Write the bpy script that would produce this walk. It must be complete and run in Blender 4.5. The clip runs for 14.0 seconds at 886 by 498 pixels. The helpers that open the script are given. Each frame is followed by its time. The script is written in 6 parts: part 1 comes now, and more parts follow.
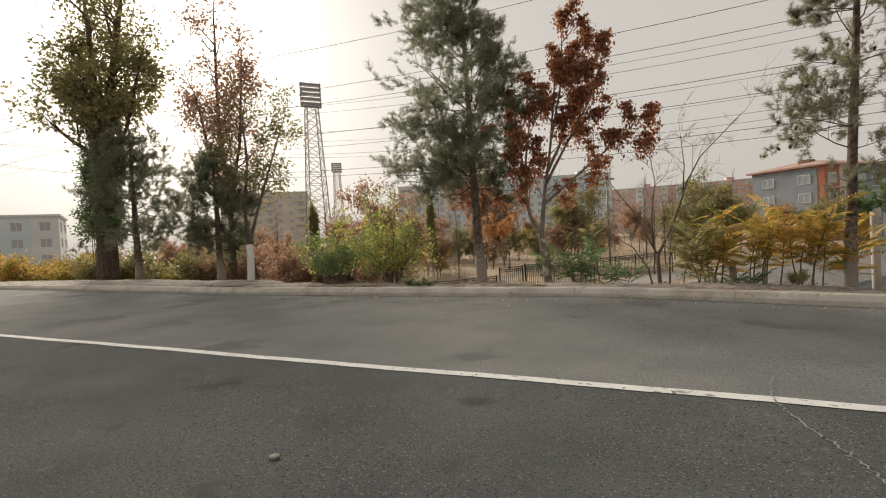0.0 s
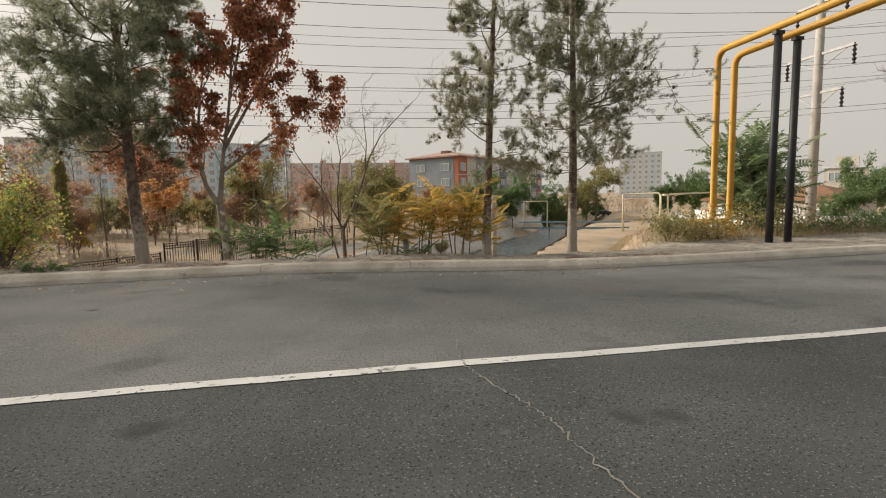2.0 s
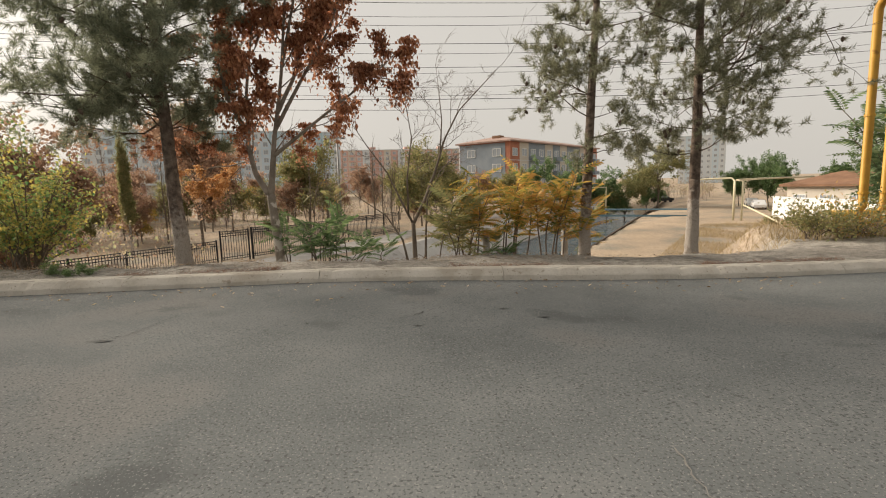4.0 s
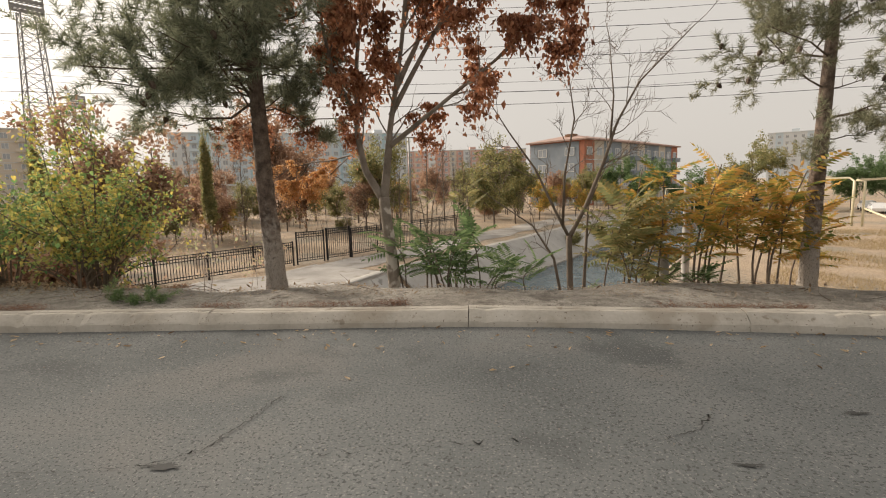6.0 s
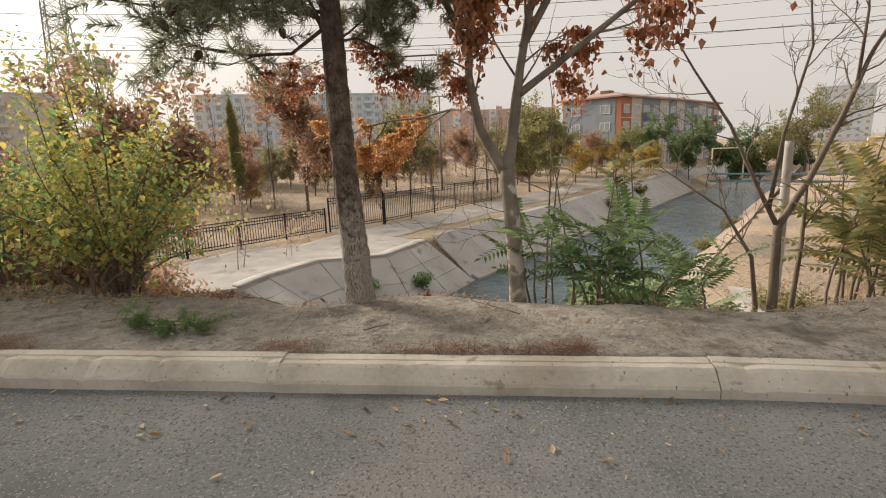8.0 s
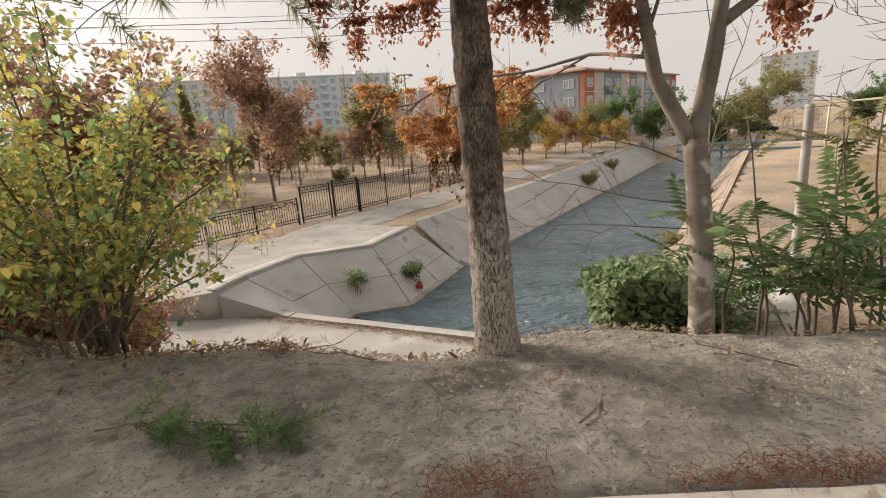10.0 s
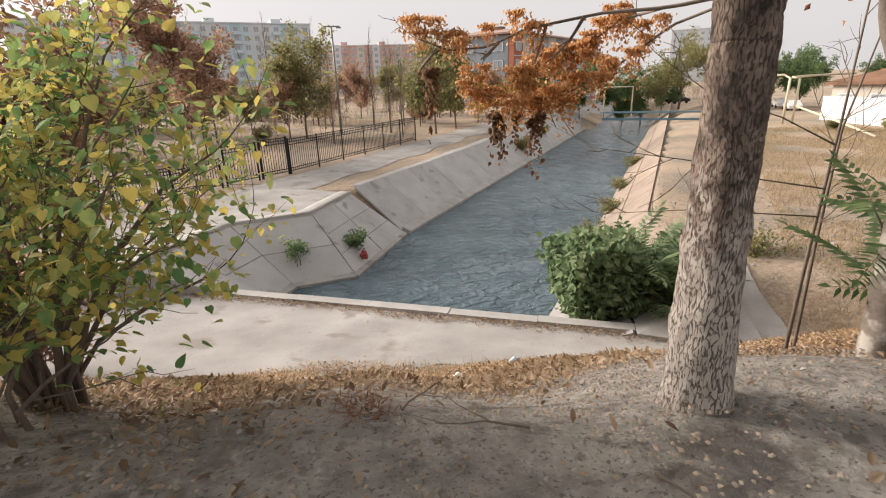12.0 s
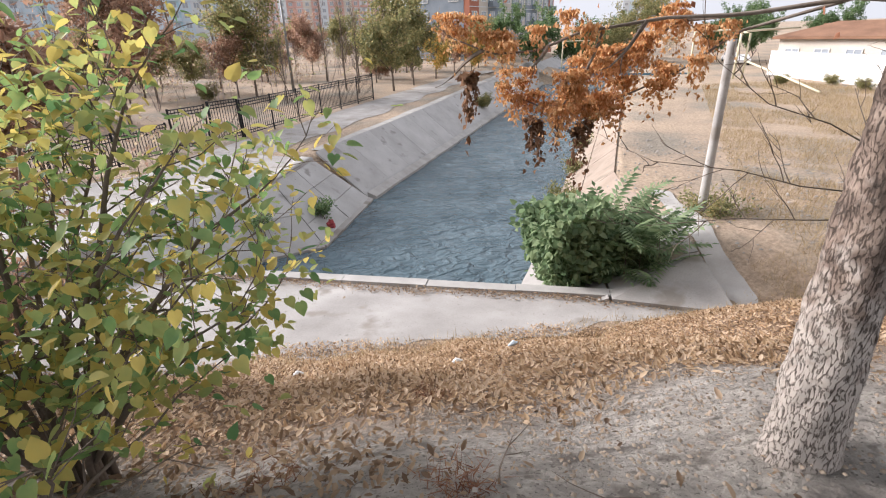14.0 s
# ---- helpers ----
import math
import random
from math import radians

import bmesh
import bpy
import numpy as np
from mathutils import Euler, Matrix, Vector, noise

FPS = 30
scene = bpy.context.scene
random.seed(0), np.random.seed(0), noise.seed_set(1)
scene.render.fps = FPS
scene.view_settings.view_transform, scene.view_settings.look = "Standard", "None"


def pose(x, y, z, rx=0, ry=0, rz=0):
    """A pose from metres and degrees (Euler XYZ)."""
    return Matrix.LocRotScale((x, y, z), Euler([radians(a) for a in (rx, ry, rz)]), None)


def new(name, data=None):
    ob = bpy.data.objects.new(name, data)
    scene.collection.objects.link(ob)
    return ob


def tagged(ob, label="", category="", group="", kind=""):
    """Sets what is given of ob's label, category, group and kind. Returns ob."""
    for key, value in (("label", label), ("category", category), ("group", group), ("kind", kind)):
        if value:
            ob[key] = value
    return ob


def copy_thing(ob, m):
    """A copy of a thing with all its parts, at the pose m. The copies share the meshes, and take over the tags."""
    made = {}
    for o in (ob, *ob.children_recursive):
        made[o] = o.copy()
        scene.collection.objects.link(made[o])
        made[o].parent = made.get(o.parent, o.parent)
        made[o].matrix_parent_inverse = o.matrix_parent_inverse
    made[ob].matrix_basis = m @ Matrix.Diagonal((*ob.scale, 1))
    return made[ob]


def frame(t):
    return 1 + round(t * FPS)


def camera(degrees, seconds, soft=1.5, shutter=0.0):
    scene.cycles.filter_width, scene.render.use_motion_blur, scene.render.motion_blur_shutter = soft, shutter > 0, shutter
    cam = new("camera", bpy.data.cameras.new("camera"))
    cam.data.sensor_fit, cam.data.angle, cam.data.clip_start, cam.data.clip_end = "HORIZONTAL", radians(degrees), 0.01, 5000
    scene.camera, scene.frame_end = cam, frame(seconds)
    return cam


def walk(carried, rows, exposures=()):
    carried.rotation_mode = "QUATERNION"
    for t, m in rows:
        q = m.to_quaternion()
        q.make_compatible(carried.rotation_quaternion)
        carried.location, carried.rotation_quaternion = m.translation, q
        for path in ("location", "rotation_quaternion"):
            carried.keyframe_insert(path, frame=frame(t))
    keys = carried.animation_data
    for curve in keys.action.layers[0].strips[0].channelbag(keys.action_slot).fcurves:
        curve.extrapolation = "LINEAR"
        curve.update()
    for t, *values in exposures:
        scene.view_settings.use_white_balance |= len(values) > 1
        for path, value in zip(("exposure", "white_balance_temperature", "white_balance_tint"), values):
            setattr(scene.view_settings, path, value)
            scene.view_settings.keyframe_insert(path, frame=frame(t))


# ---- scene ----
cam = camera(84.5, 14.0, soft=1.1)
METRES, EYE, TILT, LEAN, TURN = 11.7, 1.25, 0.0, 0.0, 26.8
ROWS = [
    (0.0, 0.0018, -0.0011, 0.0, 0.041, -1.4819, 3.2744),
    (0.5, -0.0072, 0.0044, -0.0005, -0.2084, -4.2779, 2.1055),
    (1.0, -0.0078, 0.0107, -0.002, -9.8064, -5.255, 1.6478),
    (1.5, 0.0017, 0.0268, -0.0009, -23.3542, -5.6952, 1.426),
    (2.0, 0.0018, 0.0449, -0.0003, -36.4328, -6.1469, 1.4311),
    (2.5, 0.0056, 0.0696, -0.0006, -41.6183, -7.8209, 2.4854),
    (3.0, 0.0238, 0.1087, 0.0005, -36.3692, -8.2811, 3.0271),
    (5.5, 0.0356, 0.3763, 0.0071, -27.2993, -6.6318, 1.4049),
    (6.0, 0.0346, 0.4281, 0.0062, -23.6094, -7.31, 1.6204),
    (6.5, 0.03, 0.4817, 0.0074, -22.0494, -8.5581, 1.456),
    (7.0, 0.0271, 0.5263, 0.0091, -22.2447, -10.0772, 1.6435),
    (7.5, 0.0226, 0.5759, 0.0109, -21.4, -10.7463, 1.861),
    (8.0, 0.0096, 0.619, 0.014, -20.9865, -11.645, 2.0876),
    (8.5, 0.0, 0.6653, 0.0115, -21.193, -12.7936, 2.6042),
    (9.0, -0.0156, 0.7058, 0.0108, -21.9595, -13.3223, 3.4808),
    (11.5, -0.0707, 0.879, 0.0121, -33.0029, -16.7807, 2.7142),
    (12.0, -0.0802, 0.9056, 0.0113, -34.4383, -18.7666, 1.9274),
    (12.5, -0.0831, 0.9407, 0.0223, -35.5837, -21.3524, 1.3305),
    (13.0, -0.0929, 0.9534, 0.0331, -37.3591, -23.4583, 1.3237),
    (13.5, -0.0988, 0.9575, 0.0374, -38.8946, -24.2041, 1.5768),
    (14.0, -0.0981, 0.9571, 0.0388, -39.66, -23.94, 1.77),
]
walk(cam, [(t, pose(0, 0, EYE, TILT, LEAN, TURN) @ pose(METRES * x, METRES * y, METRES * z, 90 + pitch, roll, yaw)) for t, x, y, z, yaw, pitch, roll in ROWS],
     [(0.0, 0.15, 6850, 11), (3.0, 0.3, 6800, 10), (6.0, 0.39, 6850, 12), (9.0, 0.46, 6750, 13), (12.0, 0.62, 6350, 15), (13.0, 0.84, 5950, 16), (14.0, 0.9, 5750, 16)])

# ---- world, sun ----
SUN_AZ, SUN_EL = -56.0, 24.0          # degrees right of +y, degrees up
world = bpy.data.worlds.new("world")
scene.world = world
world.use_nodes = True
wn = world.node_tree
wn.nodes.clear()
w_out = wn.nodes.new("ShaderNodeOutputWorld")
w_bg = wn.nodes.new("ShaderNodeBackground")
w_sky = wn.nodes.new("ShaderNodeTexSky")
w_sky.sky_type = "NISHITA"
w_sky.sun_disc = False
w_sky.sun_elevation = radians(SUN_EL)
w_sky.sun_rotation = radians(SUN_AZ)
w_sky.air_density, w_sky.dust_density, w_sky.ozone_density = 1.0, 6.0, 1.0
w_hs = wn.nodes.new("ShaderNodeHueSaturation")
w_hs.inputs["Saturation"].default_value = 0.35
w_mix = wn.nodes.new("ShaderNodeMix")
w_mix.data_type = "RGBA"
w_mix.inputs["Factor"].default_value = 0.84
w_mix.inputs["B"].default_value = (5.6, 5.42, 5.1, 1)   # the even grey of the haze
wn.links.new(w_sky.outputs[0], w_hs.inputs["Color"])
wn.links.new(w_hs.outputs[0], w_mix.inputs["A"])
wn.links.new(w_mix.outputs["Result"], w_bg.inputs["Color"])
w_bg.inputs["Strength"].default_value = 0.1
wn.links.new(w_bg.outputs[0], w_out.inputs["Surface"])
sun = new("sun", bpy.data.lights.new("sun", "SUN"))
sun.data.energy, sun.data.angle, sun.data.color = 5.0, radians(24), (1.0, 0.91, 0.79)
_d = Vector((math.sin(radians(SUN_AZ)) * math.cos(radians(SUN_EL)), math.cos(radians(SUN_AZ)) * math.cos(radians(SUN_EL)), math.sin(radians(SUN_EL))))
sun.rotation_euler = _d.to_track_quat("Z", "Y").to_euler()
sun.location = (0, 0, 30)


# ---- materials ----
def material(name, colours, scale=4.0, rough=0.85, bump=0.3, fine=60.0, metal=0.0, spots=None, island=0.0, spec=0.3, distance=0.01):
    """Two scales of noise between the colours, fine relief, and a spread from piece to piece."""
    m = bpy.data.materials.new(name)
    m.use_nodes = True
    nt = m.node_tree
    b = nt.nodes["Principled BSDF"]
    b.inputs["Roughness"].default_value, b.inputs["Metallic"].default_value = rough, metal
    b.inputs["Specular IOR Level"].default_value = spec
    tc = nt.nodes.new("ShaderNodeNewGeometry")
    n1, n2 = nt.nodes.new("ShaderNodeTexNoise"), nt.nodes.new("ShaderNodeTexNoise")
    n1.inputs["Scale"].default_value, n1.inputs["Detail"].default_value = scale, 6
    n2.inputs["Scale"].default_value, n2.inputs["Detail"].default_value = fine, 3
    for n in (n1, n2):
        nt.links.new(tc.outputs["Position"], n.inputs["Vector"])
    add = nt.nodes.new("ShaderNodeMath")
    add.operation = "MULTIPLY_ADD"
    nt.links.new(n2.outputs["Fac"], add.inputs[0])
    add.inputs[1].default_value = 0.35
    nt.links.new(n1.outputs["Fac"], add.inputs[2])
    last = add
    if island:
        oi = nt.nodes.new("ShaderNodeObjectInfo")
        sm = nt.nodes.new("ShaderNodeMath")
        sm.operation = "ADD"
        nt.links.new(tc.outputs["Random Per Island"], sm.inputs[0])
        nt.links.new(oi.outputs["Random"], sm.inputs[1])
        fr = nt.nodes.new("ShaderNodeMath")
        fr.operation = "FRACT"
        nt.links.new(sm.outputs[0], fr.inputs[0])
        mr = nt.nodes.new("ShaderNodeMath")
        mr.operation = "MULTIPLY_ADD"
        nt.links.new(fr.outputs[0], mr.inputs[0])
        mr.inputs[1].default_value = island
        nt.links.new(add.outputs[0], mr.inputs[2])
        sh = nt.nodes.new("ShaderNodeMath")
        sh.operation = "SUBTRACT"
        nt.links.new(mr.outputs[0], sh.inputs[0])
        sh.inputs[1].default_value = island / 2
        last = sh
    ramp = nt.nodes.new("ShaderNodeValToRGB")
    e = ramp.color_ramp.elements
    lo, hi = (0.42, 0.95) if not island else (0.2, 1.15)
    e[0].position, e[1].position = max(0, lo), min(1, hi)
    e[0].color, e[1].color = (*colours[0], 1), (*colours[-1], 1)
    for i, c in enumerate(colours[1:-1]):
        k = ramp.color_ramp.elements.new(max(0, lo) + (min(1, hi) - max(0, lo)) * (i + 1) / (len(colours) - 1))
        k.color = (*c, 1)
    nt.links.new(last.outputs[0], ramp.inputs["Fac"])
    col = ramp.outputs["Color"]
    for colour, s_scale, edge in (spots if isinstance(spots, list) else [spots] if spots else []):
        n3 = nt.nodes.new("ShaderNodeTexNoise")
        n3.inputs["Scale"].default_value, n3.inputs["Detail"].default_value = s_scale, 5
        nt.links.new(tc.outputs["Position"], n3.inputs["Vector"])
        r3 = nt.nodes.new("ShaderNodeValToRGB")
        r3.color_ramp.elements[0].position, r3.color_ramp.elements[1].position = edge, edge + (0.08 if s_scale < 20 else 0.03)
        nt.links.new(n3.outputs["Fac"], r3.inputs["Fac"])
        mx = nt.nodes.new("ShaderNodeMix")
        mx.data_type = "RGBA"
        mx.inputs["B"].default_value = (*colour, 1)
        nt.links.new(r3.outputs["Color"], mx.inputs["Factor"])
        nt.links.new(col, mx.inputs["A"])
        col = mx.outputs["Result"]
    nt.links.new(col, b.inputs["Base Color"])
    if bump:
        bp = nt.nodes.new("ShaderNodeBump")
        bp.inputs["Strength"].default_value, bp.inputs["Distance"].default_value = bump, distance
        nt.links.new(add.outputs[0], bp.inputs["Height"])
        nt.links.new(bp.outputs["Normal"], b.inputs["Normal"])
    return m


def leaf_material(name, colours):
    """A leaf that lets some light through."""
    m = material(name, colours, 1.5, 0.6, 0.0, 30, island=0.9, spec=0.25)
    nt = m.node_tree
    b = nt.nodes["Principled BSDF"]
    src = b.inputs["Base Color"].links[0].from_socket
    tr, mix = nt.nodes.new("ShaderNodeBsdfTranslucent"), nt.nodes.new("ShaderNodeMixShader")
    nt.links.new(src, tr.inputs["Color"])
    mix.inputs[0].default_value = 0.52
    nt.links.new(b.outputs[0], mix.inputs[1])
    nt.links.new(tr.outputs[0], mix.inputs[2])
    nt.links.new(mix.outputs[0], nt.nodes["Material Output"].inputs["Surface"])
    return m


ASPHALT = material("dark_asphalt", [(0.068, 0.073, 0.074), (0.093, 0.1, 0.101), (0.125, 0.133, 0.133)], 0.8, 0.9, 1.0, 60, spots=[((0.1, 0.104, 0.102), 0.35, 0.56), ((0.045, 0.047, 0.047), 60, 0.58), ((0.21, 0.215, 0.21), 75, 0.62), ((0.06, 0.064, 0.064), 1.1, 0.62), ((0.13, 0.134, 0.131), 5, 0.66)], spec=0.04, distance=0.012)
ASPHALT_OLD = material("worn_asphalt", [(0.14, 0.148, 0.147), (0.183, 0.191, 0.188), (0.233, 0.239, 0.233)], 0.9, 0.9, 1.0, 50, spots=[((0.205, 0.203, 0.194), 0.45, 0.55), ((0.125, 0.131, 0.13), 0.8, 0.58), ((0.11, 0.114, 0.112), 55, 0.57), ((0.275, 0.274, 0.264), 70, 0.6), ((0.09, 0.09, 0.088), 14, 0.7)], spec=0.03, distance=0.016)
LINE = material("road_paint", [(0.55, 0.56, 0.55), (0.74, 0.74, 0.72)], 3, 0.7, 0.3, 60, spots=[((0.2, 0.2, 0.19), 20, 0.62), ((0.24, 0.24, 0.23), 4, 0.64)], spec=0.15)
KERB = material("kerb_concrete", [(0.38, 0.345, 0.295), (0.5, 0.46, 0.4), (0.6, 0.56, 0.5)], 2.2, 0.9, 0.8, 30, spots=[((0.4, 0.355, 0.295), 1.7, 0.6), ((0.3, 0.26, 0.21), 9, 0.66), ((0.22, 0.185, 0.15), 42, 0.66)], spec=0.15)
SOIL = material("dry_soil", [(0.20, 0.16, 0.12), (0.33, 0.265, 0.20), (0.42, 0.35, 0.27)], 1.3, 0.95, 0.6, 28, spots=((0.17, 0.14, 0.115), 0.9, 0.6), distance=0.03)
CONCRETE = material("old_concrete", [(0.26, 0.243, 0.222), (0.34, 0.321, 0.297), (0.42, 0.4, 0.372)], 0.7, 0.9, 0.5, 25, spots=[((0.25, 0.225, 0.195), 0.8, 0.58), ((0.22, 0.2, 0.178), 9, 0.66), ((0.19, 0.17, 0.15), 40, 0.68)])

BARK = material("bark", [(0.05, 0.036, 0.027), (0.115, 0.085, 0.065), (0.19, 0.145, 0.11)], 9, 0.95, 1.0, 40, distance=0.03)
WASHED = material("whitewashed_bark", [(0.16, 0.125, 0.10), (0.33, 0.29, 0.25), (0.56, 0.53, 0.49)], 14, 0.95, 1.0, 50, distance=0.03)
SMOOTH_BARK = material("smooth_bark", [(0.13, 0.105, 0.085), (0.22, 0.185, 0.15), (0.3, 0.26, 0.22)], 6, 0.9, 0.6, 50)
FLAKED = material("bark_with_flaking_limewash", [(0.13, 0.105, 0.085), (0.22, 0.185, 0.15), (0.3, 0.26, 0.22)], 6, 0.9, 0.7, 50, spots=((0.5, 0.455, 0.4), 7, 0.53))
TWIG = material("twig_bark", [(0.11, 0.085, 0.065), (0.2, 0.16, 0.125)], 6, 0.9, 0.3, 50)
NEEDLE = leaf_material("pine_needles", [(0.12, 0.14, 0.1), (0.225, 0.245, 0.165), (0.34, 0.35, 0.235)])
NEEDLE_PALE = leaf_material("pale_pine_needles", [(0.13, 0.14, 0.09), (0.22, 0.225, 0.145), (0.32, 0.31, 0.205)])
RUST = leaf_material("rust_leaves", [(0.18, 0.08, 0.05), (0.37, 0.16, 0.09), (0.52, 0.26, 0.145)])
GOLD = leaf_material("golden_leaves", [(0.15, 0.2, 0.06), (0.33, 0.29, 0.075), (0.52, 0.34, 0.08), (0.58, 0.33, 0.1)])
GREEN = leaf_material("green_leaves", [(0.075, 0.13, 0.055), (0.14, 0.215, 0.09), (0.23, 0.31, 0.14)])
FROND = leaf_material("frond_leaves", [(0.1, 0.155, 0.075), (0.175, 0.25, 0.125), (0.3, 0.37, 0.2)])
MULBERRY = leaf_material("mulberry_leaves", [(0.13, 0.255, 0.1), (0.23, 0.345, 0.12), (0.35, 0.405, 0.14), (0.48, 0.45, 0.14), (0.6, 0.48, 0.13)])
DRY = leaf_material("dry_leaves", [(0.16, 0.1, 0.055), (0.4, 0.265, 0.15), (0.58, 0.42, 0.255), (0.74, 0.58, 0.41)])
OLIVE = leaf_material("olive_leaves", [(0.15, 0.17, 0.075), (0.25, 0.25, 0.11), (0.37, 0.31, 0.14)])
PINKISH = leaf_material("pinkish_dry_leaves", [(0.26, 0.155, 0.105), (0.37, 0.23, 0.155), (0.47, 0.32, 0.22)])
BLACK = material("black_paint", [(0.012, 0.012, 0.013), (0.03, 0.03, 0.032)], 5, 0.5, 0.1, 60)
YELLOW = material("yellow_pipe_paint", [(0.42, 0.22, 0.03), (0.55, 0.31, 0.05)], 3, 0.5, 0.1, 40, spots=((0.3, 0.15, 0.03), 5, 0.66))
CREAM = material("cream_pipe_paint", [(0.5, 0.45, 0.3), (0.62, 0.56, 0.4)], 3, 0.55, 0.1, 40)
WHITE = material("white_plaster", [(0.68, 0.67, 0.64), (0.8, 0.79, 0.77)], 0.8, 0.9, 0.2, 20)
STEEL = material("grey_steel", [(0.2, 0.2, 0.2), (0.32, 0.31, 0.3)], 2, 0.6, 0.1, 30, metal=0.5)
WIRE = material("dark_wire", [(0.05, 0.05, 0.05), (0.08, 0.08, 0.08)], 2, 0.6, 0.0, 10)


def scaly_bark(name, dark, mid, pale, wash=None, wash_top=1.0):
    """Flaking plates with deep furrows; wash: a worn coat of limewash up to a height."""
    m = material(name, [dark, mid, pale], 11, 0.95, 0.0, 60)
    nt = m.node_tree
    b = nt.nodes["Principled BSDF"]
    base = b.inputs["Base Color"].links[0].from_socket
    geo = nt.nodes.new("ShaderNodeNewGeometry")
    mp = nt.nodes.new("ShaderNodeMapping")
    mp.inputs["Scale"].default_value = (74, 74, 20)
    nz = nt.nodes.new("ShaderNodeTexNoise")
    nz.inputs["Scale"].default_value, nz.inputs["Detail"].default_value = 9, 4
    nt.links.new(geo.outputs["Position"], nz.inputs["Vector"])
    vm = nt.nodes.new("ShaderNodeVectorMath")
    vm.operation = "MULTIPLY_ADD"
    nt.links.new(nz.outputs["Color"], vm.inputs[0])
    vm.inputs[1].default_value = (0.03, 0.03, 0.09)
    nt.links.new(geo.outputs["Position"], vm.inputs[2])
    nt.links.new(vm.outputs[0], mp.inputs["Vector"])
    vo = nt.nodes.new("ShaderNodeTexVoronoi")
    vo.feature = "DISTANCE_TO_EDGE"
    nt.links.new(mp.outputs[0], vo.inputs["Vector"])
    vo.inputs["Scale"].default_value = 1.0
    rag = nt.nodes.new("ShaderNodeTexNoise")
    nt.links.new(mp.outputs[0], rag.inputs["Vector"])
    rag.inputs["Scale"].default_value, rag.inputs["Detail"].default_value, rag.inputs["Roughness"].default_value = 1.5, 8, 0.75
    gap = nt.nodes.new("ShaderNodeMath")
    gap.operation = "MULTIPLY_ADD"
    nt.links.new(rag.outputs["Fac"], gap.inputs[0])
    gap.inputs[1].default_value = 0.9
    edge = nt.nodes.new("ShaderNodeMath")
    edge.operation = "MULTIPLY"
    nt.links.new(vo.outputs["Distance"], edge.inputs[0])
    edge.inputs[1].default_value = 0.5
    nt.links.new(edge.outputs[0], gap.inputs[2])
    rp = nt.nodes.new("ShaderNodeValToRGB")
    rp.color_ramp.elements[0].position, rp.color_ramp.elements[1].position = 0.35, 0.49
    rp.color_ramp.elements[0].color, rp.color_ramp.elements[1].color = (0, 0, 0, 1), (1, 1, 1, 1)
    nt.links.new(gap.outputs[0], rp.inputs["Fac"])
    top = base
    if wash:
        sep = nt.nodes.new("ShaderNodeSeparateXYZ")
        nt.links.new(geo.outputs["Position"], sep.inputs[0])
        ma = nt.nodes.new("ShaderNodeMath")
        ma.operation = "MULTIPLY_ADD"
        n4 = nt.nodes.new("ShaderNodeTexNoise")
        n4.inputs["Scale"].default_value, n4.inputs["Detail"].default_value = 16, 6
        nt.links.new(geo.outputs["Position"], n4.inputs["Vector"])
        nt.links.new(n4.outputs["Fac"], ma.inputs[0])
        ma.inputs[1].default_value = 1.6
        nt.links.new(sep.outputs["Z"], ma.inputs[2])
        mr = nt.nodes.new("ShaderNodeMapRange")
        mr.inputs["From Min"].default_value, mr.inputs["From Max"].default_value = wash_top + 1.05, wash_top + 0.6
        nt.links.new(ma.outputs[0], mr.inputs["Value"])
        mw = nt.nodes.new("ShaderNodeMix")
        mw.data_type = "RGBA"
        nt.links.new(mr.outputs[0], mw.inputs["Factor"])
        nt.links.new(base, mw.inputs["A"])
        mw.inputs["B"].default_value = (*wash, 1)
        top = mw.outputs["Result"]
    mx = nt.nodes.new("ShaderNodeMix")
    mx.data_type = "RGBA"
    nt.links.new(rp.outputs["Color"], mx.inputs["Factor"])
    mx.inputs["A"].default_value = (dark[0] * 2.9, dark[1] * 2.9, dark[2] * 2.9, 1)
    nt.links.new(top, mx.inputs["B"])
    nt.links.new(mx.outputs["Result"], b.inputs["Base Color"])
    hs = nt.nodes.new("ShaderNodeMath")
    hs.operation = "MULTIPLY_ADD"
    nt.links.new(nz.outputs["Fac"], hs.inputs[0])
    hs.inputs[1].default_value = 0.5
    nt.links.new(rp.outputs["Color"], hs.inputs[2])
    bp = nt.nodes.new("ShaderNodeBump")
    bp.inputs["Strength"].default_value, bp.inputs["Distance"].default_value = 0.85, 0.022
    nt.links.new(hs.outputs[0], bp.inputs["Height"])
    nt.links.new(bp.outputs["Normal"], b.inputs["Normal"])
    return m


PINE_BARK = scaly_bark("pine_bark", (0.042, 0.032, 0.0255), (0.18, 0.134, 0.105), (0.31, 0.245, 0.195), (0.4, 0.352, 0.305), 0.82)


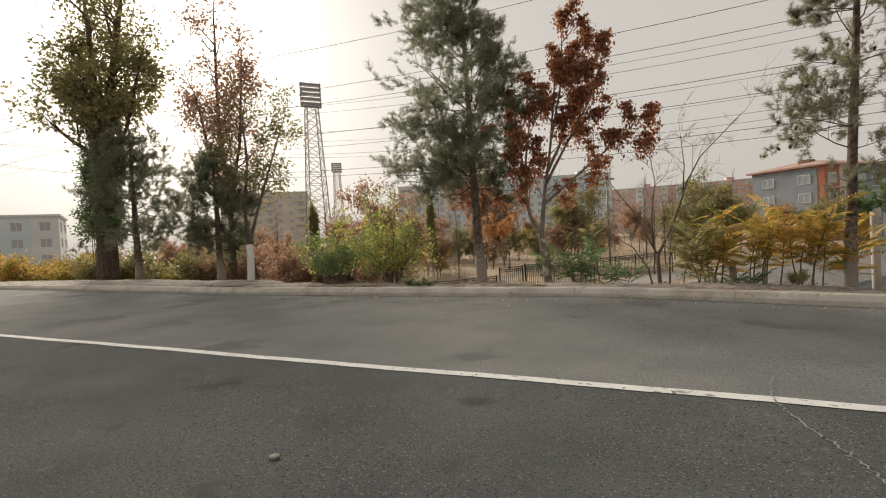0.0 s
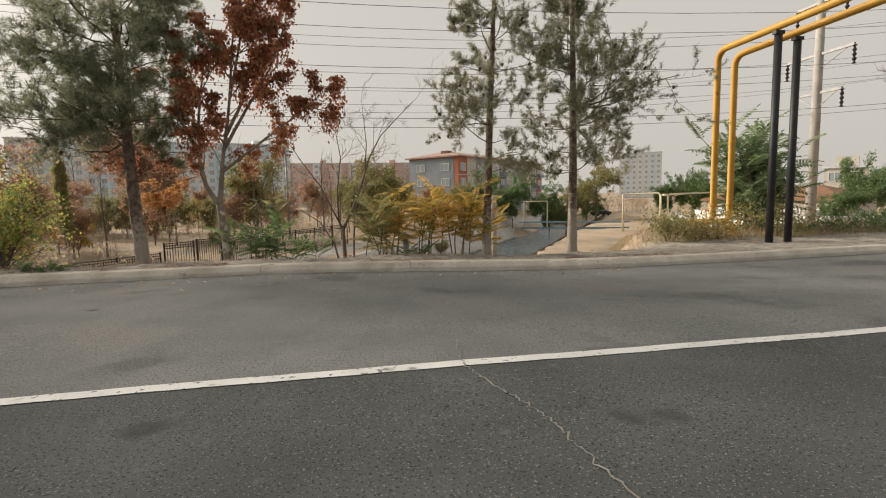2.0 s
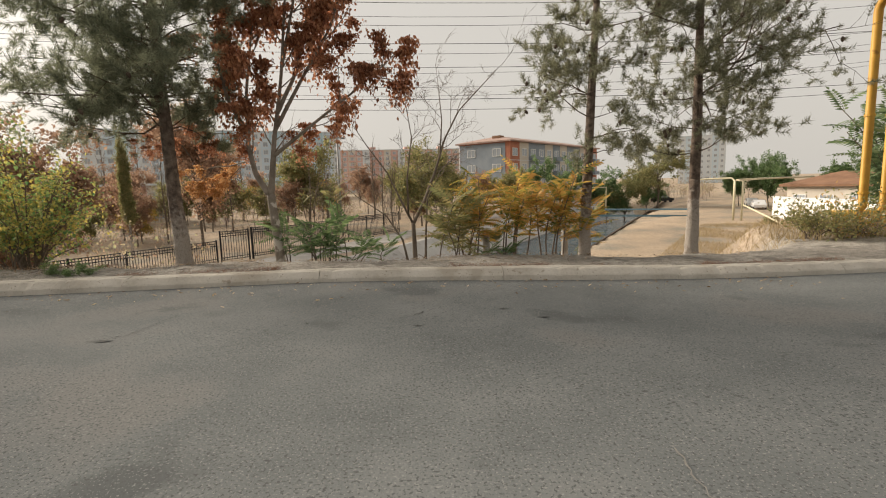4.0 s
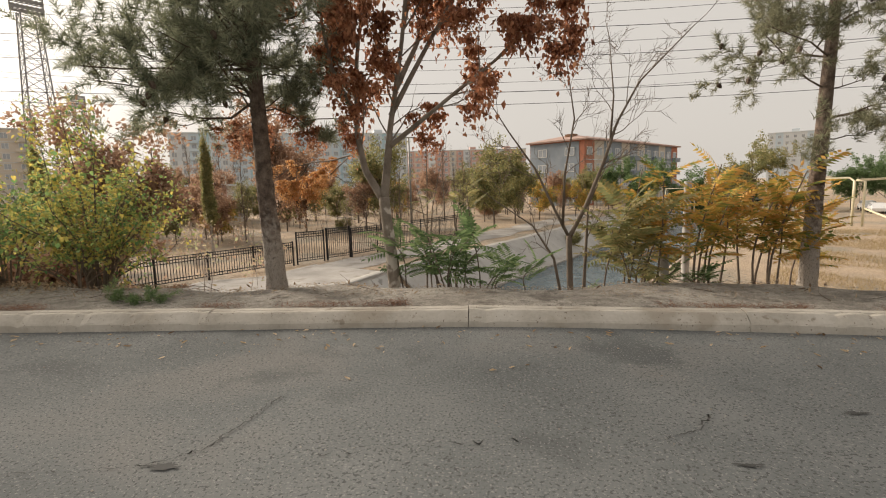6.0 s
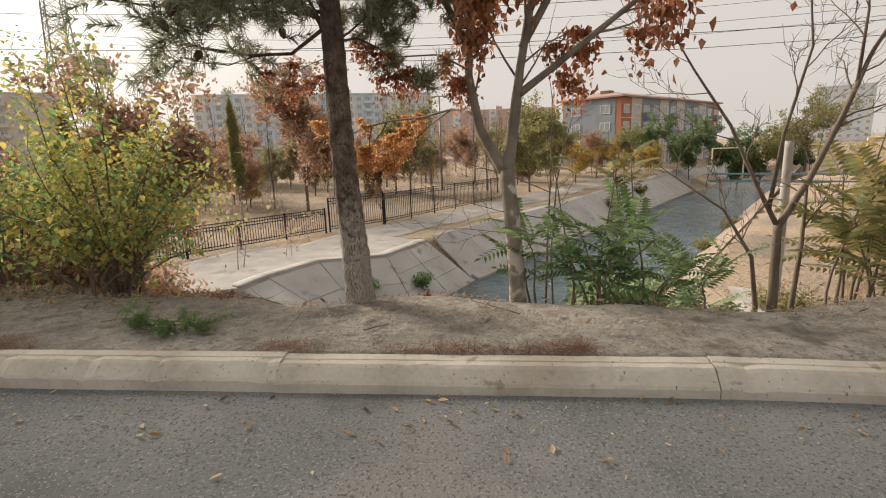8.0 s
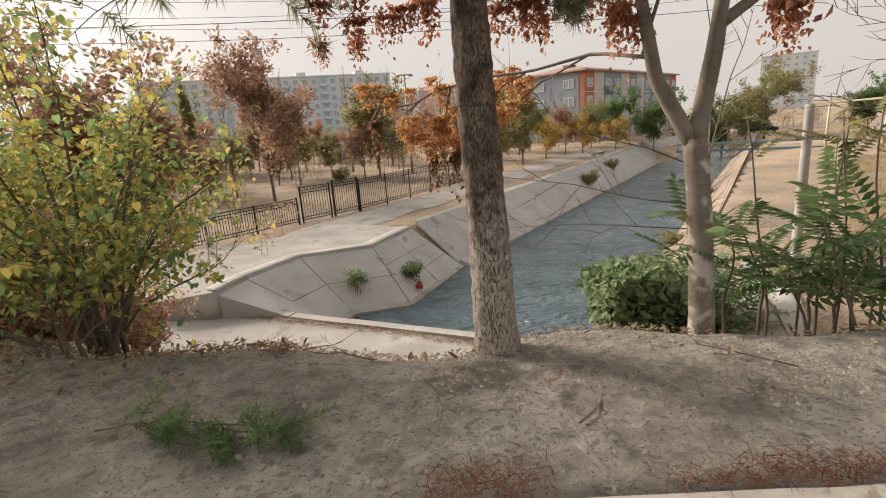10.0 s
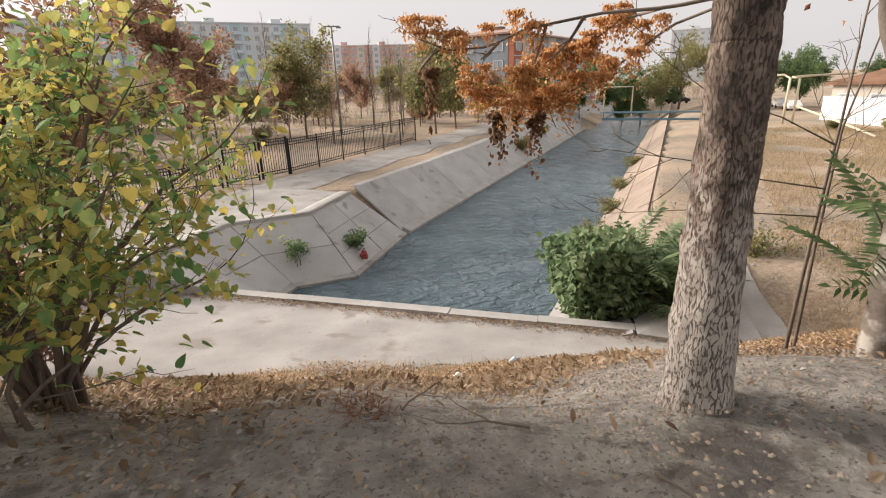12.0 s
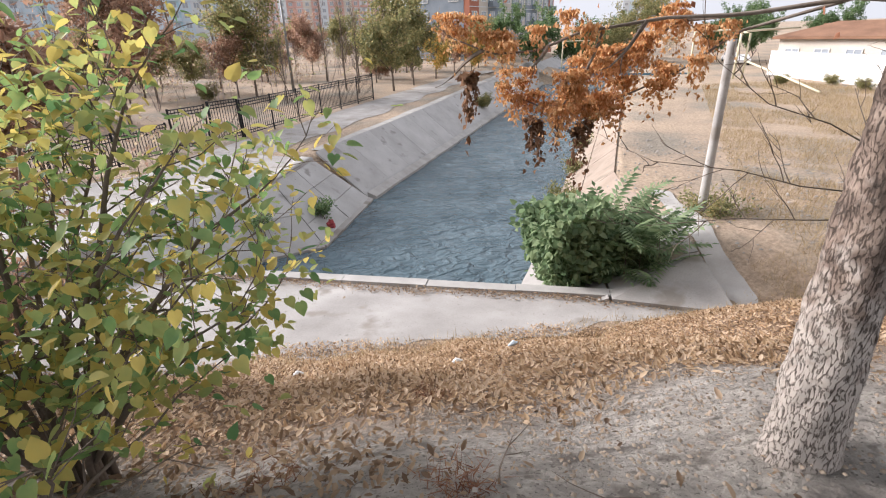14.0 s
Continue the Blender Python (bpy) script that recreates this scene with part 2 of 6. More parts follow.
# ---- geometry helpers ----
class Buf:
    """Collects vertices and faces of one mesh."""
    def __init__(self):
        self.v, self.f = [], []

    def tube(self, pts, radii, sides=6, cap=True):
        pts = [Vector(p) for p in pts]
        start = len(self.v)
        side = None
        for i, p in enumerate(pts):
            d = (pts[min(i + 1, len(pts) - 1)] - pts[max(i - 1, 0)]).normalized()
            if side is None:
                side = d.orthogonal().normalized()
            side = (side - d * side.dot(d)).normalized()
            up = d.cross(side)
            r = radii[i] if hasattr(radii, "__len__") else radii
            for k in range(sides):
                a = 2 * math.pi * k / sides
                self.v.append(p + (side * math.cos(a) + up * math.sin(a)) * r)
        for i in range(len(pts) - 1):
            for k in range(sides):
                a, b = start + i * sides + k, start + i * sides + (k + 1) % sides
                self.f.append((a, b, b + sides, a + sides))
        if cap:
            self.f.append(tuple(start + k for k in reversed(range(sides))))
            self.f.append(tuple(start + (len(pts) - 1) * sides + k for k in range(sides)))
        return self

    def box(self, x0, y0, z0, x1, y1, z1, m=None):
        s = len(self.v)
        for x, y, z in ((x0, y0, z0), (x1, y0, z0), (x1, y1, z0), (x0, y1, z0), (x0, y0, z1), (x1, y0, z1), (x1, y1, z1), (x0, y1, z1)):
            p = Vector((x, y, z))
            self.v.append(m @ p if m else p)
        self.f += [tuple(s + i for i in q) for q in ((3, 2, 1, 0), (4, 5, 6, 7), (0, 1, 5, 4), (1, 2, 6, 5), (2, 3, 7, 6), (3, 0, 4, 7))]
        return self

    def mesh(self, name, mat, smooth=False):
        me = bpy.data.meshes.new(name)
        me.from_pydata([tuple(p) for p in self.v], [], self.f)
        me.materials.append(mat)
        if smooth:
            me.polygons.foreach_set("use_smooth", [True] * len(me.polygons))
        return me


def part(name, buf, mat, parent=None, label="", smooth=False):
    """Links a buffer as one mesh object, under a thing where one is given."""
    ob = new(name, buf.mesh(name, mat, smooth))
    ob.parent = parent
    return tagged(ob, label)


def array_mesh(name, verts, faces, mat):
    """A mesh from arrays: verts (n, 3), faces (m, k)."""
    me = bpy.data.meshes.new(name)
    k = faces.shape[1]
    me.vertices.add(len(verts))
    me.vertices.foreach_set("co", verts.astype(np.float32).ravel())
    me.loops.add(faces.size)
    me.loops.foreach_set("vertex_index", faces.astype(np.int32).ravel())
    me.polygons.add(len(faces))
    me.polygons.foreach_set("loop_start", np.arange(0, faces.size, k, dtype=np.int32))
    me.polygons.foreach_set("loop_total", np.full(len(faces), k, dtype=np.int32))
    me.materials.append(mat)
    me.update()
    me.validate()
    return me


def scatter(name, places, ways, sizes, tv, tf, mat, rng, roll=True):
    """Copies of a small template (its length along +x) joined into one mesh, each turned along its way."""
    n = len(places)
    places, ways, sizes = np.asarray(places, float), np.asarray(ways, float), np.asarray(sizes, float)
    ways = ways / (np.linalg.norm(ways, axis=1, keepdims=True) + 1e-9)
    ref = rng.normal(size=(n, 3)) if roll else np.tile((0.0, 0.0, 1.0), (n, 1)) + rng.normal(size=(n, 3)) * 0.25
    s = np.cross(ref, ways)
    s /= np.linalg.norm(s, axis=1, keepdims=True) + 1e-9
    u = np.cross(ways, s)
    tv = np.asarray(tv, float)
    v = places[:, None] + sizes[:, None, None] * (tv[None, :, 0:1] * ways[:, None] + tv[None, :, 1:2] * s[:, None] + tv[None, :, 2:3] * u[:, None])
    f = np.asarray(tf)[None] + (np.arange(n) * len(tv))[:, None, None]
    return array_mesh(name, v.reshape(-1, 3), f.reshape(-1, f.shape[2]), mat)


LEAF_V = [(0, 0, 0), (0.35, 0.28, 0.06), (1, 0, -0.05), (0.35, -0.28, 0.06)]
LEAF_F = [(0, 1, 2), (0, 2, 3)]
HEART_V = [(0.08, 0, -0.03), (0, 0.12, 0.03), (0.08, 0.27, 0.06), (0.28, 0.36, 0.06), (0.52, 0.32, 0.03), (0.76, 0.17, -0.03), (1.0, 0, -0.14), (0.76, -0.17, -0.03), (0.52, -0.32, 0.03), (0.28, -0.36, 0.06), (0.08, -0.27, 0.06), (0, -0.12, 0.03), (0.42, 0, -0.04), (-0.25, 0.012, 0.02), (-0.25, -0.012, 0.02)]
HEART_F = [(12, i, (i + 1) % 12) for i in range(12)] + [(0, 13, 14)]
CURL_V = [(0, 0, 0), (0.3, 0.2, 0.14), (0.3, 0, 0.02), (0.3, -0.2, 0.14), (0.68, 0.17, 0.2), (0.68, 0, 0.08), (0.68, -0.17, 0.2), (1, 0, 0.22)]
CURL_F = [(0, 2, 1), (0, 3, 2), (1, 2, 5), (1, 5, 4), (2, 3, 6), (2, 6, 5), (4, 5, 7), (5, 6, 7)]


def needle_tuft(rng, n=52, long=0.62, width=0.024):
    """A brush of needles round the end of a twig."""
    v, f = [], []
    for i in range(n):
        a, o = rng.uniform(0, 6.283), rng.uniform(-0.55, 0.5)
        d = np.array([rng.uniform(0.35, 1.1), math.cos(a), math.sin(a)])
        d *= long * rng.uniform(0.7, 1.1) / np.linalg.norm(d)
        w = np.cross(d, rng.normal(size=3))
        w *= width / np.linalg.norm(w)
        p = np.array([o, 0, 0])
        v += [p - w, p + w, p + d]
        f.append((3 * i, 3 * i + 1, 3 * i + 2))
    return v, f


def pinnate(pairs=9):
    """A long leaf of many leaflets on a drooping rib."""
    v, f = [], []
    def z(x):
        return 0.1 * x - 0.35 * x * x
    for i in range(pairs + 1):
        x = 0.12 + 0.84 * i / pairs
        l = 0.24 * (1 - 0.45 * abs(i / pairs - 0.35))
        for sgn in ((1, -1) if i < pairs else (0,)):
            s = len(v)
            dx, dy = (0.42 * l, sgn * l) if sgn else (l, 0)
            wx, wy = (0.043, 0) if sgn else (0, 0.043)
            v += [(x, 0, z(x)), (x + dx * 0.4 + wx, dy * 0.4 + wy, z(x) - 0.01), (x + dx, dy, z(x) - 0.07), (x + dx * 0.4 - wx, dy * 0.4 - wy, z(x) - 0.01)]
            f += [(s, s + 1, s + 2), (s, s + 2, s + 3)]
    for i in range(4):
        s = len(v)
        a, b = i / 4, (i + 1) / 4
        v += [(a, -0.006, z(a)), (a, 0.006, z(a)), (b, 0.005, z(b)), (b, -0.005, z(b))]
        f += [(s, s + 1, s + 2), (s, s + 2, s + 3)]
    return v, f


def limb(buf, p, d, length, radius, rng, depth, tips, bend=0.25, lift=0.05, kids=4, ratio=0.6, angle=0.8, sides=5, thin=0.35):
    """A bent branch with its side branches; tips collects (place, way, depth) along the thin wood."""
    pts, rad = [Vector(p)], [radius]
    d = Vector(d).normalized()
    n = 4 if depth else 3
    for i in range(n):
        d = (d + Vector(rng.normal(size=3)) * bend * 0.5 + Vector((0, 0, lift))).normalized()
        pts.append(pts[-1] + d * length / n)
        rad.append(radius * (1 - (1 - thin) * (i + 1) / n))
    buf.tube(pts, rad, sides if depth else 3, cap=False)
    if depth == 0:
        for i in range(1, n + 1):
            tips.append((pts[i], (pts[i] - pts[i - 1]).normalized(), depth))
        return
    for k in range(kids):
        t = (0.3 + 0.7 * (k + rng.uniform(0.2, 0.9)) / kids) * n
        i = min(int(t), n - 1)
        q = pts[i].lerp(pts[i + 1], t - i)
        ax = (pts[i + 1] - pts[i]).normalized()
        side = ax.orthogonal().normalized()
        side.rotate(Matrix.Rotation(rng.uniform(0, 6.283), 3, ax))
        w = (ax * math.cos(angle) + side * math.sin(angle)).normalized()
        limb(buf, q, w, length * ratio * rng.uniform(0.7, 1.15), max(0.003, rad[i] * 0.55), rng, depth - 1, tips, bend, lift, kids, ratio, angle, max(3, sides - 1), thin)
    tips.append((pts[-1], d, depth))


def ground_point(x, y):
    return Vector((x, y, float(height(np.array([x]), np.array([y]))[0])))

# ---- the lie of the land ----
WATER = -6.5
CU, CV = Vector((0.53, 0.848)), Vector((0.848, -0.53))      # along and across the canal


def smooth(a, b, t):
    t = np.clip((t - a) / (b - a), 0, 1)
    return t * t * (3 - 2 * t)


def wobble(x, y, k=1.0):
    return (np.sin(1.7 * k * x + 0.6) * np.sin(1.3 * k * y + 1.1) + 0.5 * np.sin(3.9 * k * x - 1.2 * k * y) * np.sin(3.1 * k * y + 2.0) + 0.3 * np.sin(7.3 * k * x + 5.1 * k * y)) / 1.8


def left_water(u):
    return -22.7 - 2.7 * smooth(28.4, 25.5, u)


def right_water(u):
    return -12.7 + 0 * u


def right_top(u):
    return -7.6 - 2.5 * smooth(20.5, 27, u)


def beyond_headwall(x, y):
    return 0.389 * (x + 12.8) + 0.921 * (y - 25.9)


def verge_edge(x):
    return 10.95 - 0.36 * smooth(-6.2, -4.6, x) * smooth(1.2, -1.8, x) + 3.6 * smooth(6.2, 8.6, x) + 0.8 * smooth(-9.5, -13, x) + 0.15 * np.sin(1.3 * x) + 0.08 * np.sin(3.1 * x + 1)


def drop(x, y):
    """The carriageway tips gently down towards the kerb on one side and up on the other."""
    return (-0.2 * smooth(-2.5, 5.0, x) + 0.16 * smooth(-8, -24, x)) * smooth(4.2, 9.0, y)


def height(x, y):
    return shape(x, y) + drop(x, y) * smooth(16, 12, y)


def shape(x, y):
    u, v, s = 0.53 * x + 0.848 * y, 0.848 * x - 0.53 * y, beyond_headwall(x, y)
    plain = -4.25 + 0.012 * np.clip(y - 45, 0, 120) + 0.06 * wobble(x, y, 0.4)
    plain = plain - 0.85 * smooth(3.6, 0, s) * smooth(9.5, 6, x) * smooth(-2, 1, x)
    over = y - verge_edge(x)
    bank = 0.15 - (0.63 + 0.06 * smooth(-5, 1, x) + 0.03 * smooth(1, 4.5, x)) * (np.sqrt(over * over + 0.06) + over) / 2 + 0.03 * wobble(x, y) * smooth(9.5, 11.5, y)
    # canal
    lw, rw, rt = left_water(u), right_water(u), right_top(u)
    zl = WATER - 0.12 + np.maximum(lw - v, -1.2) * 0.8
    zr = WATER - 0.1 + np.maximum(v - rw, -1.2) * (2.2 / np.maximum(rt - rw, 1.5))
    canal = np.minimum(plain, np.maximum(zl, zr))
    near = np.minimum(plain, -5.24 + 0.12 * np.maximum(-s, 0))
    near = near + (plain - near) * np.maximum(smooth(-14, -19, x), smooth(4, 9, x))
    floor = np.where(s > 0, np.where(u > 12, canal, plain), near)
    # the bottom stays closed on the road's side of the headwall
    d = np.maximum(bank, floor)
    z = np.where(y < 9.34, -0.06, np.minimum(d, 0.15 + 0.015 * wobble(x, y, 2.0)) + (0.012 * wobble(x, y, 5.0) + 0.03 * np.maximum(0, wobble(x + 3, y, 3.1)) ** 2) * smooth(9.4, 9.9, y))
    far = smooth(150, 400, np.hypot(x, y))
    return z + (-2.0 - z) * far * (y > 9.34) - 0.02 * (y < -9)


def lines(lo, hi, fine, far):
    inner = list(np.arange(lo, hi + 1e-6, fine))
    step, a, b = fine, lo, hi
    left, right = [], []
    while a > -far:
        step *= 1.3
        a -= step
        b += step
        left.append(a)
        right.append(b)
    return np.array(left[::-1] + inner + right)


def ground_sheet():
    xs = lines(-18, 10, 0.16, 3000)
    ys = np.concatenate([[-3000, -1200, -400, -120, -40, -15, -9.2, 9.1, 9.335], np.arange(9.345, 13.6, 0.1), np.arange(13.7, 46, 0.25), lines(46, 47, 0.5, 3000)[lines(46, 47, 0.5, 3000) > 46]])
    gx, gy = np.meshgrid(xs, ys)
    z = height(gx.ravel(), gy.ravel())
    v = np.stack([gx.ravel(), gy.ravel(), z], 1)
    nx = len(xs)
    i = (np.arange(len(ys) - 1)[:, None] * nx + np.arange(nx - 1)[None]).ravel()
    me = array_mesh("ground", v, np.stack([i, i + 1, i + 1 + nx, i + nx], 1), GROUND)
    me.polygons.foreach_set("use_smooth", [True] * len(me.polygons))
    return tagged(new("ground", me), "dry sandy ground, verge and embankment", "ground", kind="structure")


def ground_material():
    """Grey trodden soil by the road, passing into sandy earth with dry grass."""
    m = material("ground_earth", [(0.265, 0.24, 0.207), (0.355, 0.325, 0.284), (0.44, 0.408, 0.362)], 1.3, 0.95, 0.9, 22, spots=[((0.165, 0.149, 0.131), 1.25, 0.595), ((0.27, 0.244, 0.213), 0.45, 0.55), ((0.2, 0.178, 0.152), 4.2, 0.6), ((0.235, 0.211, 0.182), 15, 0.59), ((0.19, 0.17, 0.147), 48, 0.6), ((0.42, 0.385, 0.335), 8, 0.66)], distance=0.04)
    nt = m.node_tree
    b = nt.nodes["Principled BSDF"]
    soil = b.inputs["Base Color"].links[0].from_socket
    geo, sep = nt.nodes.new("ShaderNodeNewGeometry"), nt.nodes.new("ShaderNodeSeparateXYZ")
    nt.links.new(geo.outputs["Position"], sep.inputs[0])
    n = nt.nodes.new("ShaderNodeTexNoise")
    n.inputs["Scale"].default_value, n.inputs["Detail"].default_value = 0.45, 6
    nt.links.new(geo.outputs["Position"], n.inputs["Vector"])
    ma = nt.nodes.new("ShaderNodeMath")
    ma.operation = "MULTIPLY_ADD"
    nt.links.new(n.outputs["Fac"], ma.inputs[0])
    ma.inputs[1].default_value = 5.0
    nt.links.new(sep.outputs["Y"], ma.inputs[2])
    mr = nt.nodes.new("ShaderNodeMapRange")
    mr.inputs["From Min"].default_value, mr.inputs["From Max"].default_value = 14.2, 17.0
    nt.links.new(ma.outputs[0], mr.inputs["Value"])
    r = nt.nodes.new("ShaderNodeValToRGB")
    e = r.color_ramp.elements
    e[0].position, e[0].color = 0.35, (0.26, 0.225, 0.175, 1)
    e[1].position, e[1].color = 0.72, (0.43, 0.33, 0.23, 1)
    k = e.new(0.52)
    k.color = (0.37, 0.285, 0.205, 1)
    n2 = nt.nodes.new("ShaderNodeTexNoise")
    n2.inputs["Scale"].default_value, n2.inputs["Detail"].default_value = 0.22, 9
    nt.links.new(geo.outputs["Position"], n2.inputs["Vector"])
    nt.links.new(n2.outputs["Fac"], r.inputs["Fac"])
    mx = nt.nodes.new("ShaderNodeMix")
    mx.data_type = "RGBA"
    nt.links.new(mr.outputs[0], mx.inputs["Factor"])
    nt.links.new(soil, mx.inputs["A"])
    nt.links.new(r.outputs[0], mx.inputs["B"])
    # brown leaf mould on the slope below the verge
    ya = nt.nodes.new("ShaderNodeMath")
    ya.operation = "MULTIPLY_ADD"
    nt.links.new(n.outputs["Fac"], ya.inputs[0])
    ya.inputs[1].default_value = 1.6
    nt.links.new(sep.outputs["Y"], ya.inputs[2])
    band = nt.nodes.new("ShaderNodeMapRange")
    band.inputs["From Min"].default_value, band.inputs["From Max"].default_value = 12.2, 13.2
    nt.links.new(ya.outputs[0], band.inputs["Value"])
    stop = nt.nodes.new("ShaderNodeMapRange")
    stop.inputs["From Min"].default_value, stop.inputs["From Max"].default_value = 19.8, 19.2
    nt.links.new(ya.outputs[0], stop.inputs["Value"])
    side = nt.nodes.new("ShaderNodeMapRange")
    side.inputs["From Min"].default_value, side.inputs["From Max"].default_value = 6.5, 5.0
    nt.links.new(sep.outputs["X"], side.inputs["Value"])
    both = nt.nodes.new("ShaderNodeMath")
    both.operation = "MULTIPLY"
    nt.links.new(band.outputs[0], both.inputs[0])
    nt.links.new(stop.outputs[0], both.inputs[1])
    share = nt.nodes.new("ShaderNodeMath")
    share.operation = "MULTIPLY"
    nt.links.new(both.outputs[0], share.inputs[0])
    nt.links.new(side.outputs[0], share.inputs[1])
    mould = nt.nodes.new("ShaderNodeMix")
    mould.data_type = "RGBA"
    nt.links.new(share.outputs[0], mould.inputs["Factor"])
    nt.links.new(mx.outputs["Result"], mould.inputs["A"])
    mould.inputs["B"].default_value = (0.2, 0.135, 0.085, 1)
    nt.links.new(mould.outputs["Result"], b.inputs["Base Color"])
    # lumps and drying cracks
    lump = nt.nodes.new("ShaderNodeTexNoise")
    lump.inputs["Scale"].default_value, lump.inputs["Detail"].default_value, lump.inputs["Roughness"].default_value = 7, 10, 0.68
    nt.links.new(geo.outputs["Position"], lump.inputs["Vector"])
    bend = nt.nodes.new("ShaderNodeVectorMath")
    bend.operation = "MULTIPLY_ADD"
    nt.links.new(lump.outputs["Color"], bend.inputs[0])
    bend.inputs[1].default_value = (0.35, 0.35, 0.0)
    nt.links.new(geo.outputs["Position"], bend.inputs[2])
    cell = nt.nodes.new("ShaderNodeTexVoronoi")
    cell.feature = "DISTANCE_TO_EDGE"
    cell.inputs["Scale"].default_value = 2.6
    nt.links.new(bend.outputs[0], cell.inputs["Vector"])
    slit = nt.nodes.new("ShaderNodeMapRange")
    slit.inputs["From Min"].default_value, slit.inputs["From Max"].default_value = 0.0, 0.035
    slit.inputs["To Min"].default_value, slit.inputs["To Max"].default_value = -0.06, 0.0
    nt.links.new(cell.outputs["Distance"], slit.inputs["Value"])
    # colour goes darker where the lump noise is low, paler where it is high
    lump_tone = nt.nodes.new("ShaderNodeMapRange")
    lump_tone.inputs["From Min"].default_value, lump_tone.inputs["From Max"].default_value = 0.42, 0.58
    lump_tone.inputs["To Min"].default_value, lump_tone.inputs["To Max"].default_value = 0.87, 1.22
    nt.links.new(lump.outputs["Fac"], lump_tone.inputs["Value"])
    grain = nt.nodes.new("ShaderNodeMix")
    grain.data_type, grain.blend_type = "RGBA", "MULTIPLY"
    grain.inputs["Factor"].default_value = 1.0
    nt.links.new(b.inputs["Base Color"].links[0].from_socket, grain.inputs["A"])
    nt.links.new(lump_tone.outputs[0], grain.inputs["B"])
    nt.links.new(grain.outputs["Result"], b.inputs["Base Color"])
    total = nt.nodes.new("ShaderNodeMath")
    nt.links.new(lump.outputs["Fac"], total.inputs[0])
    nt.links.new(slit.outputs[0], total.inputs[1])
    bump = nt.nodes.new("ShaderNodeBump")
    bump.inputs["Strength"].default_value, bump.inputs["Distance"].default_value = 1.0, 0.11
    nt.links.new(total.outputs[0], bump.inputs["Height"])
    if b.inputs["Normal"].links:
        nt.links.new(b.inputs["Normal"].links[0].from_socket, bump.inputs["Normal"])
    nt.links.new(bump.outputs["Normal"], b.inputs["Normal"])
    return m


GROUND = ground_material()
ground_sheet()


def sheet(name, mat, nu, nv, place, label, category, kind="structure", parent=None, thick=0.0):
    """A sheet over the unit square; place(a, b) gives (x, y, z) arrays."""
    a, b = np.meshgrid(np.linspace(0, 1, nu), np.linspace(0, 1, nv))
    x, y, z = place(a.ravel(), b.ravel())
    i = (np.arange(nv - 1)[:, None] * nu + np.arange(nu - 1)[None]).ravel()
    me = array_mesh(name, np.stack([x, y, z], 1), np.stack([i, i + 1, i + 1 + nu, i + nu], 1), mat)
    me.polygons.foreach_set("use_smooth", [True] * len(me.polygons))
    ob = new(name, me)
    ob.parent = parent
    if thick:
        md = ob.modifiers.new("thickness", "SOLIDIFY")
        md.thickness, md.offset = thick, -1
    return tagged(ob, label, category, kind=kind)


def road_crown(x, y):
    return drop(x, y) + 0.004 * np.sin(0.9 * x + 0.4 * y) + 0.003 * np.sin(2.3 * y + 0.5 * x)


sheet("road", ASPHALT, 480, 50, lambda a, b: (-120 + 240 * a, -9 + 12.93 * b, road_crown(-120 + 240 * a, -9 + 12.93 * b)), "dark grey asphalt carriageway with fine aggregate", "road")
sheet("road_edge_lane", ASPHALT_OLD, 480, 40, lambda a, b: (-120 + 240 * a, 3.93 + 5.2 * b, road_crown(-120 + 240 * a, 3.93 + 5.2 * b)), "worn pale grey asphalt lane beside the kerb", "road")
sheet("road_far_left", ASPHALT, 20, 4, lambda a, b: (-1500 + 1380 * a, -9 + 18.13 * b, 0 * a), "grey asphalt road running into the distance", "road")
sheet("road_far_right", ASPHALT, 20, 4, lambda a, b: (120 + 1380 * a, -9 + 18.13 * b, 0 * a), "grey asphalt road running into the distance", "road")
LINE_Y = 3.86


def line_edge(x, b):
    return LINE_Y + 0.01 + 0.125 * b + 0.006 * np.sin(3 * x) + 0.004 * np.sin(11 * x + 2)


sheet("road_line", LINE, 900, 3, lambda a, b: (-90 + 180 * a, line_edge(-90 + 180 * a, b), road_crown(-90 + 180 * a, 3.9 + 0 * a) + 0.006), "white painted road edge line, slightly worn", "road marking")

# the kerb: concrete stones end to end
kerb = tagged(new("kerb"), "weathered beige concrete kerb along the road", "kerb", kind="structure")
KERB_PROFILE = [(9.12, -0.06), (9.124, 0.062), (9.136, 0.08), (9.2, 0.138), (9.222, 0.153), (9.262, 0.158), (9.268, 0.15), (9.276, 0.161), (9.335, 0.168), (9.34, -0.06)]


def kerb_stone(length, seed):
    rng = np.random.default_rng(seed)
    n = 33
    b = Buf()
    for i in range(n):
        x = length * i / (n - 1)
        chip = rng.uniform(-0.003, 0.003) - (0.016 if rng.uniform() < 0.08 else 0)
        for k, (y, z) in enumerate(KERB_PROFILE):
            e = chip if 0 < k < 6 else 0
            if i in (0, n - 1) and k in (1, 2):
                e -= 0.003
            b.v.append(Vector((x, y + (rng.uniform(-0.003, 0.003) if k < 4 else 0), z + e - (0.02 * max(0.0, noise.noise(Vector((x * 2.3 + 9 * seed, 0, 0)))) if k == 6 else 0) - (0.012 * max(0.0, noise.noise(Vector((x * 3.1 + 5 * seed, 4, 0)))) if k in (7, 8) else 0))))
    m = len(KERB_PROFILE)
    for i in range(n - 1):
        for k in range(m - 1):
            a = i * m + k
            b.f.append((a, a + m, a + m + 1, a + 1))
    b.f.append(tuple(range(m)))
    b.f.append(tuple((n - 1) * m + k for k in reversed(range(m))))
    return b.mesh("kerb_stone", KERB)


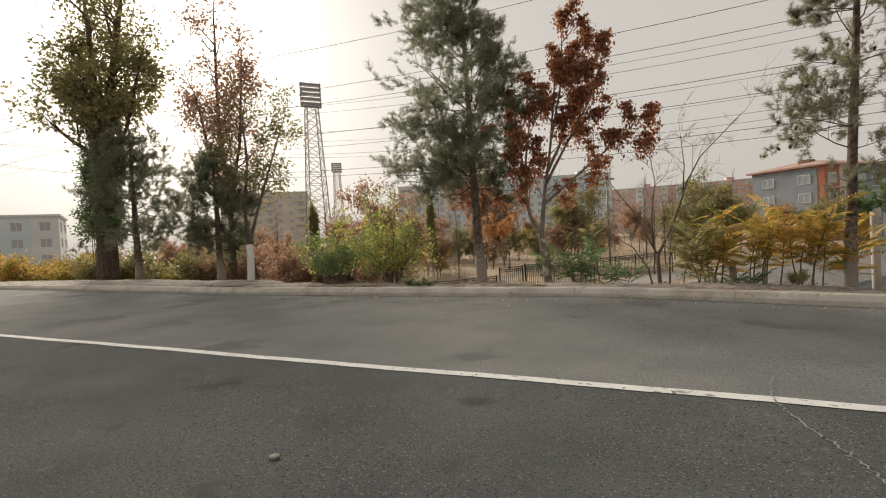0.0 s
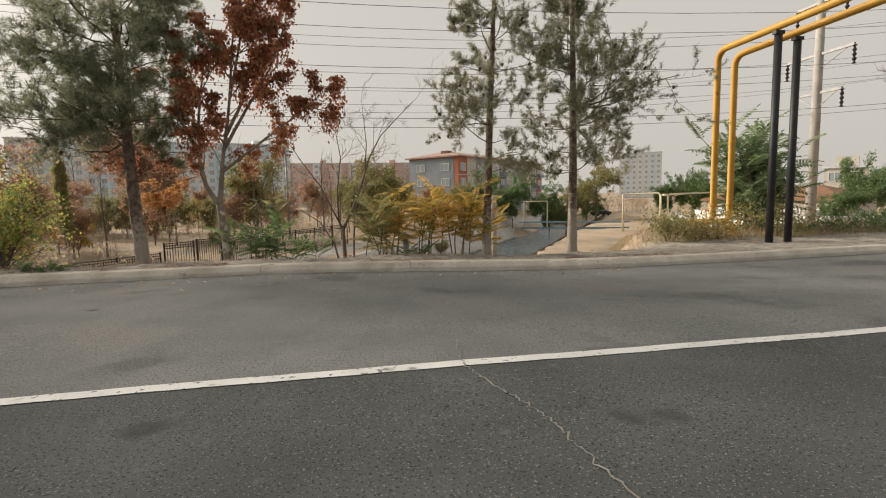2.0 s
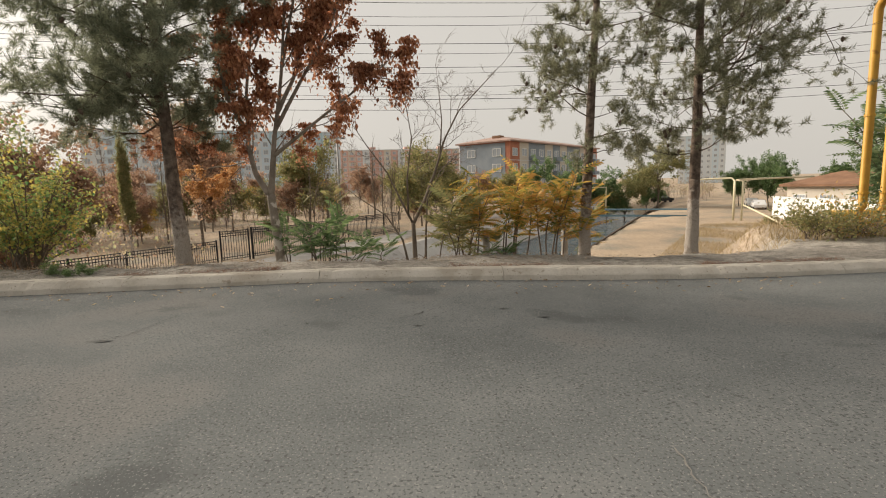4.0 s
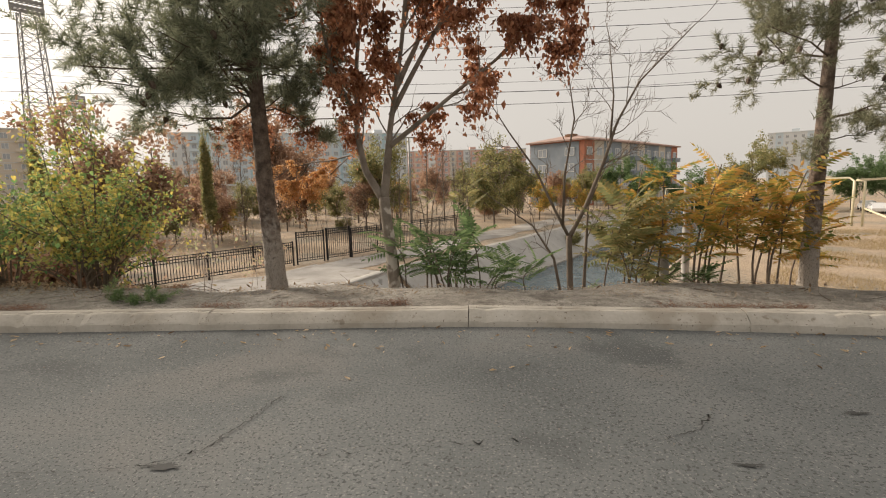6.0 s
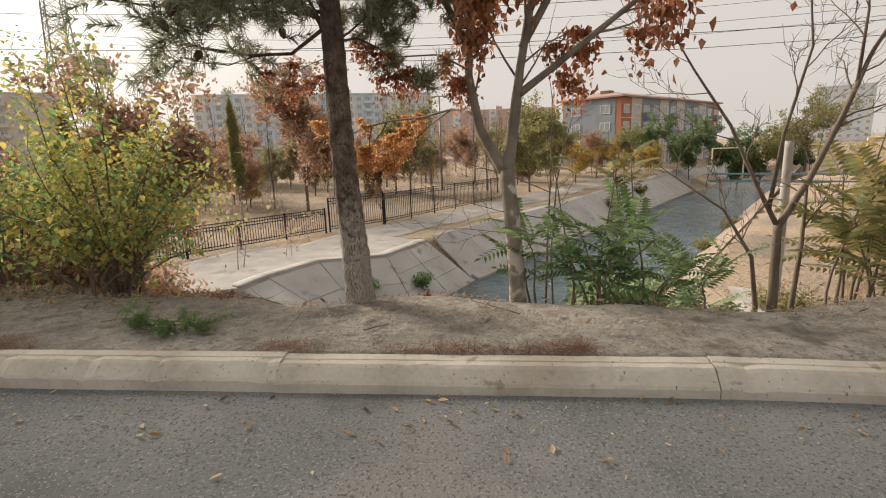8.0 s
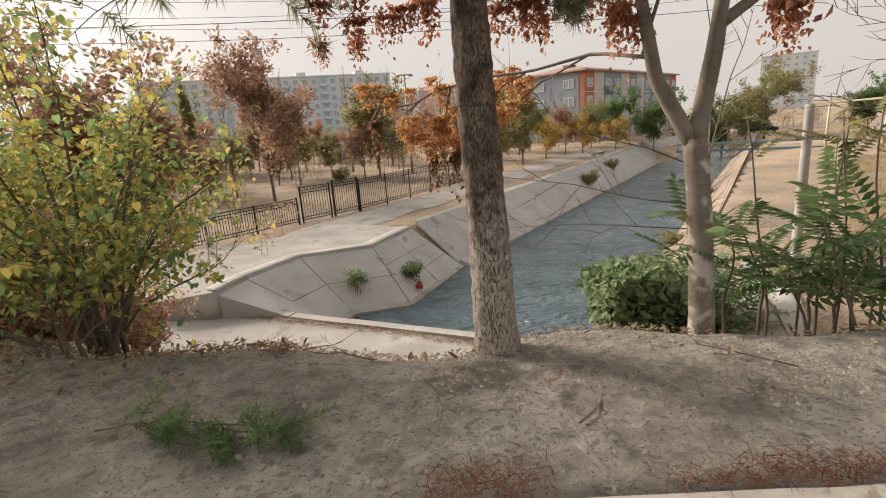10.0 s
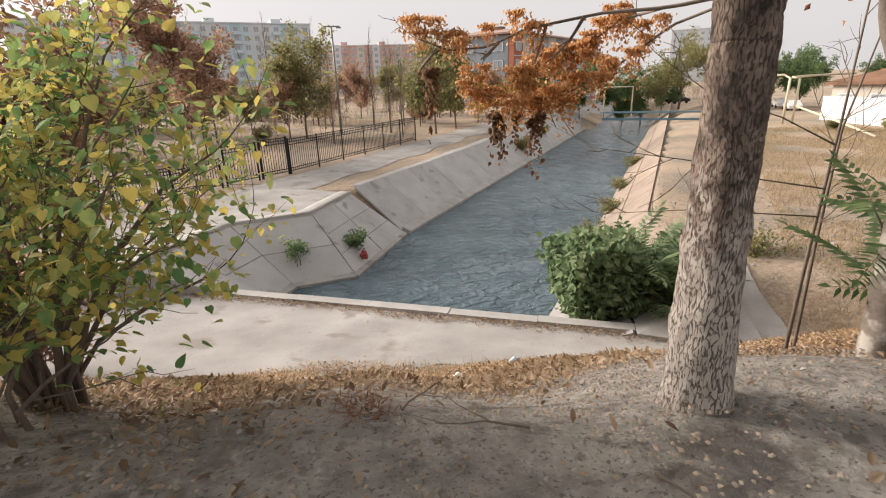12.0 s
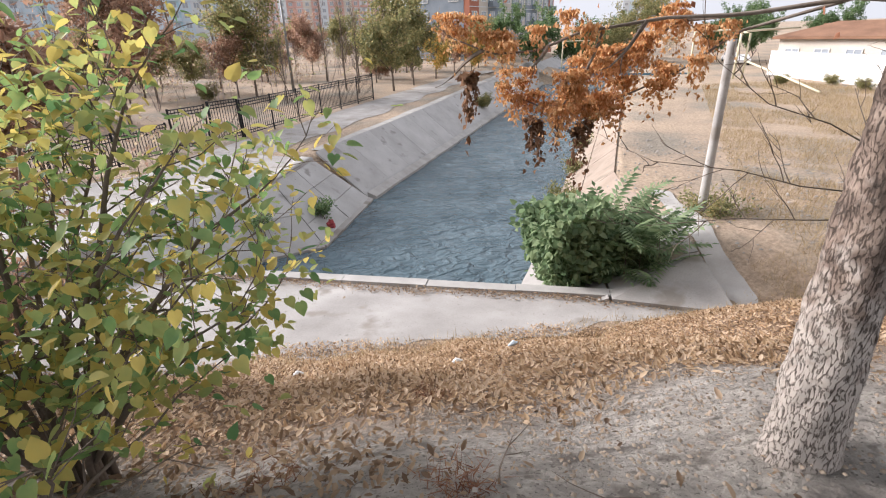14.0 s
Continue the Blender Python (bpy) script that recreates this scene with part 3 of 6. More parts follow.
stones = [kerb_stone(2.568, i) for i in range(4)]
for i in range(-28, 22):
    ob = new("kerb_stone", stones[i % 4])
    ob.parent = kerb
    ob.location = (-1.94 + 2.57 * i, 0.006 * math.sin(i * 2.1), 0.006 * math.sin(i * 1.7))
    z0, z1 = (float(drop(np.array([ob.location.x + d]), np.array([9.2]))[0]) for d in (0, 2.57))
    ob.location.z += z0
    ob.rotation_euler = (0, -math.atan2(z1 - z0, 2.57), 0.002 * math.sin(i * 3.3))


# ---- canal ----
def along(u, v):
    return 0.53 * u + 0.848 * v, 0.848 * u - 0.53 * v


def water_material():
    """Dark moving water: small ripples over slow swells, drawn out along the flow."""
    m = material("canal_water", [(0.06, 0.092, 0.11), (0.095, 0.135, 0.155), (0.135, 0.178, 0.198)], 0.5, 0.07, 0.0, 3.0, spec=0.5)
    nt = m.node_tree
    b = nt.nodes["Principled BSDF"]
    b.inputs["IOR"].default_value = 1.33
    geo = nt.nodes.new("ShaderNodeNewGeometry")
    mp = nt.nodes.new("ShaderNodeMapping")
    mp.inputs["Rotation"].default_value = (0, 0, radians(-58))
    mp.inputs["Scale"].default_value = (1.0, 1.5, 1.0)
    nt.links.new(geo.outputs["Position"], mp.inputs["Vector"])
    big, small = nt.nodes.new("ShaderNodeTexNoise"), nt.nodes.new("ShaderNodeTexNoise")
    for n, k, d, w in ((big, 0.4, 2, 0.8), (small, 1.3, 3, 1.2)):
        n.inputs["Scale"].default_value, n.inputs["Detail"].default_value, n.inputs["Distortion"].default_value = k, d, w
        nt.links.new(mp.outputs[0], n.inputs["Vector"])
    mul = nt.nodes.new("ShaderNodeMath")
    mul.operation = "MULTIPLY_ADD"
    nt.links.new(big.outputs["Fac"], mul.inputs[0])
    mul.inputs[1].default_value = 0.9
    nt.links.new(small.outputs["Fac"], mul.inputs[2])
    bp = nt.nodes.new("ShaderNodeBump")
    bp.inputs["Strength"].default_value, bp.inputs["Distance"].default_value = 1.0, 0.3
    nt.links.new(mul.outputs[0], bp.inputs["Height"])
    nt.links.new(bp.outputs["Normal"], b.inputs["Normal"])
    return m


WATER_MAT = water_material()


def water_place(a, b):
    u, v = 14 + 150 * a ** 1.5, -24.5 + 13.5 * b
    x, y = along(u, v)
    return x, y, WATER + 0.02 * np.sin(1.7 * u + 0.5 * np.sin(2 * v)) * np.sin(2.3 * v + 0.7 * u) + 0 * a


sheet("water", WATER_MAT, 260, 60, water_place, "grey-blue rippling canal water", "water")


def head_point(a, z=-5.2, off=0.0):
    """A point along the headwall's line, metres from its left end."""
    return Vector((-12.8 + 0.921 * a + 0.389 * off, 25.9 - 0.389 * a + 0.921 * off, z))


headwall = tagged(new("canal_headwall"), "concrete headwall where the canal enters the culvert", "wall", kind="structure")
hb = Buf()
m_head = Matrix.Translation(head_point(0, 0)) @ Matrix.Rotation(math.atan2(-0.389, 0.921), 4, "Z")
hb.box(-3.5, 0.0, -7.6, 17.6, 0.3, -5.3, m_head)
part("wall", hb, CONCRETE, headwall)
CAP = material("cap_concrete", [(0.30, 0.285, 0.26), (0.38, 0.362, 0.335), (0.46, 0.44, 0.41)], 1.2, 0.9, 0.35, 30)
for i in range(8):
    cb = Buf().box(-3.5 + 2.63 * i, -0.06, -5.3, -3.5 + 2.63 * i + 2.615, 0.33, -5.12 + 0.012 * math.sin(2.2 * i), m_head)
    part("coping", cb, CAP, headwall)


def apron_place(a, b):
    p = -3.2 + 20.2 * a
    hx, hy = -12.8 + 0.921 * p, 25.9 - 0.389 * p
    ty = 18.6 - 0.9 * smooth(0, 4, hx) + 0.25 * np.sin(1.1 * hx) + 0.12 * np.sin(2.9 * hx)
    x = hx - 1.2 * (1 - b) * 0.5
    y = ty + (hy - 0.05 - ty) * b
    return x, y, height(x, y) + 0.012


sheet("apron", CONCRETE, 80, 30, apron_place, "dusty concrete apron below the embankment", "pavement")
sheet("canal_path", CONCRETE, 90, 10, lambda a, b: (lambda u, v: (along(u, v)[0], along(u, v)[1], height(*along(u, v)) + 0.03))(26 + 55 * a, -32.6 + (4.0 + 0.3 * np.sin(48 * a)) * b), "pale concrete footpath beside the canal", "pavement")
sheet("canal_shoulder", CAP, 90, 6, lambda a, b: (lambda u, v: (along(u, v)[0], along(u, v)[1], height(*along(u, v)) + 0.06))(28.5 + 80 * a, -26.6 + (1.2 + 0.2 * np.sin(40 * a)) * b), "pale concrete edge at the top of the canal bank", "pavement")
sheet("bank_rim", CAP, 40, 5, lambda a, b: (lambda u, v: (along(u, v)[0], along(u, v)[1], height(*along(u, v)) + 0.06 + 0.01 * np.sin(9 * u)))(18.0 + 7 * a, -6.9 - 1.9 * a + (0.75 + 0.08 * np.sin(14 * a)) * b), "pale worn concrete rim at the top of the canal bank", "pavement")


def bank_panels():
    bank = tagged(new("canal_bank"), "sloping concrete slabs lining the canal bank", "canal bank", kind="structure")
    rng = np.random.default_rng(5)
    for side in (0, 1):
        us = np.concatenate([np.arange(27.6, 66, 3.2), np.arange(66, 150, 7.0)]) if side == 0 else np.concatenate([np.arange(17.2, 60, 2.6), np.arange(60, 150, 6)])
        for k in range(len(us) - 1):
            for row in ((0, 1) if side else (0,)):
                u0, u1 = us[k] + 0.012, us[k + 1] - 0.012
                b = Buf()
                lift = rng.uniform(0.135, 0.15)
                pts = []
                for u, t in ((u0, row), (u1, row), (u1, row + 1), (u0, row + 1)):
                    if side == 0:
                        v0, v1 = -22.45, -25.7
                    else:
                        v0, v1 = float(right_water(u)) - 0.25, min(float(right_top(u)), -9.9 + 2.3 * float(smooth(27, 21, u)))
                        if u < 22:
                            v1 = -6.97 - 0.27 * (u - 18)
                    tt = t * (0.5 if side else 1.0) + (0.008 if t == row else -0.008)
                    v = v0 + (v1 - v0) * tt
                    x, y = along(u, v)
                    ground_z = float(height(np.array([x]), np.array([y]))[0])
                    if side == 0:
                        ground_z = min(-4.25, WATER - 0.12 + max(-22.7 - v, -1.2) * 0.8) + 0.06
                    pts.append((x, y, ground_z + lift))
                for z in (-0.14, 0):
                    for p in pts:
                        b.v.append(Vector((p[0], p[1], p[2] + z)))
                b.f += [(4, 5, 6, 7), (0, 1, 5, 4), (1, 2, 6, 5), (2, 3, 7, 6), (3, 0, 4, 7)]
                if side == 0:
                    b.f = [tuple(reversed(q)) for q in b.f]
                # near right slabs carry their shade as a darker concrete than the left
                part("slab", b, SLAB if side == 0 else CONCRETE if u0 < 21 else BANK_EARTH, bank)
                if side == 0:
                    toe = Buf()
                    jog = rng.uniform(-0.04, 0.04)
                    for z in (-0.5, 0.0):
                        for u, v in ((u0, -22.2 + jog), (u1, -22.2 - jog), (u1, -22.72), (u0, -22.72)):
                            toe.v.append(Vector((*along(u, v), WATER + 0.15 + z + (0.2 if z == 0 and v < -22.5 else 0))))
                    toe.f = [(7, 6, 5, 4), (4, 5, 1, 0), (5, 6, 2, 1), (6, 7, 3, 2), (7, 4, 0, 3)]
                    part("toe", toe, CAP, bank)
    return bank


# base lightened to make up for these slabs facing away from the sun
SLAB = material("canal_slab_concrete", [(0.3, 0.288, 0.27), (0.41, 0.397, 0.378), (0.5, 0.487, 0.465)], 0.8, 0.9, 0.6, 22, spots=[((0.27, 0.255, 0.237), 0.9, 0.62), ((0.24, 0.225, 0.205), 8, 0.66)], island=0.22)
BANK_EARTH = material("dusty_bank_concrete", [(0.25, 0.195, 0.15), (0.32, 0.255, 0.2), (0.39, 0.315, 0.25)], 0.7, 0.95, 0.7, 18, spots=[((0.25, 0.205, 0.16), 0.9, 0.58), ((0.2, 0.16, 0.12), 9, 0.66)])
bank_panels()


def flare():
    """The splayed, faceted end of the canal bank beside the headwall."""
    root = tagged(new("canal_flare"), "faceted concrete slabs where the canal widens at the headwall", "canal bank", kind="structure")
    low = [Vector((-4.5, 35.0, -6.4)), Vector((-7.0, 29.15, -6.4)), Vector((-9.5, 28.5, -6.4)), Vector((-10.0, 27.2, -6.35)), Vector((-11.2, 25.35, -5.25))]
    up = [Vector((-7.25, 35.45, -4.13)), Vector((-8.85, 31.3, -4.13)), Vector((-12.2, 30.3, -4.13)), Vector((-13.5, 27.2, -4.13)), Vector((-13.9, 25.4, -4.2))]
    splits = ((2, 3), (1, 2), (1, 2), (1, 1))
    rng = np.random.default_rng(8)
    for i, (nu, nv) in enumerate(splits):
        a, b, c, d = low[i], low[i + 1], up[i + 1], up[i]
        for p in range(nu):
            for q in range(nv):
                g = 0.006
                pts = []
                for s, t in ((p / nu + g, q / nv + g), ((p + 1) / nu - g, q / nv + g), ((p + 1) / nu - g, (q + 1) / nv - g), (p / nu + g, (q + 1) / nv - g)):
                    pts.append(a.lerp(b, s).lerp(d.lerp(c, s), t) + Vector((0, 0, rng.uniform(-0.02, 0.02))))
                bf = Buf()
                bf.v = [k - Vector((0, 0, 1.1)) for k in pts] + pts
                bf.f = [(7, 6, 5, 4), (4, 5, 1, 0), (5, 6, 2, 1), (6, 7, 3, 2), (7, 4, 0, 3)]
                part("slab", bf, SLAB, root)
    for i in range(3):
        a, b = low[i], low[i + 1]
        n = (b - a).normalized().cross(Vector((0, 0, 1)))
        bf = Buf()
        bf.v = [a - n * 0.12 - Vector((0, 0, 0.9)), b - n * 0.12 - Vector((0, 0, 0.9)), b + n * 0.25 - Vector((0, 0, 0.9)), a + n * 0.25 - Vector((0, 0, 0.9)), a - n * 0.12 + Vector((0, 0, 0.0)), b - n * 0.12 + Vector((0, 0, 0.0)), b + n * 0.25 + Vector((0, 0, 0.14)), a + n * 0.25 + Vector((0, 0, 0.14))]
        bf.f = [(4, 5, 6, 7), (0, 1, 5, 4), (1, 2, 6, 5), (2, 3, 7, 6), (3, 0, 4, 7)]
        part("lip", bf, CONCRETE, root)
    xs = [q.x for q in up] + [-15.5]
    ys = [q.y for q in up] + [24.6]
    ks = np.linspace(0, 1, len(xs))

    def terrace(a, b):
        x, y = np.interp(a, ks, xs), np.interp(a, ks, ys)
        return x - 0.848 * 7.2 * b, y + 0.53 * 7.2 * b - 2.0 * b * a, -4.06 + 0.02 * wobble(x, y + 5 * b, 0.6) + 0.03 * b

    sheet("terrace", CONCRETE, 60, 24, terrace, "pale dusty concrete terrace beside the canal", "pavement", thick=-1.4)
    rim = [q + Vector((-0.05, 0.02, 0.03)) for q in up]
    sheet("terrace_rim", CAP, 40, 4, lambda a, b: (np.interp(a, ks[:5] / ks[4], [q.x for q in rim]) - 0.55 * b, np.interp(a, ks[:5] / ks[4], [q.y for q in rim]) + 0.35 * b, -4.09 + 0.02 * np.sin(9 * a) + 0 * b), "pale worn concrete rim of the terrace", "pavement", thick=0.1)


flare()

# ---- trees ----
def tree(name, label, base, sink=0.15):
    """An Empty at the foot of a tree or shrub."""
    ob = tagged(new(name), label, "tree" if "shrub" not in name else "shrub")
    ob.location = Vector(base) - Vector((0, 0, sink))
    return ob


def bark_tube(pts, radii, sides, seed, rough=0.05):
    """A trunk with an uneven, furrowed surface."""
    rng = np.random.default_rng(seed)
    n = 26 if sides < 30 else (110 if pts[-1][2] < 2 else 240)
    fine, fr = [], []
    P = [Vector(p) for p in pts]
    for i in range(n + 1):
        t = i / n * (len(P) - 1)
        k = min(int(t), len(P) - 2)
        fine.append(P[k].lerp(P[k + 1], t - k))
        fr.append(radii[k] + (radii[k + 1] - radii[k]) * (t - k))
    b = Buf().tube(fine, fr, sides)
    ph = rng.uniform(0, 6, 6)
    for i in range(n + 1):
        for k in range(sides):
            p = b.v[i * sides + k]
            c = fine[i]
            a = k / sides * 6.283
            if sides >= 30:
                q = noise.voronoi(Vector((c.x + (p - c).x, c.y + (p - c).y, p.z * 0.4)) * 17 + Vector((seed, 0, 0)))[0]
                b.v[i * sides + k] = c + (p - c) * (0.93 + 0.16 * min(0.7, q[1] - q[0]) + 0.05 * math.sin(3 * a + 3.6 * c.z + ph[0]) + 0.015 * rng.uniform(-1, 1))
                continue
            w = 1 + rough * (math.sin(5 * a + ph[0] + 0.7 * i) + 0.7 * math.sin(9 * a + ph[1] - 1.1 * i) + 0.8 * rng.uniform(-1, 1))
            b.v[i * sides + k] = c + (p - c) * w
    return b


def pine(base, h, r0, lo, reach, seed, dense=1.0, mat=NEEDLE, lean=(0, 0), label="", tuft=0.19, fine=22, tilt=0.0, east=0.0, low=(), share=1.0):
    """lo: where the crown begins; reach: the longest branch; east: a fuller side; low: (degrees, height, length) of boughs below the crown."""
    rng = np.random.default_rng(seed)
    root = tree("pine_tree", label, base)
    pts = [Vector((tilt * t * h + lean[0] * t * t + 0.05 * math.sin(4 * t + seed), lean[1] * t * t + 0.04 * math.sin(3 * t + 2 * seed), t * h)) for t in np.linspace(0, 1, 9)]
    rad = [r0 * (1.12 if t == 0 else 1) * (1 - 0.9 * t) + 0.01 for t in np.linspace(0, 1, 9)]
    cut = min(1.5, h * 0.2) / h * 8
    k = int(cut)
    mid = pts[k].lerp(pts[k + 1], cut - k)
    rm = rad[k] + (rad[k + 1] - rad[k]) * (cut - k)
    foot = [pts[0], pts[0].lerp(pts[1], 0.25)] + pts[1:k + 1] + [mid]
    part("trunk_base", bark_tube(foot, [rad[0] * 1.12, rad[0] * 0.97] + rad[1:k + 1] + [rm], fine, seed), PINE_BARK, root, "lower trunk with worn whitewash", True)
    part("trunk", bark_tube([mid] + pts[k + 1:], [rm] + rad[k + 1:], fine if fine > 30 else 18, seed if fine > 30 else seed + 1), PINE_BARK, root, "", True)
    bb, tips = Buf(), []

    def bough(z, a, l, rise):
        k = min(int(z / h * 8), 7)
        p = pts[k].lerp(pts[k + 1], z / h * 8 - k)
        d = Vector((math.cos(a), math.sin(a), rise))
        limb(bb, p, d, l, 0.006 + 0.007 * l, rng, 2 if l > 0.7 else 1, tips, 0.42, 0.07, 4, 0.52, 0.95, 5)

    for deg, z, l in low:
        bough(z, radians(deg), l, 0.1)
    z = lo
    while z < h - 0.15:
        t = (z - lo) / (h - lo)
        L = reach * (0.55 + 1.6 * t) * (1 - t) ** 0.75 * 1.05 if t < 0.4 else reach * 1.1 * (1 - t) ** 0.7
        for j in range(rng.integers(3, 6) if dense >= 1 else rng.integers(2, 5)):
            a = rng.uniform(0, 6.283)
            bough(z, a, L * rng.uniform(0.55, 1.15) * (1 + east * math.cos(a)), rng.uniform(-0.12, 0.3) + 0.45 * t)
        z += rng.uniform(0.16, 0.34) / dense
    tagged(part("branchwork", bb, BARK, root), kind="stuff")
    tips = [q for q in tips if (q[0] - Vector((pts[4].x, pts[4].y, q[0].z))).length > 0.25 and q[0].z > lo - 0.3]
    places, ways = [], []
    for p, d, dep in tips:
        if rng.uniform() > share:
            continue
        places.append(p + Vector(rng.normal(size=3)) * 0.03)
        ways.append(d + Vector(rng.normal(size=3)) * 0.3 + Vector((0, 0, 0.35)))
    tv, tf = needle_tuft(rng)
    sizes = rng.uniform(0.7, 1.15, len(places)) * tuft
    me = scatter("crown", [tuple(p) for p in places], [tuple(w) for w in ways], sizes, tv, tf, mat, rng)
    c = new("crown", me)
    c.parent = root
    tagged(c, "tufts of long needles")
    spots = [tips[i][0] for i in rng.permutation(len(tips))[:60 if lo > 1.7 and h > 7 else 0]]
    me = Buf().tube([(0, 0, 0.01), (0, 0, -0.02), (0, 0, -0.06), (0, 0, -0.085)], [0.012, 0.032, 0.026, 0.006], 7).mesh("cone", BARK)
    for p in spots:
        o = new("cone", me)
        o.parent, o.location = root, p
        o.rotation_euler = (rng.uniform(-0.6, 0.6), rng.uniform(-0.6, 0.6), 0)
    return root


def leafy(name, base, limbs, seed, mat, leaf=0.1, per=3, depth=2, kids=4, bark=SMOOTH_BARK, label="", template=None, spread=0.12, droop=0.0, ratio=0.6, angle=0.8, bend=0.28, clump=None, keep=1.0, lift=0.06, thin=0.35, foot=None):
    """A broad-leaved tree: limbs are (points, radius at foot, radius at end, length of side branches)."""
    rng = np.random.default_rng(seed)
    root = tree(name, label, base, 0.1)
    tips, bb = [], Buf()
    for n, (pts, ra, rb, side) in enumerate(limbs):
        pts = [Vector(p) for p in pts]
        rad = [ra + (rb - ra) * i / (len(pts) - 1) for i in range(len(pts))]
        if ra > 0.03:
            tb = bark_tube(pts, rad, 14, seed + n, 0.035)
            part("trunk" if n == 0 else "limb", tb, foot if (foot and n == 0) else bark, root, "", True)
        else:
            part("stem", Buf().tube([pts[0] - Vector((0, 0, 0.4))] + pts if pts[0].z == 0 else pts, [rad[0]] + rad if pts[0].z == 0 else rad, 7), bark, root, "", True)
        if not side:
            continue
        total = sum((pts[i + 1] - pts[i]).length for i in range(len(pts) - 1))
        count = max(3, int(total / (0.2 + 0.13 * side)))
        for j in range(count):
            t = (0.3 + 0.7 * (j + rng.uniform(0.1, 0.9)) / count) * (len(pts) - 1)
            i = min(int(t), len(pts) - 2)
            ax = (pts[i + 1] - pts[i]).normalized()
            sd = ax.orthogonal().normalized()
            sd.rotate(Matrix.Rotation(rng.uniform(0, 6.283), 3, ax))
            w = ax * 0.75 + sd * 0.8
            l = side * rng.uniform(0.6, 1.15) * (1.1 - 0.5 * t / (len(pts) - 1))
            limb(bb, pts[i].lerp(pts[i + 1], t - i), w, l, max(0.004, rad[i] * 0.42), rng, depth, tips, bend, lift, kids, ratio, angle, 4, thin)
        limb(bb, pts[-1], pts[-1] - pts[-2], side, rb, rng, depth, tips, bend, lift, kids, ratio, angle, 4, thin)
    tagged(part("branchwork", bb, bark, root), kind="stuff")
    if mat is not None:
        places, ways = [], []
        for p, d, dep in tips:
            if clump is not None and noise.noise(p * clump[0] + Vector((seed, 0, 0))) < clump[1]:
                continue
            if rng.uniform() > keep:
                continue
            for r in range(per):
                places.append(tuple(p + Vector(rng.normal(size=3)) * spread))
                ways.append(tuple(d * 0.6 + Vector(rng.normal(size=3)) * 0.6 - Vector((0, 0, droop))))
        tv, tf = template or (LEAF_V, LEAF_F)
        if places:
            me = scatter("crown", places, ways, rng.uniform(0.65, 1.2, len(places)) * leaf, tv, tf, mat, rng, roll=droop < 0.5)
            c = new("crown", me)
            c.parent = root
    return root


def ailanthus(name, base, stems, seed, mat, leaf=0.55, label="", per=8, stem_r=0.018, top=0.45):
    """Slender stems that carry long compound leaves towards their ends."""
    rng = np.random.default_rng(seed)
    root = tree(name, label, base, 0.08)
    places, ways = [], []
    for dx, dy, h, lx, ly in stems:
        pts = [Vector((dx + lx * t * t + 0.03 * math.sin(5 * t + dx * 9), dy + ly * t * t + 0.03 * math.sin(4 * t + dy * 7), h * t)) for t in np.linspace(0, 1, 7)]
        part("stem", Buf().tube([pts[0] - Vector((0, 0, 0.4))] + pts, [stem_r] + [stem_r * (1 - 0.6 * t) for t in np.linspace(0, 1, 7)], 7), TWIG, root, "", True)
        for i in range(per):
            t = top + (1 - top) * (i + 0.5) / per
            k = min(int(t * 6), 5)
            p = pts[k].lerp(pts[k + 1], t * 6 - k)
            a = i * 2.4 + rng.uniform(-0.5, 0.5)
            places.append(tuple(p))
            ways.append((math.cos(a), math.sin(a), rng.uniform(-0.1, 1.3) * (0.4 + t)))
    tv, tf = pinnate()
    me = scatter("crown", places, ways, rng.uniform(0.7, 1.15, len(places)) * leaf, tv, tf, mat, rng, roll=False)
    c = new("crown", me)
    c.parent = root
    return root


# the two big ones at the verge
pine((-4.32, 10.62, 0.13), 7.6, 0.112, 2.3, 2.05, 11, 1.12, NEEDLE, (0.1, 0.0), "tall dark pine with whitewashed trunk on the verge", fine=44, tilt=-0.05, east=-0.32, tuft=0.21,
     low=((174, 2.5, 1.5), (179, 2.65, 1.8), (185, 2.8, 1.9), (168, 2.9, 1.9), (20, 2.8, 1.1)), share=0.88)
pine((2.66, 11.46, -0.15), 8.2, 0.095, 2.1, 1.45, 12, 0.8, NEEDLE_PALE, (0.45, 0.1), "slender pine with a sparse crown beside the canal", tuft=0.18, share=0.85)
pine((4.65, 11.25, -0.1), 8.4, 0.1, 2.0, 1.75, 13, 0.72, NEEDLE_PALE, (0.05, 0.1), "slender pine with a sparse crown on the verge", tuft=0.18, east=0.25, low=((5, 3.4, 2.6), (-15, 3.0, 2.2), (170, 2.0, 0.9)), share=0.85)


NARROW_V = [(0, 0, 0), (0.4, 0.17, 0.05), (1, 0, -0.06), (0.4, -0.17, 0.05)]
KEY_V = [(0, 0, 0), (0.45, 0.34, 0.16), (1, 0, -0.1), (0.45, -0.34, 0.16)]


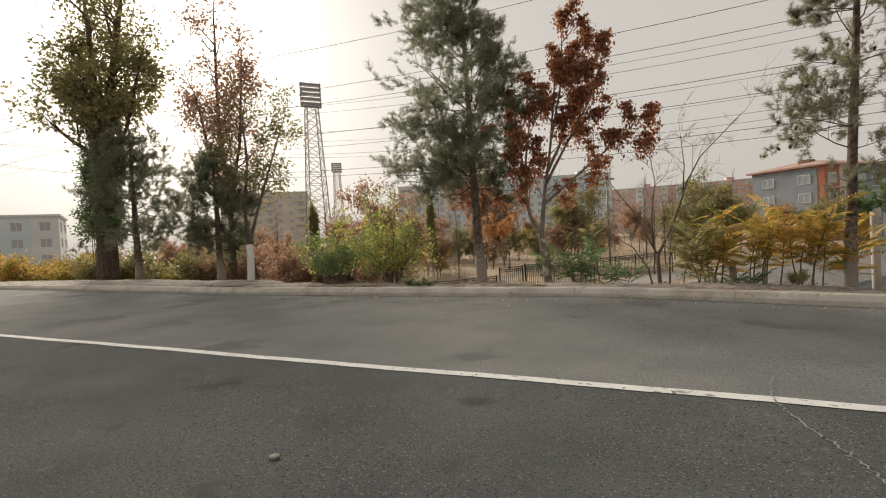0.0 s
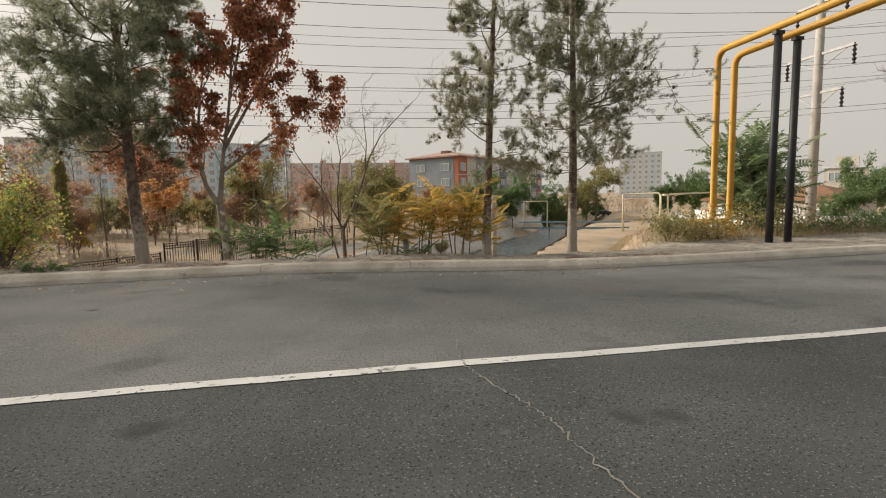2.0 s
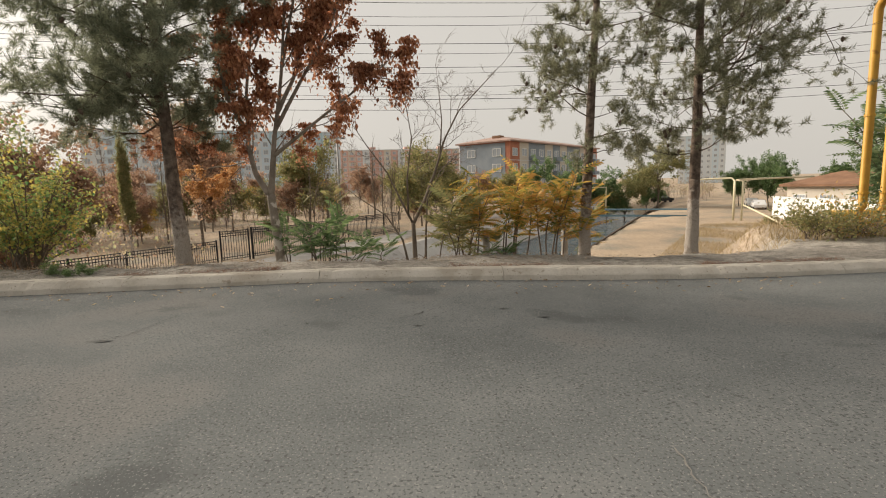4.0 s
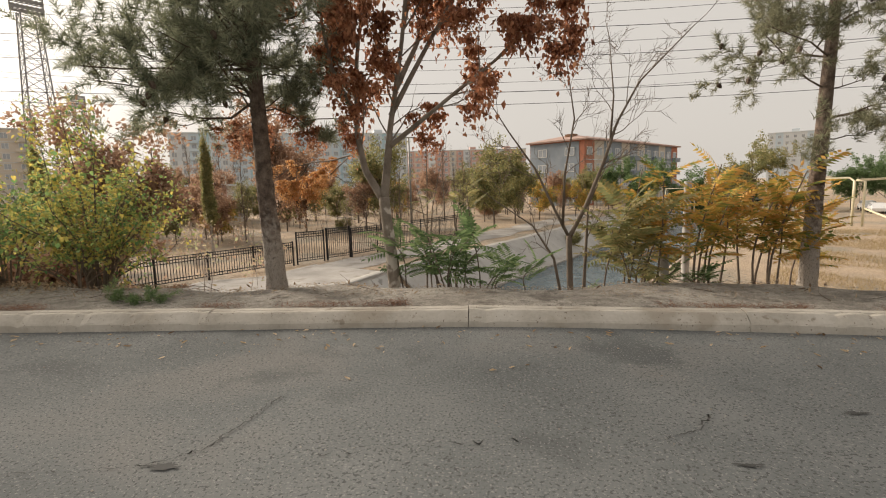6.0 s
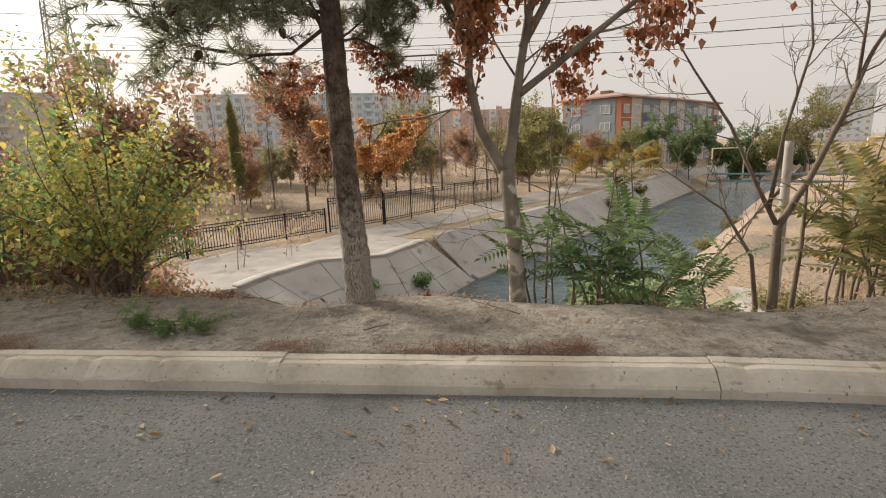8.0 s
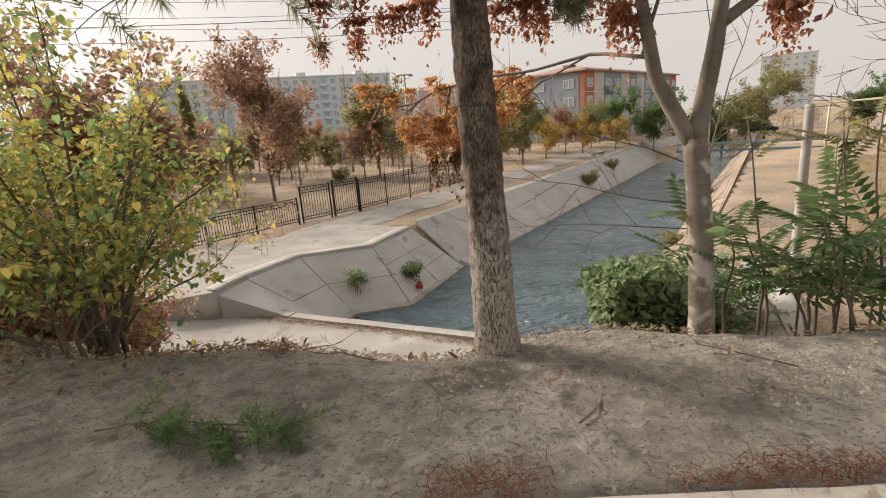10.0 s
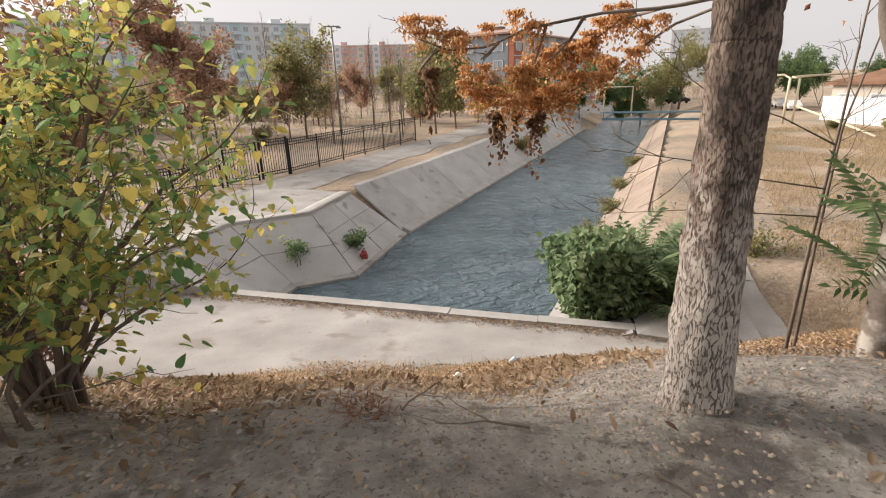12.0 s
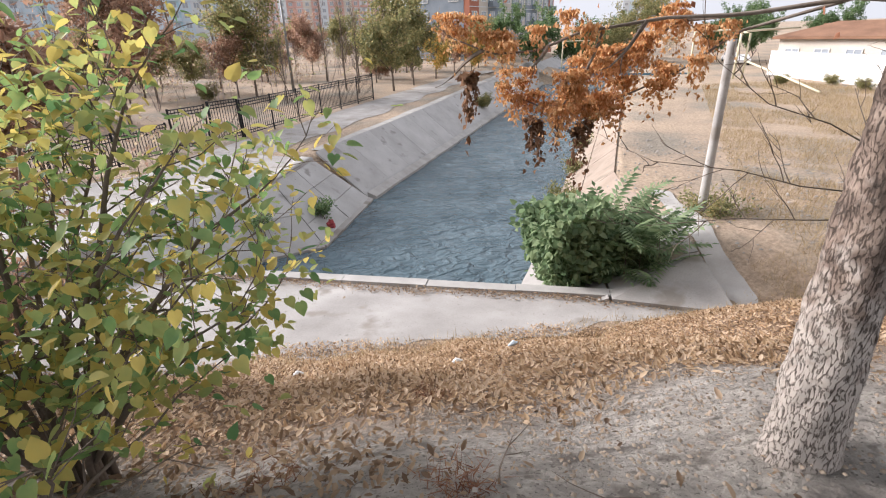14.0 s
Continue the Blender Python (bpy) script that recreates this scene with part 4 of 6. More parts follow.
def hanging_seeds(root, places, seed, mat, size=0.05, per=40, spread=(0.1, 0.1, 0.13), wing=NARROW_V):
    """Drooping bunches of dry winged seeds: each bunch is one part."""
    rng = np.random.default_rng(seed)
    meshes = []
    for k in range(5):
        q = rng.normal(size=(per, 3)) * np.array(spread)
        q[:, 2] -= np.abs(q[:, 2]) * 0.8
        w = rng.normal(size=(per, 3)) * 0.6 + np.array((0, 0, -0.8))
        meshes.append(scatter("seed_head", q, w, rng.uniform(0.7, 1.3, per) * size, wing, LEAF_F, mat, rng))
    for i, p in enumerate(places):
        ob = new("seed_head", meshes[i % 5])
        ob.parent = root
        ob.location, ob.rotation_euler = p, (0, 0, rng.uniform(0, 6.28))
        k = rng.uniform(0.7, 1.3)
        ob.scale = (k, k, k * rng.uniform(0.9, 1.3))
        tagged(ob, kind="stuff")


def seed_tree():
    """The forked tree with rust-red bunches of seeds."""
    rng = np.random.default_rng(21)
    root = tree("seed_tree", "forked tree with rust-red seed bunches and pale grey trunk", (-3.05, 11.1, 0.05), 0.1)
    limbs = [
        ([(0.12, 0, -0.45), (0.1, 0, 0), (0.08, 0, 0.35), (0.05, 0, 0.75), (0.0, 0.02, 1.25)], 0.088, 0.07, 0, 0),
        ([(0.0, 0.02, 1.2), (-0.24, 0.05, 1.62), (-0.33, 0.08, 2.1), (-0.3, 0.1, 3.0), (-0.15, 0.15, 4.0)], 0.055, 0.016, 0.9, 8),
        ([(0.0, 0.02, 1.2), (0.08, 0.0, 1.75), (0.12, 0.0, 2.1), (0.32, 0.0, 3.2), (0.5, 0.0, 4.7)], 0.06, 0.016, 0.95, 10),
        ([(0.1, 0.0, 1.9), (0.45, -0.05, 2.15), (1.0, -0.1, 2.55), (1.55, -0.1, 2.95), (2.1, -0.1, 3.4)], 0.036, 0.01, 0.6, 8),
        ([(-0.26, 0.05, 1.75), (-0.5, 0.45, 1.85), (-0.9, 0.75, 1.79), (-1.22, 0.93, 1.79), (-1.62, 1.11, 1.73), (-1.83, 1.2, 1.64), (-2.07, 1.29, 1.63), (-2.28, 1.38, 1.72)], 0.013, 0.004, 0.3, 3),
        ([(0.2, 0.0, 2.6), (0.5, 0.1, 3.2), (0.75, 0.1, 4.0), (0.85, 0.1, 4.6)], 0.04, 0.012, 0.6, 5),
        ([(0.14, 0.0, 2.3), (0.6, 0.05, 3.1), (1.15, 0.1, 4.0), (1.5, 0.1, 4.9)], 0.036, 0.012, 0.75, 7),
        ([(0.35, 0.0, 3.4), (0.6, 0.0, 4.4), (0.7, 0.0, 5.6)], 0.03, 0.01, 0.7, 5),
        ([(-0.32, 0.08, 2.3), (-0.6, 0.0, 2.9), (-0.7, 0.0, 3.5), (-0.65, 0.0, 4.2)], 0.035, 0.012, 0.6, 5),
    ]
    boughs = [
        [(-0.52, 0.46, 1.85), (-0.81, 0.85, 1.71), (-1.06, 0.96, 1.51), (-1.26, 1.18, 1.36), (-1.42, 1.29, 1.29), (-1.6, 1.4, 1.24)],
        [(-1.5, 1.06, 1.75), (-1.54, 1.08, 1.6), (-1.58, 1.16, 1.44), (-1.67, 1.24, 1.27), (-1.78, 1.34, 1.33), (-1.95, 1.42, 1.4)],
        [(-0.93, 0.77, 1.79), (-1.01, 1.1, 1.77), (-1.19, 1.18, 1.63), (-1.34, 1.26, 1.53), (-1.5, 1.36, 1.45)],
    ]
    upper = [(-0.33, 0.08, 2.15), (-0.6, 0.2, 2.32), (-1.0, 0.25, 2.33), (-1.5, 0.25, 2.42), (-1.9, 0.25, 2.3), (-2.25, 0.25, 2.1)]
    limbs += [(p, 0.009, 0.003, 0, 0) for p in boughs + [upper]]
    tips, bb = [], Buf()
    for n, (pts, ra, rb, side, count) in enumerate(limbs):
        pts = [Vector(p) for p in pts]
        rad = [ra + (rb - ra) * i / (len(pts) - 1) for i in range(len(pts))]
        part("trunk" if n == 0 else "limb", bark_tube(pts, rad, 14, 21 + n, 0.03), SMOOTH_BARK if n else FLAKED, root, "", True)
        for j in range(count):
            t = (0.35 + 0.65 * (j + 0.5) / count) * (len(pts) - 1)
            i = min(int(t), len(pts) - 2)
            ax = (pts[i + 1] - pts[i]).normalized()
            sd = ax.orthogonal().normalized()
            sd.rotate(Matrix.Rotation(rng.uniform(0, 6.283), 3, ax))
            limb(bb, pts[i].lerp(pts[i + 1], t - i), ax * 0.7 + sd * 0.8, side * rng.uniform(0.6, 1.1), 0.014, rng, 1, tips, 0.3, 0.06, 3, 0.6, 0.7, 4)
        limb(bb, pts[-1], pts[-1] - pts[-2], side * 0.7, rb, rng, 1, tips, 0.3, 0.05, 3, 0.6, 0.7, 4) if side else None
    tagged(part("twigwork", bb, SMOOTH_BARK, root), kind="stuff")
    spots = [p for p, d, k in tips if noise.noise(p * 1.9 + Vector((3.7, 0, 0))) > -0.3 and p.y < 0.9 and (p.z > 2.5 or p.x > 0.75 or rng.uniform() < 0.5)]
    spots = [spots[i] for i in rng.permutation(len(spots))[:240]]
    hanging_seeds(root, spots, 22, RUST, 0.062, 110, (0.065, 0.065, 0.085), KEY_V)
    # the low bough that hangs towards the canal
    low = []
    for pts, share in zip(boughs + [limbs[4][0][4:]], ((0.25, 1, 26), (0.15, 1, 18), (0.25, 1, 18), (0, 0.95, 10))):
        pts = [Vector(p) for p in pts]
        for t in rng.uniform(share[0], share[1], share[2]) * (len(pts) - 1):
            i = min(int(t), len(pts) - 2)
            low.append(pts[i].lerp(pts[i + 1], t - i) + Vector((0.05 * rng.normal(), 0.07 * rng.normal(), 0.085 + 0.05 * rng.normal())))
    hanging_seeds(root, low, 23, RUST_PALE, 0.024, 210, (0.03, 0.03, 0.034), KEY_V)
    brown = [Vector((-1.72 + 0.04 * k, 1.5 - 0.05 * k, 1.2 - 0.02 * (k % 3))) for k in (0, 1, 3, 5, 6)] + [Vector((-2.2 + 0.05 * k, 1.36, 1.5)) for k in (0, 1)]
    high = [Vector(c) + Vector(rng.normal(size=3)) * 0.075 for c in ((-0.42, 0.2, 2.1), (-0.55, 0.25, 2.27), (-0.98, 0.25, 2.14), (-1.06, 0.25, 2.3), (-1.35, 0.25, 2.42), (-1.7, 0.25, 2.15), (-1.97, 0.25, 2.24), (-2.17, 0.25, 2.07), (0.57, 0.15, 2.0)) for k in range(4)]
    hanging_seeds(root, high, 25, RUST, 0.036, 130, (0.036, 0.036, 0.05), KEY_V)
    hanging_seeds(root, brown, 24, HUSK, 0.034, 130, (0.014, 0.014, 0.06), KEY_V)
    return root


HUSK = leaf_material("brown_husks", [(0.1, 0.055, 0.03), (0.19, 0.11, 0.065), (0.3, 0.18, 0.11)])
RUST_PALE = leaf_material("pale_rust_seeds", [(0.42, 0.19, 0.07), (0.62, 0.33, 0.13), (0.72, 0.46, 0.24)])
seed_tree()

# ---- trees and shrubs of the verge ----
def fan(n, reach, h, seed, flat=1.0, ahead=0.0):
    """Stems that spread from one foot."""
    rng = np.random.default_rng(seed)
    out = []
    for i in range(n):
        a = 6.283 * (i + rng.uniform(0, 0.8)) / n
        r = reach * rng.uniform(0.35, 1)
        z = h * rng.uniform(0.55, 1) * (1 - 0.25 * r / reach)
        x, y = r * math.cos(a), r * math.sin(a) * flat + ahead
        out.append(([(0.12 * math.cos(a), 0.12 * math.sin(a), 0), (0.3 * x, 0.3 * y, 0.42 * z), (0.62 * x, 0.62 * y, 0.75 * z), (x, y, z)], 0.016, 0.006, 0.5))
    return out


HEART = (HEART_V, HEART_F)
mulberry = fan(12, 1.1, 1.7, 31, 0.85) + fan(8, 1.15, 0.95, 37, 0.7) + [
    ([(0.1, -0.05, 0), (0.4, 0.0, 0.6), (0.75, 0.05, 1.0), (1.0, 0.1, 1.15)], 0.018, 0.005, 0.45),
    ([(0.1, -0.05, 0), (0.45, -0.2, 0.45), (0.65, -0.3, 0.7), (0.8, -0.35, 0.78)], 0.016, 0.005, 0.4),
    ([(0.1, 0.05, 0), (0.35, 0.0, 0.9), (0.5, -0.0, 1.3), (0.65, -0.0, 1.6)], 0.016, 0.005, 0.4),
    ([(0.0, -0.05, 0), (0.1, -0.1, 0.9), (0.25, -0.2, 1.7), (0.3, -0.25, 2.3)], 0.016, 0.004, 0.3),
    ([(0.0, 0.0, 0), (-0.1, 0.0, 0.9), (-0.15, -0.05, 1.7), (-0.2, -0.1, 2.35)], 0.016, 0.004, 0.3),
    ([(-0.1, 0.0, 0), (-0.4, 0.1, 0.9), (-0.6, 0.0, 1.6), (-0.7, 0.0, 2.4)], 0.016, 0.004, 0.3)]
leafy("mulberry_shrub", (-7.42, 11.5, 0.05), mulberry, 32, MULBERRY, 0.058, 3, 1, 4, TWIG, "large mulberry shrub with yellowing green leaves on the verge", HEART, 0.07, 0.6, 0.6, 0.7)
leafy("mulberry_shrub", (-7.3, 10.95, 0.1), fan(6, 0.5, 0.6, 39), 40, MULBERRY, 0.07, 2, 1, 3, TWIG, "low mulberry suckers with yellowing leaves on the verge", HEART, 0.06, 0.6)
leafy("mulberry_shrub", (-9.3, 11.9, 0.0), fan(11, 1.2, 2.0, 33), 34, MULBERRY, 0.1, 2, 2, 3, TWIG, "leafy green and yellow shrub beside the verge", HEART, 0.09, 0.6, keep=0.6)
leafy("evergreen_shrub", (-8.9, 10.75, 0.12), fan(10, 0.75, 0.95, 35), 36, GREEN, 0.06, 3, 2, 3, TWIG, "low dark green shrub on the verge", None, 0.06, 0.0)
leafy("autumn_tree", (-11.3, 16.5, -3.2), [([(0, 0, 0), (0.1, 0, 2), (0.2, 0.1, 3.6), (0.1, 0.2, 5.2)], 0.09, 0.03, 1.3), ([(0.1, 0, 2), (-0.6, 0.2, 3.6), (-0.9, 0.2, 5.0)], 0.05, 0.02, 1.1), ([(0.1, 0, 2.2), (0.9, 0.1, 3.6), (1.3, 0.2, 4.8)], 0.05, 0.02, 1.1)], 38, PINKISH, 0.14, 8, 2, 4, TWIG, "small tree with reddish-brown autumn leaves below the verge", None, 0.12, 0.3)

# the bare tree
leafy("bare_tree", (-0.58, 11.2, -0.08), [
    ([(0, 0, -0.45), (0, 0, 0), (-0.01, 0, 0.4), (-0.02, 0, 0.8)], 0.048, 0.036, 0),
    ([(-0.02, 0, 0.78), (0.2, 0, 1.2), (0.42, 0, 1.75), (0.58, 0, 2.25), (0.85, 0, 2.75), (1.5, 0, 3.4)], 0.032, 0.006, 0.75),
    ([(0.5, 0, 2.0), (0.55, 0.05, 2.6), (0.5, 0.1, 3.3)], 0.016, 0.005, 0.6),
    ([(-0.02, 0, 0.78), (-0.2, 0.05, 1.15), (-0.45, 0.1, 1.7), (-0.8, 0.1, 2.2), (-1.05, 0.1, 2.6)], 0.024, 0.005, 0.7),
    ([(-0.1, 0.02, 0.95), (-0.1, -0.1, 1.6), (0.0, -0.2, 2.3), (-0.1, -0.2, 3.0)], 0.02, 0.005, 0.7),
    ([(-0.12, 0.05, 0), (-0.22, 0.0, 0.5), (-0.5, 0.0, 0.95), (-1.0, 0.0, 1.3)], 0.024, 0.006, 0.55),
    ([(0.18, 0.02, 0), (0.2, 0.0, 0.6), (0.25, 0.1, 1.2), (0.5, 0.2, 1.7)], 0.026, 0.006, 0.6),
], 41, None, 0, 0, 2, 4, TWIG, "leafless many-stemmed tree at the edge of the verge", ratio=0.62, angle=0.65, bend=0.35, lift=0.05)
# golden and green compound-leaved shrubs
rs = np.random.default_rng(44)


def stems(n, w, h, d=0.35):
    return [(rs.uniform(-w, w), rs.uniform(-d, d), h * rs.uniform(0.6, 1.05), rs.uniform(-0.25, 0.35), rs.uniform(-0.2, 0.2)) for _ in range(n)]


ailanthus("golden_shrub", (0.75, 11.45, -0.2), stems(7, 0.42, 1.75), 51, GOLD, 0.52, "shrub with golden-yellow compound leaves above the canal", 14, 0.016, 0.4)
ailanthus("golden_shrub", (1.65, 11.4, -0.2), stems(8, 0.5, 1.75), 52, GOLD, 0.52, "shrub with golden-orange compound leaves on the verge", 14, 0.018, 0.45)
ailanthus("golden_shrub", (2.45, 11.7, -0.3), stems(5, 0.4, 1.45), 53, GOLD, 0.5, "shrub with yellow compound leaves beside a pine", 14, 0.016, 0.4)
ailanthus("green_shrub", (0.15, 11.35, -0.15), stems(5, 0.35, 1.35), 54, OLIVE, 0.58, "olive-green compound-leaved shrub above the canal", 14, 0.014, 0.3)
ailanthus("green_shrub", (-2.5, 11.05, 0.0), stems(9, 0.42, 0.85), 55, GREEN, 0.5, "dark green compound-leaved shrub at a tree's foot", 8, 0.012, 0.25)
ailanthus("green_shrub", (-1.45, 11.15, 0.0), stems(4, 0.25, 0.5), 56, GREEN, 0.4, "low green compound-leaved shrub on the verge", 7, 0.01, 0.2)
ailanthus("green_shrub", (1.0, 11.2, -0.1), stems(4, 0.3, 0.4), 57, GREEN, 0.35, "low green compound-leaved shrub on the verge", 6, 0.01, 0.2)
ailanthus("thin_shrub", (-1.95, 11.25, 0.0), stems(4, 0.5, 1.5, 0.2), 58, OLIVE, 0.3, "thin saplings with a few olive leaves", 4, 0.01, 0.75)
# by the canal's head
ailanthus("green_shrub", (2.35, 21.45, -6.0), stems(22, 0.75, 3.0, 0.7), 59, FROND, 1.3, "dense green shrub growing by the canal headwall", 9, 0.02, 0.25)
leafy("green_shrub", (0.75, 22.2, -6.3), fan(14, 1.3, 3.5, 60), 61, FROND, 0.26, 4, 2, 4, TWIG, "dense green bush hanging over the canal water", HEART, 0.2, 0.3)
# behind the gas pipes
ailanthus("compound_leaved_tree", (11.6, 13.6, -0.3), [(rs.uniform(-0.3, 0.3), rs.uniform(-0.3, 0.3), rs.uniform(1.4, 3.5), rs.uniform(-1.5, 1.5), rs.uniform(-0.6, 0.6)) for _ in range(32)], 62, FROND, 0.85, "tall green compound-leaved tree behind the gas pipes", 14, 0.022, 0.3)
leafy("green_shrub", (8.4, 11.9, -0.05), fan(9, 0.8, 0.55, 63), 64, OLIVE, 0.07, 3, 1, 3, TWIG, "low weedy shrub at the foot of the pipes", None, 0.07)

for i, (x, y, w, h, mat, label) in enumerate(((7.7, 12.0, 0.5, 0.55, OLIVE, "weedy yellow-green shrub at the foot of the pipes"), (9.0, 12.0, 0.5, 0.6, GOLD, "yellowing shrub at the foot of the pipes"), (11.0, 12.1, 0.6, 0.75, OLIVE, "weedy olive shrub behind the pipe supports"), (12.9, 12.6, 0.6, 0.32, GREEN, "low dark green shrub on the verge"), (14.2, 12.5, 0.6, 0.28, GREEN, "low dark green shrub on the verge"), (15.6, 12.7, 0.7, 0.32, GREEN, "low dark green shrub on the verge"))):
    leafy("green_shrub", tuple(ground_point(x, y)), fan(8, w, h, 410 + i), 420 + i, mat, 0.075, 3, 1, 4, TWIG, label, None, 0.08)
# a thin leafless sapling
leafy("bare_sapling", (-2.6, 12.0, -0.5), [
    ([(0, 0, 0), (0.02, 0, 0.9), (0.05, 0, 1.7), (0.06, 0.0, 2.5)], 0.015, 0.005, 0.5),
    ([(0.1, 0.03, 0), (0.06, 0, 0.8), (0.12, 0.05, 1.6), (0.25, 0.05, 2.2)], 0.013, 0.005, 0.5),
    ([(0.03, 0, 1.2), (-0.5, 0.0, 1.3), (-1.0, 0.0, 1.45), (-1.6, 0.05, 1.55)], 0.006, 0.002, 0.5),
    ([(0.03, 0, 1.0), (-0.4, 0.0, 1.05), (-0.9, 0.05, 1.1), (-1.4, 0.1, 1.1)], 0.006, 0.002, 0.5),
    ([(0.04, 0, 1.5), (-0.4, 0.0, 1.7), (-0.9, 0.0, 1.85), (-1.3, 0.0, 2.1)], 0.006, 0.002, 0.5),
], 430, None, 0, 0, 1, 3, TWIG, "thin leafless sapling with long side twigs on the verge", ratio=0.6, angle=0.6, bend=0.3, lift=0.02)

# the group beyond, further along the road
leafy("tall_plane_tree", (-22.6, 12.3, 0.2), [
    ([(0, 0, 0), (0.1, 0, 2.0), (0.15, 0, 3.6)], 0.42, 0.36, 0),
    ([(0.15, 0, 3.5), (-0.2, 0, 5.5), (-0.2, 0.1, 8.0), (-0.5, 0.2, 11.5)], 0.27, 0.09, 2.3),
    ([(0.15, 0, 3.5), (0.6, 0, 5.5), (1.1, 0, 8.0), (1.9, 0.2, 11.5)], 0.25, 0.09, 2.3),
    ([(0.6, 0, 5.0), (1.6, 0.3, 6.5), (2.6, 0.3, 8.6)], 0.1, 0.04, 1.5),
    ([(-0.1, 0, 5.0), (-1.3, 0.3, 6.6), (-2.2, 0.3, 8.4)], 0.1, 0.04, 1.5),
], 71, OLIVE, 0.2, 5, 2, 4, BARK, "tall double-trunked tree with thin brownish leaves", None, 0.2, 0.3, clump=(0.5, -0.22))
leafy("ivy_shrub", (-22.5, 12.2, 0.3), [([(0.45 * math.cos(a), 0.45 * math.sin(a), 0), (0.45 * math.cos(a), 0.45 * math.sin(a), 2.5), (0.35 * math.cos(a), 0.35 * math.sin(a), 5.0)], 0.02, 0.01, 0.5) for a in np.arange(0, 6.2, 0.9)], 72, GREEN, 0.13, 3, 2, 3, TWIG, "dark ivy climbing round a trunk", None, 0.12, 0.4)
pine((-19.9, 12.0, 0.3), 6.2, 0.14, 1.5, 2.3, 73, 0.95, NEEDLE, (0, 0), "dark pine with a whitewashed trunk", tuft=0.28, share=0.7)
pine((-15.0, 12.0, 0.25), 5.0, 0.12, 1.0, 1.7, 74, 0.95, NEEDLE, (-0.2, 0), "dark bushy pine by the road", tuft=0.28, share=0.7)
leafy("slender_tree", (-15.6, 13.0, -0.1), [([(0, 0, 0), (0.05, 0, 3), (-0.3, 0, 6), (-0.2, 0, 9.4)], 0.13, 0.04, 1.4), ([(0, 0, 3), (0.8, 0, 5.4), (1.1, 0, 8.0)], 0.07, 0.03, 1.2), ([(0, 0, 3), (-1.2, 0.2, 5.4), (-1.7, 0.2, 7.4)], 0.07, 0.03, 1.2)], 75, PINKISH, 0.15, 3, 2, 4, BARK, "slender tree with thin rusty leaves", None, 0.2, 0.3, clump=(0.6, -0.05))
leafy("slender_tree", (-13.8, 12.2, 0.15), [([(0, 0, 0), (0.05, 0, 0.9), (0.02, 0, 1.3)], 0.13, 0.11, 0), ([(0, 0, 1.25), (-0.1, 0, 2.6), (0.2, 0, 4.2), (0.1, 0, 5.4)], 0.08, 0.03, 1.2), ([(0, 0, 1.25), (0.6, 0, 2.6), (1.3, 0, 4.0), (1.8, 0, 5.0)], 0.06, 0.02, 1.0)], 76, OLIVE, 0.12, 3, 2, 4, TWIG, "small tree with a white-painted foot and olive leaves", None, 0.15, 0.3, clump=(0.7, -0.1), foot=WHITE)

# the old lopped trunk further along
leafy("lopped_tree", (16.9, 12.3, -0.25), [([(0, 0, 0), (-0.2, 0, 0.9), (-0.75, 0.05, 2.2), (-1.2, 0.1, 3.2), (-1.65, 0.1, 3.75)], 0.24, 0.17, 0), ([(-1.55, 0.1, 3.6), (-1.5, 0.1, 4.3), (-1.3, 0.1, 5.15)], 0.15, 0.13, 0.9), ([(-1.0, 0.1, 2.9), (-0.3, 0.1, 3.6), (0.3, 0.0, 4.6)], 0.08, 0.03, 0.9)], 81, None, 0, 0, 2, 4, BARK, "old lopped trunk with bare twigs", ratio=0.6, lift=0.12)

# ---- gas pipes ----
def gas_pipe(x, y, zb, zt, r, turn):
    """A yellow riser that bends and crosses over the road; it starts from a low level run."""
    ob = tagged(new("gas_pipe"), "yellow gas pipe rising and crossing over the road", "pipe", "gas pipes by the road")
    pts = [(x + turn[0], y + turn[1], zb + 0.45), (x + 0.12 * (1 if turn[0] > 0 else -1), y, zb + 0.45)]
    pts += [(x, y, zb + 0.6), (x, y, zt - 0.3)]
    for a in np.linspace(0.2, 1.4, 5):
        pts.append((x, y - 0.3 + 0.3 * math.cos(a), zt - 0.3 + 0.3 * math.sin(a)))
    pts += [(x, y - 0.4, zt), (x, -13.0, zt + 0.05)]
    part("pipe", Buf().tube(pts, r, 14), YELLOW, ob, "", True)
    for k in (0.9, 2.6):
        part("flange", Buf().tube([(x, y, zb + k), (x, y, zb + k + 0.05)], r * 1.25, 14), YELLOW, ob)
    return ob


gas_pipe(9.54, 12.75, -0.1, 4.98, 0.085, (-0.45, 0.4))
gas_pipe(10.06, 12.75, -0.1, 4.86, 0.085, (-0.75, 0.25))
for x, h in ((9.54, 4.86), (10.06, 4.74)):
    for y in (10.8, -11.6):
        ob = tagged(new("pipe_support"), "black steel post holding up a gas pipe", "post", "pipe supports")
        part("post", Buf().tube([(x, y, -0.6), (x, y, h - 0.05)], 0.085, 14), BLACK, ob, "", True)
        part("saddle", Buf().box(x - 0.12, y - 0.06, h - 0.06, x + 0.12, y + 0.06, h + 0.02), BLACK, ob)
for x in (8.85, 9.2):
    ob = tagged(new("pipe_stand"), "short yellow stand under the gas pipe", "stand", "pipe stands")
    part("post", Buf().tube([(x, 13.05, -0.5), (x, 13.05, 0.3)], 0.06, 10), YELLOW, ob, "", True)
    part("foot", Buf().box(x - 0.12, 12.93, -0.3, x + 0.12, 13.17, -0.12), CONCRETE, ob)


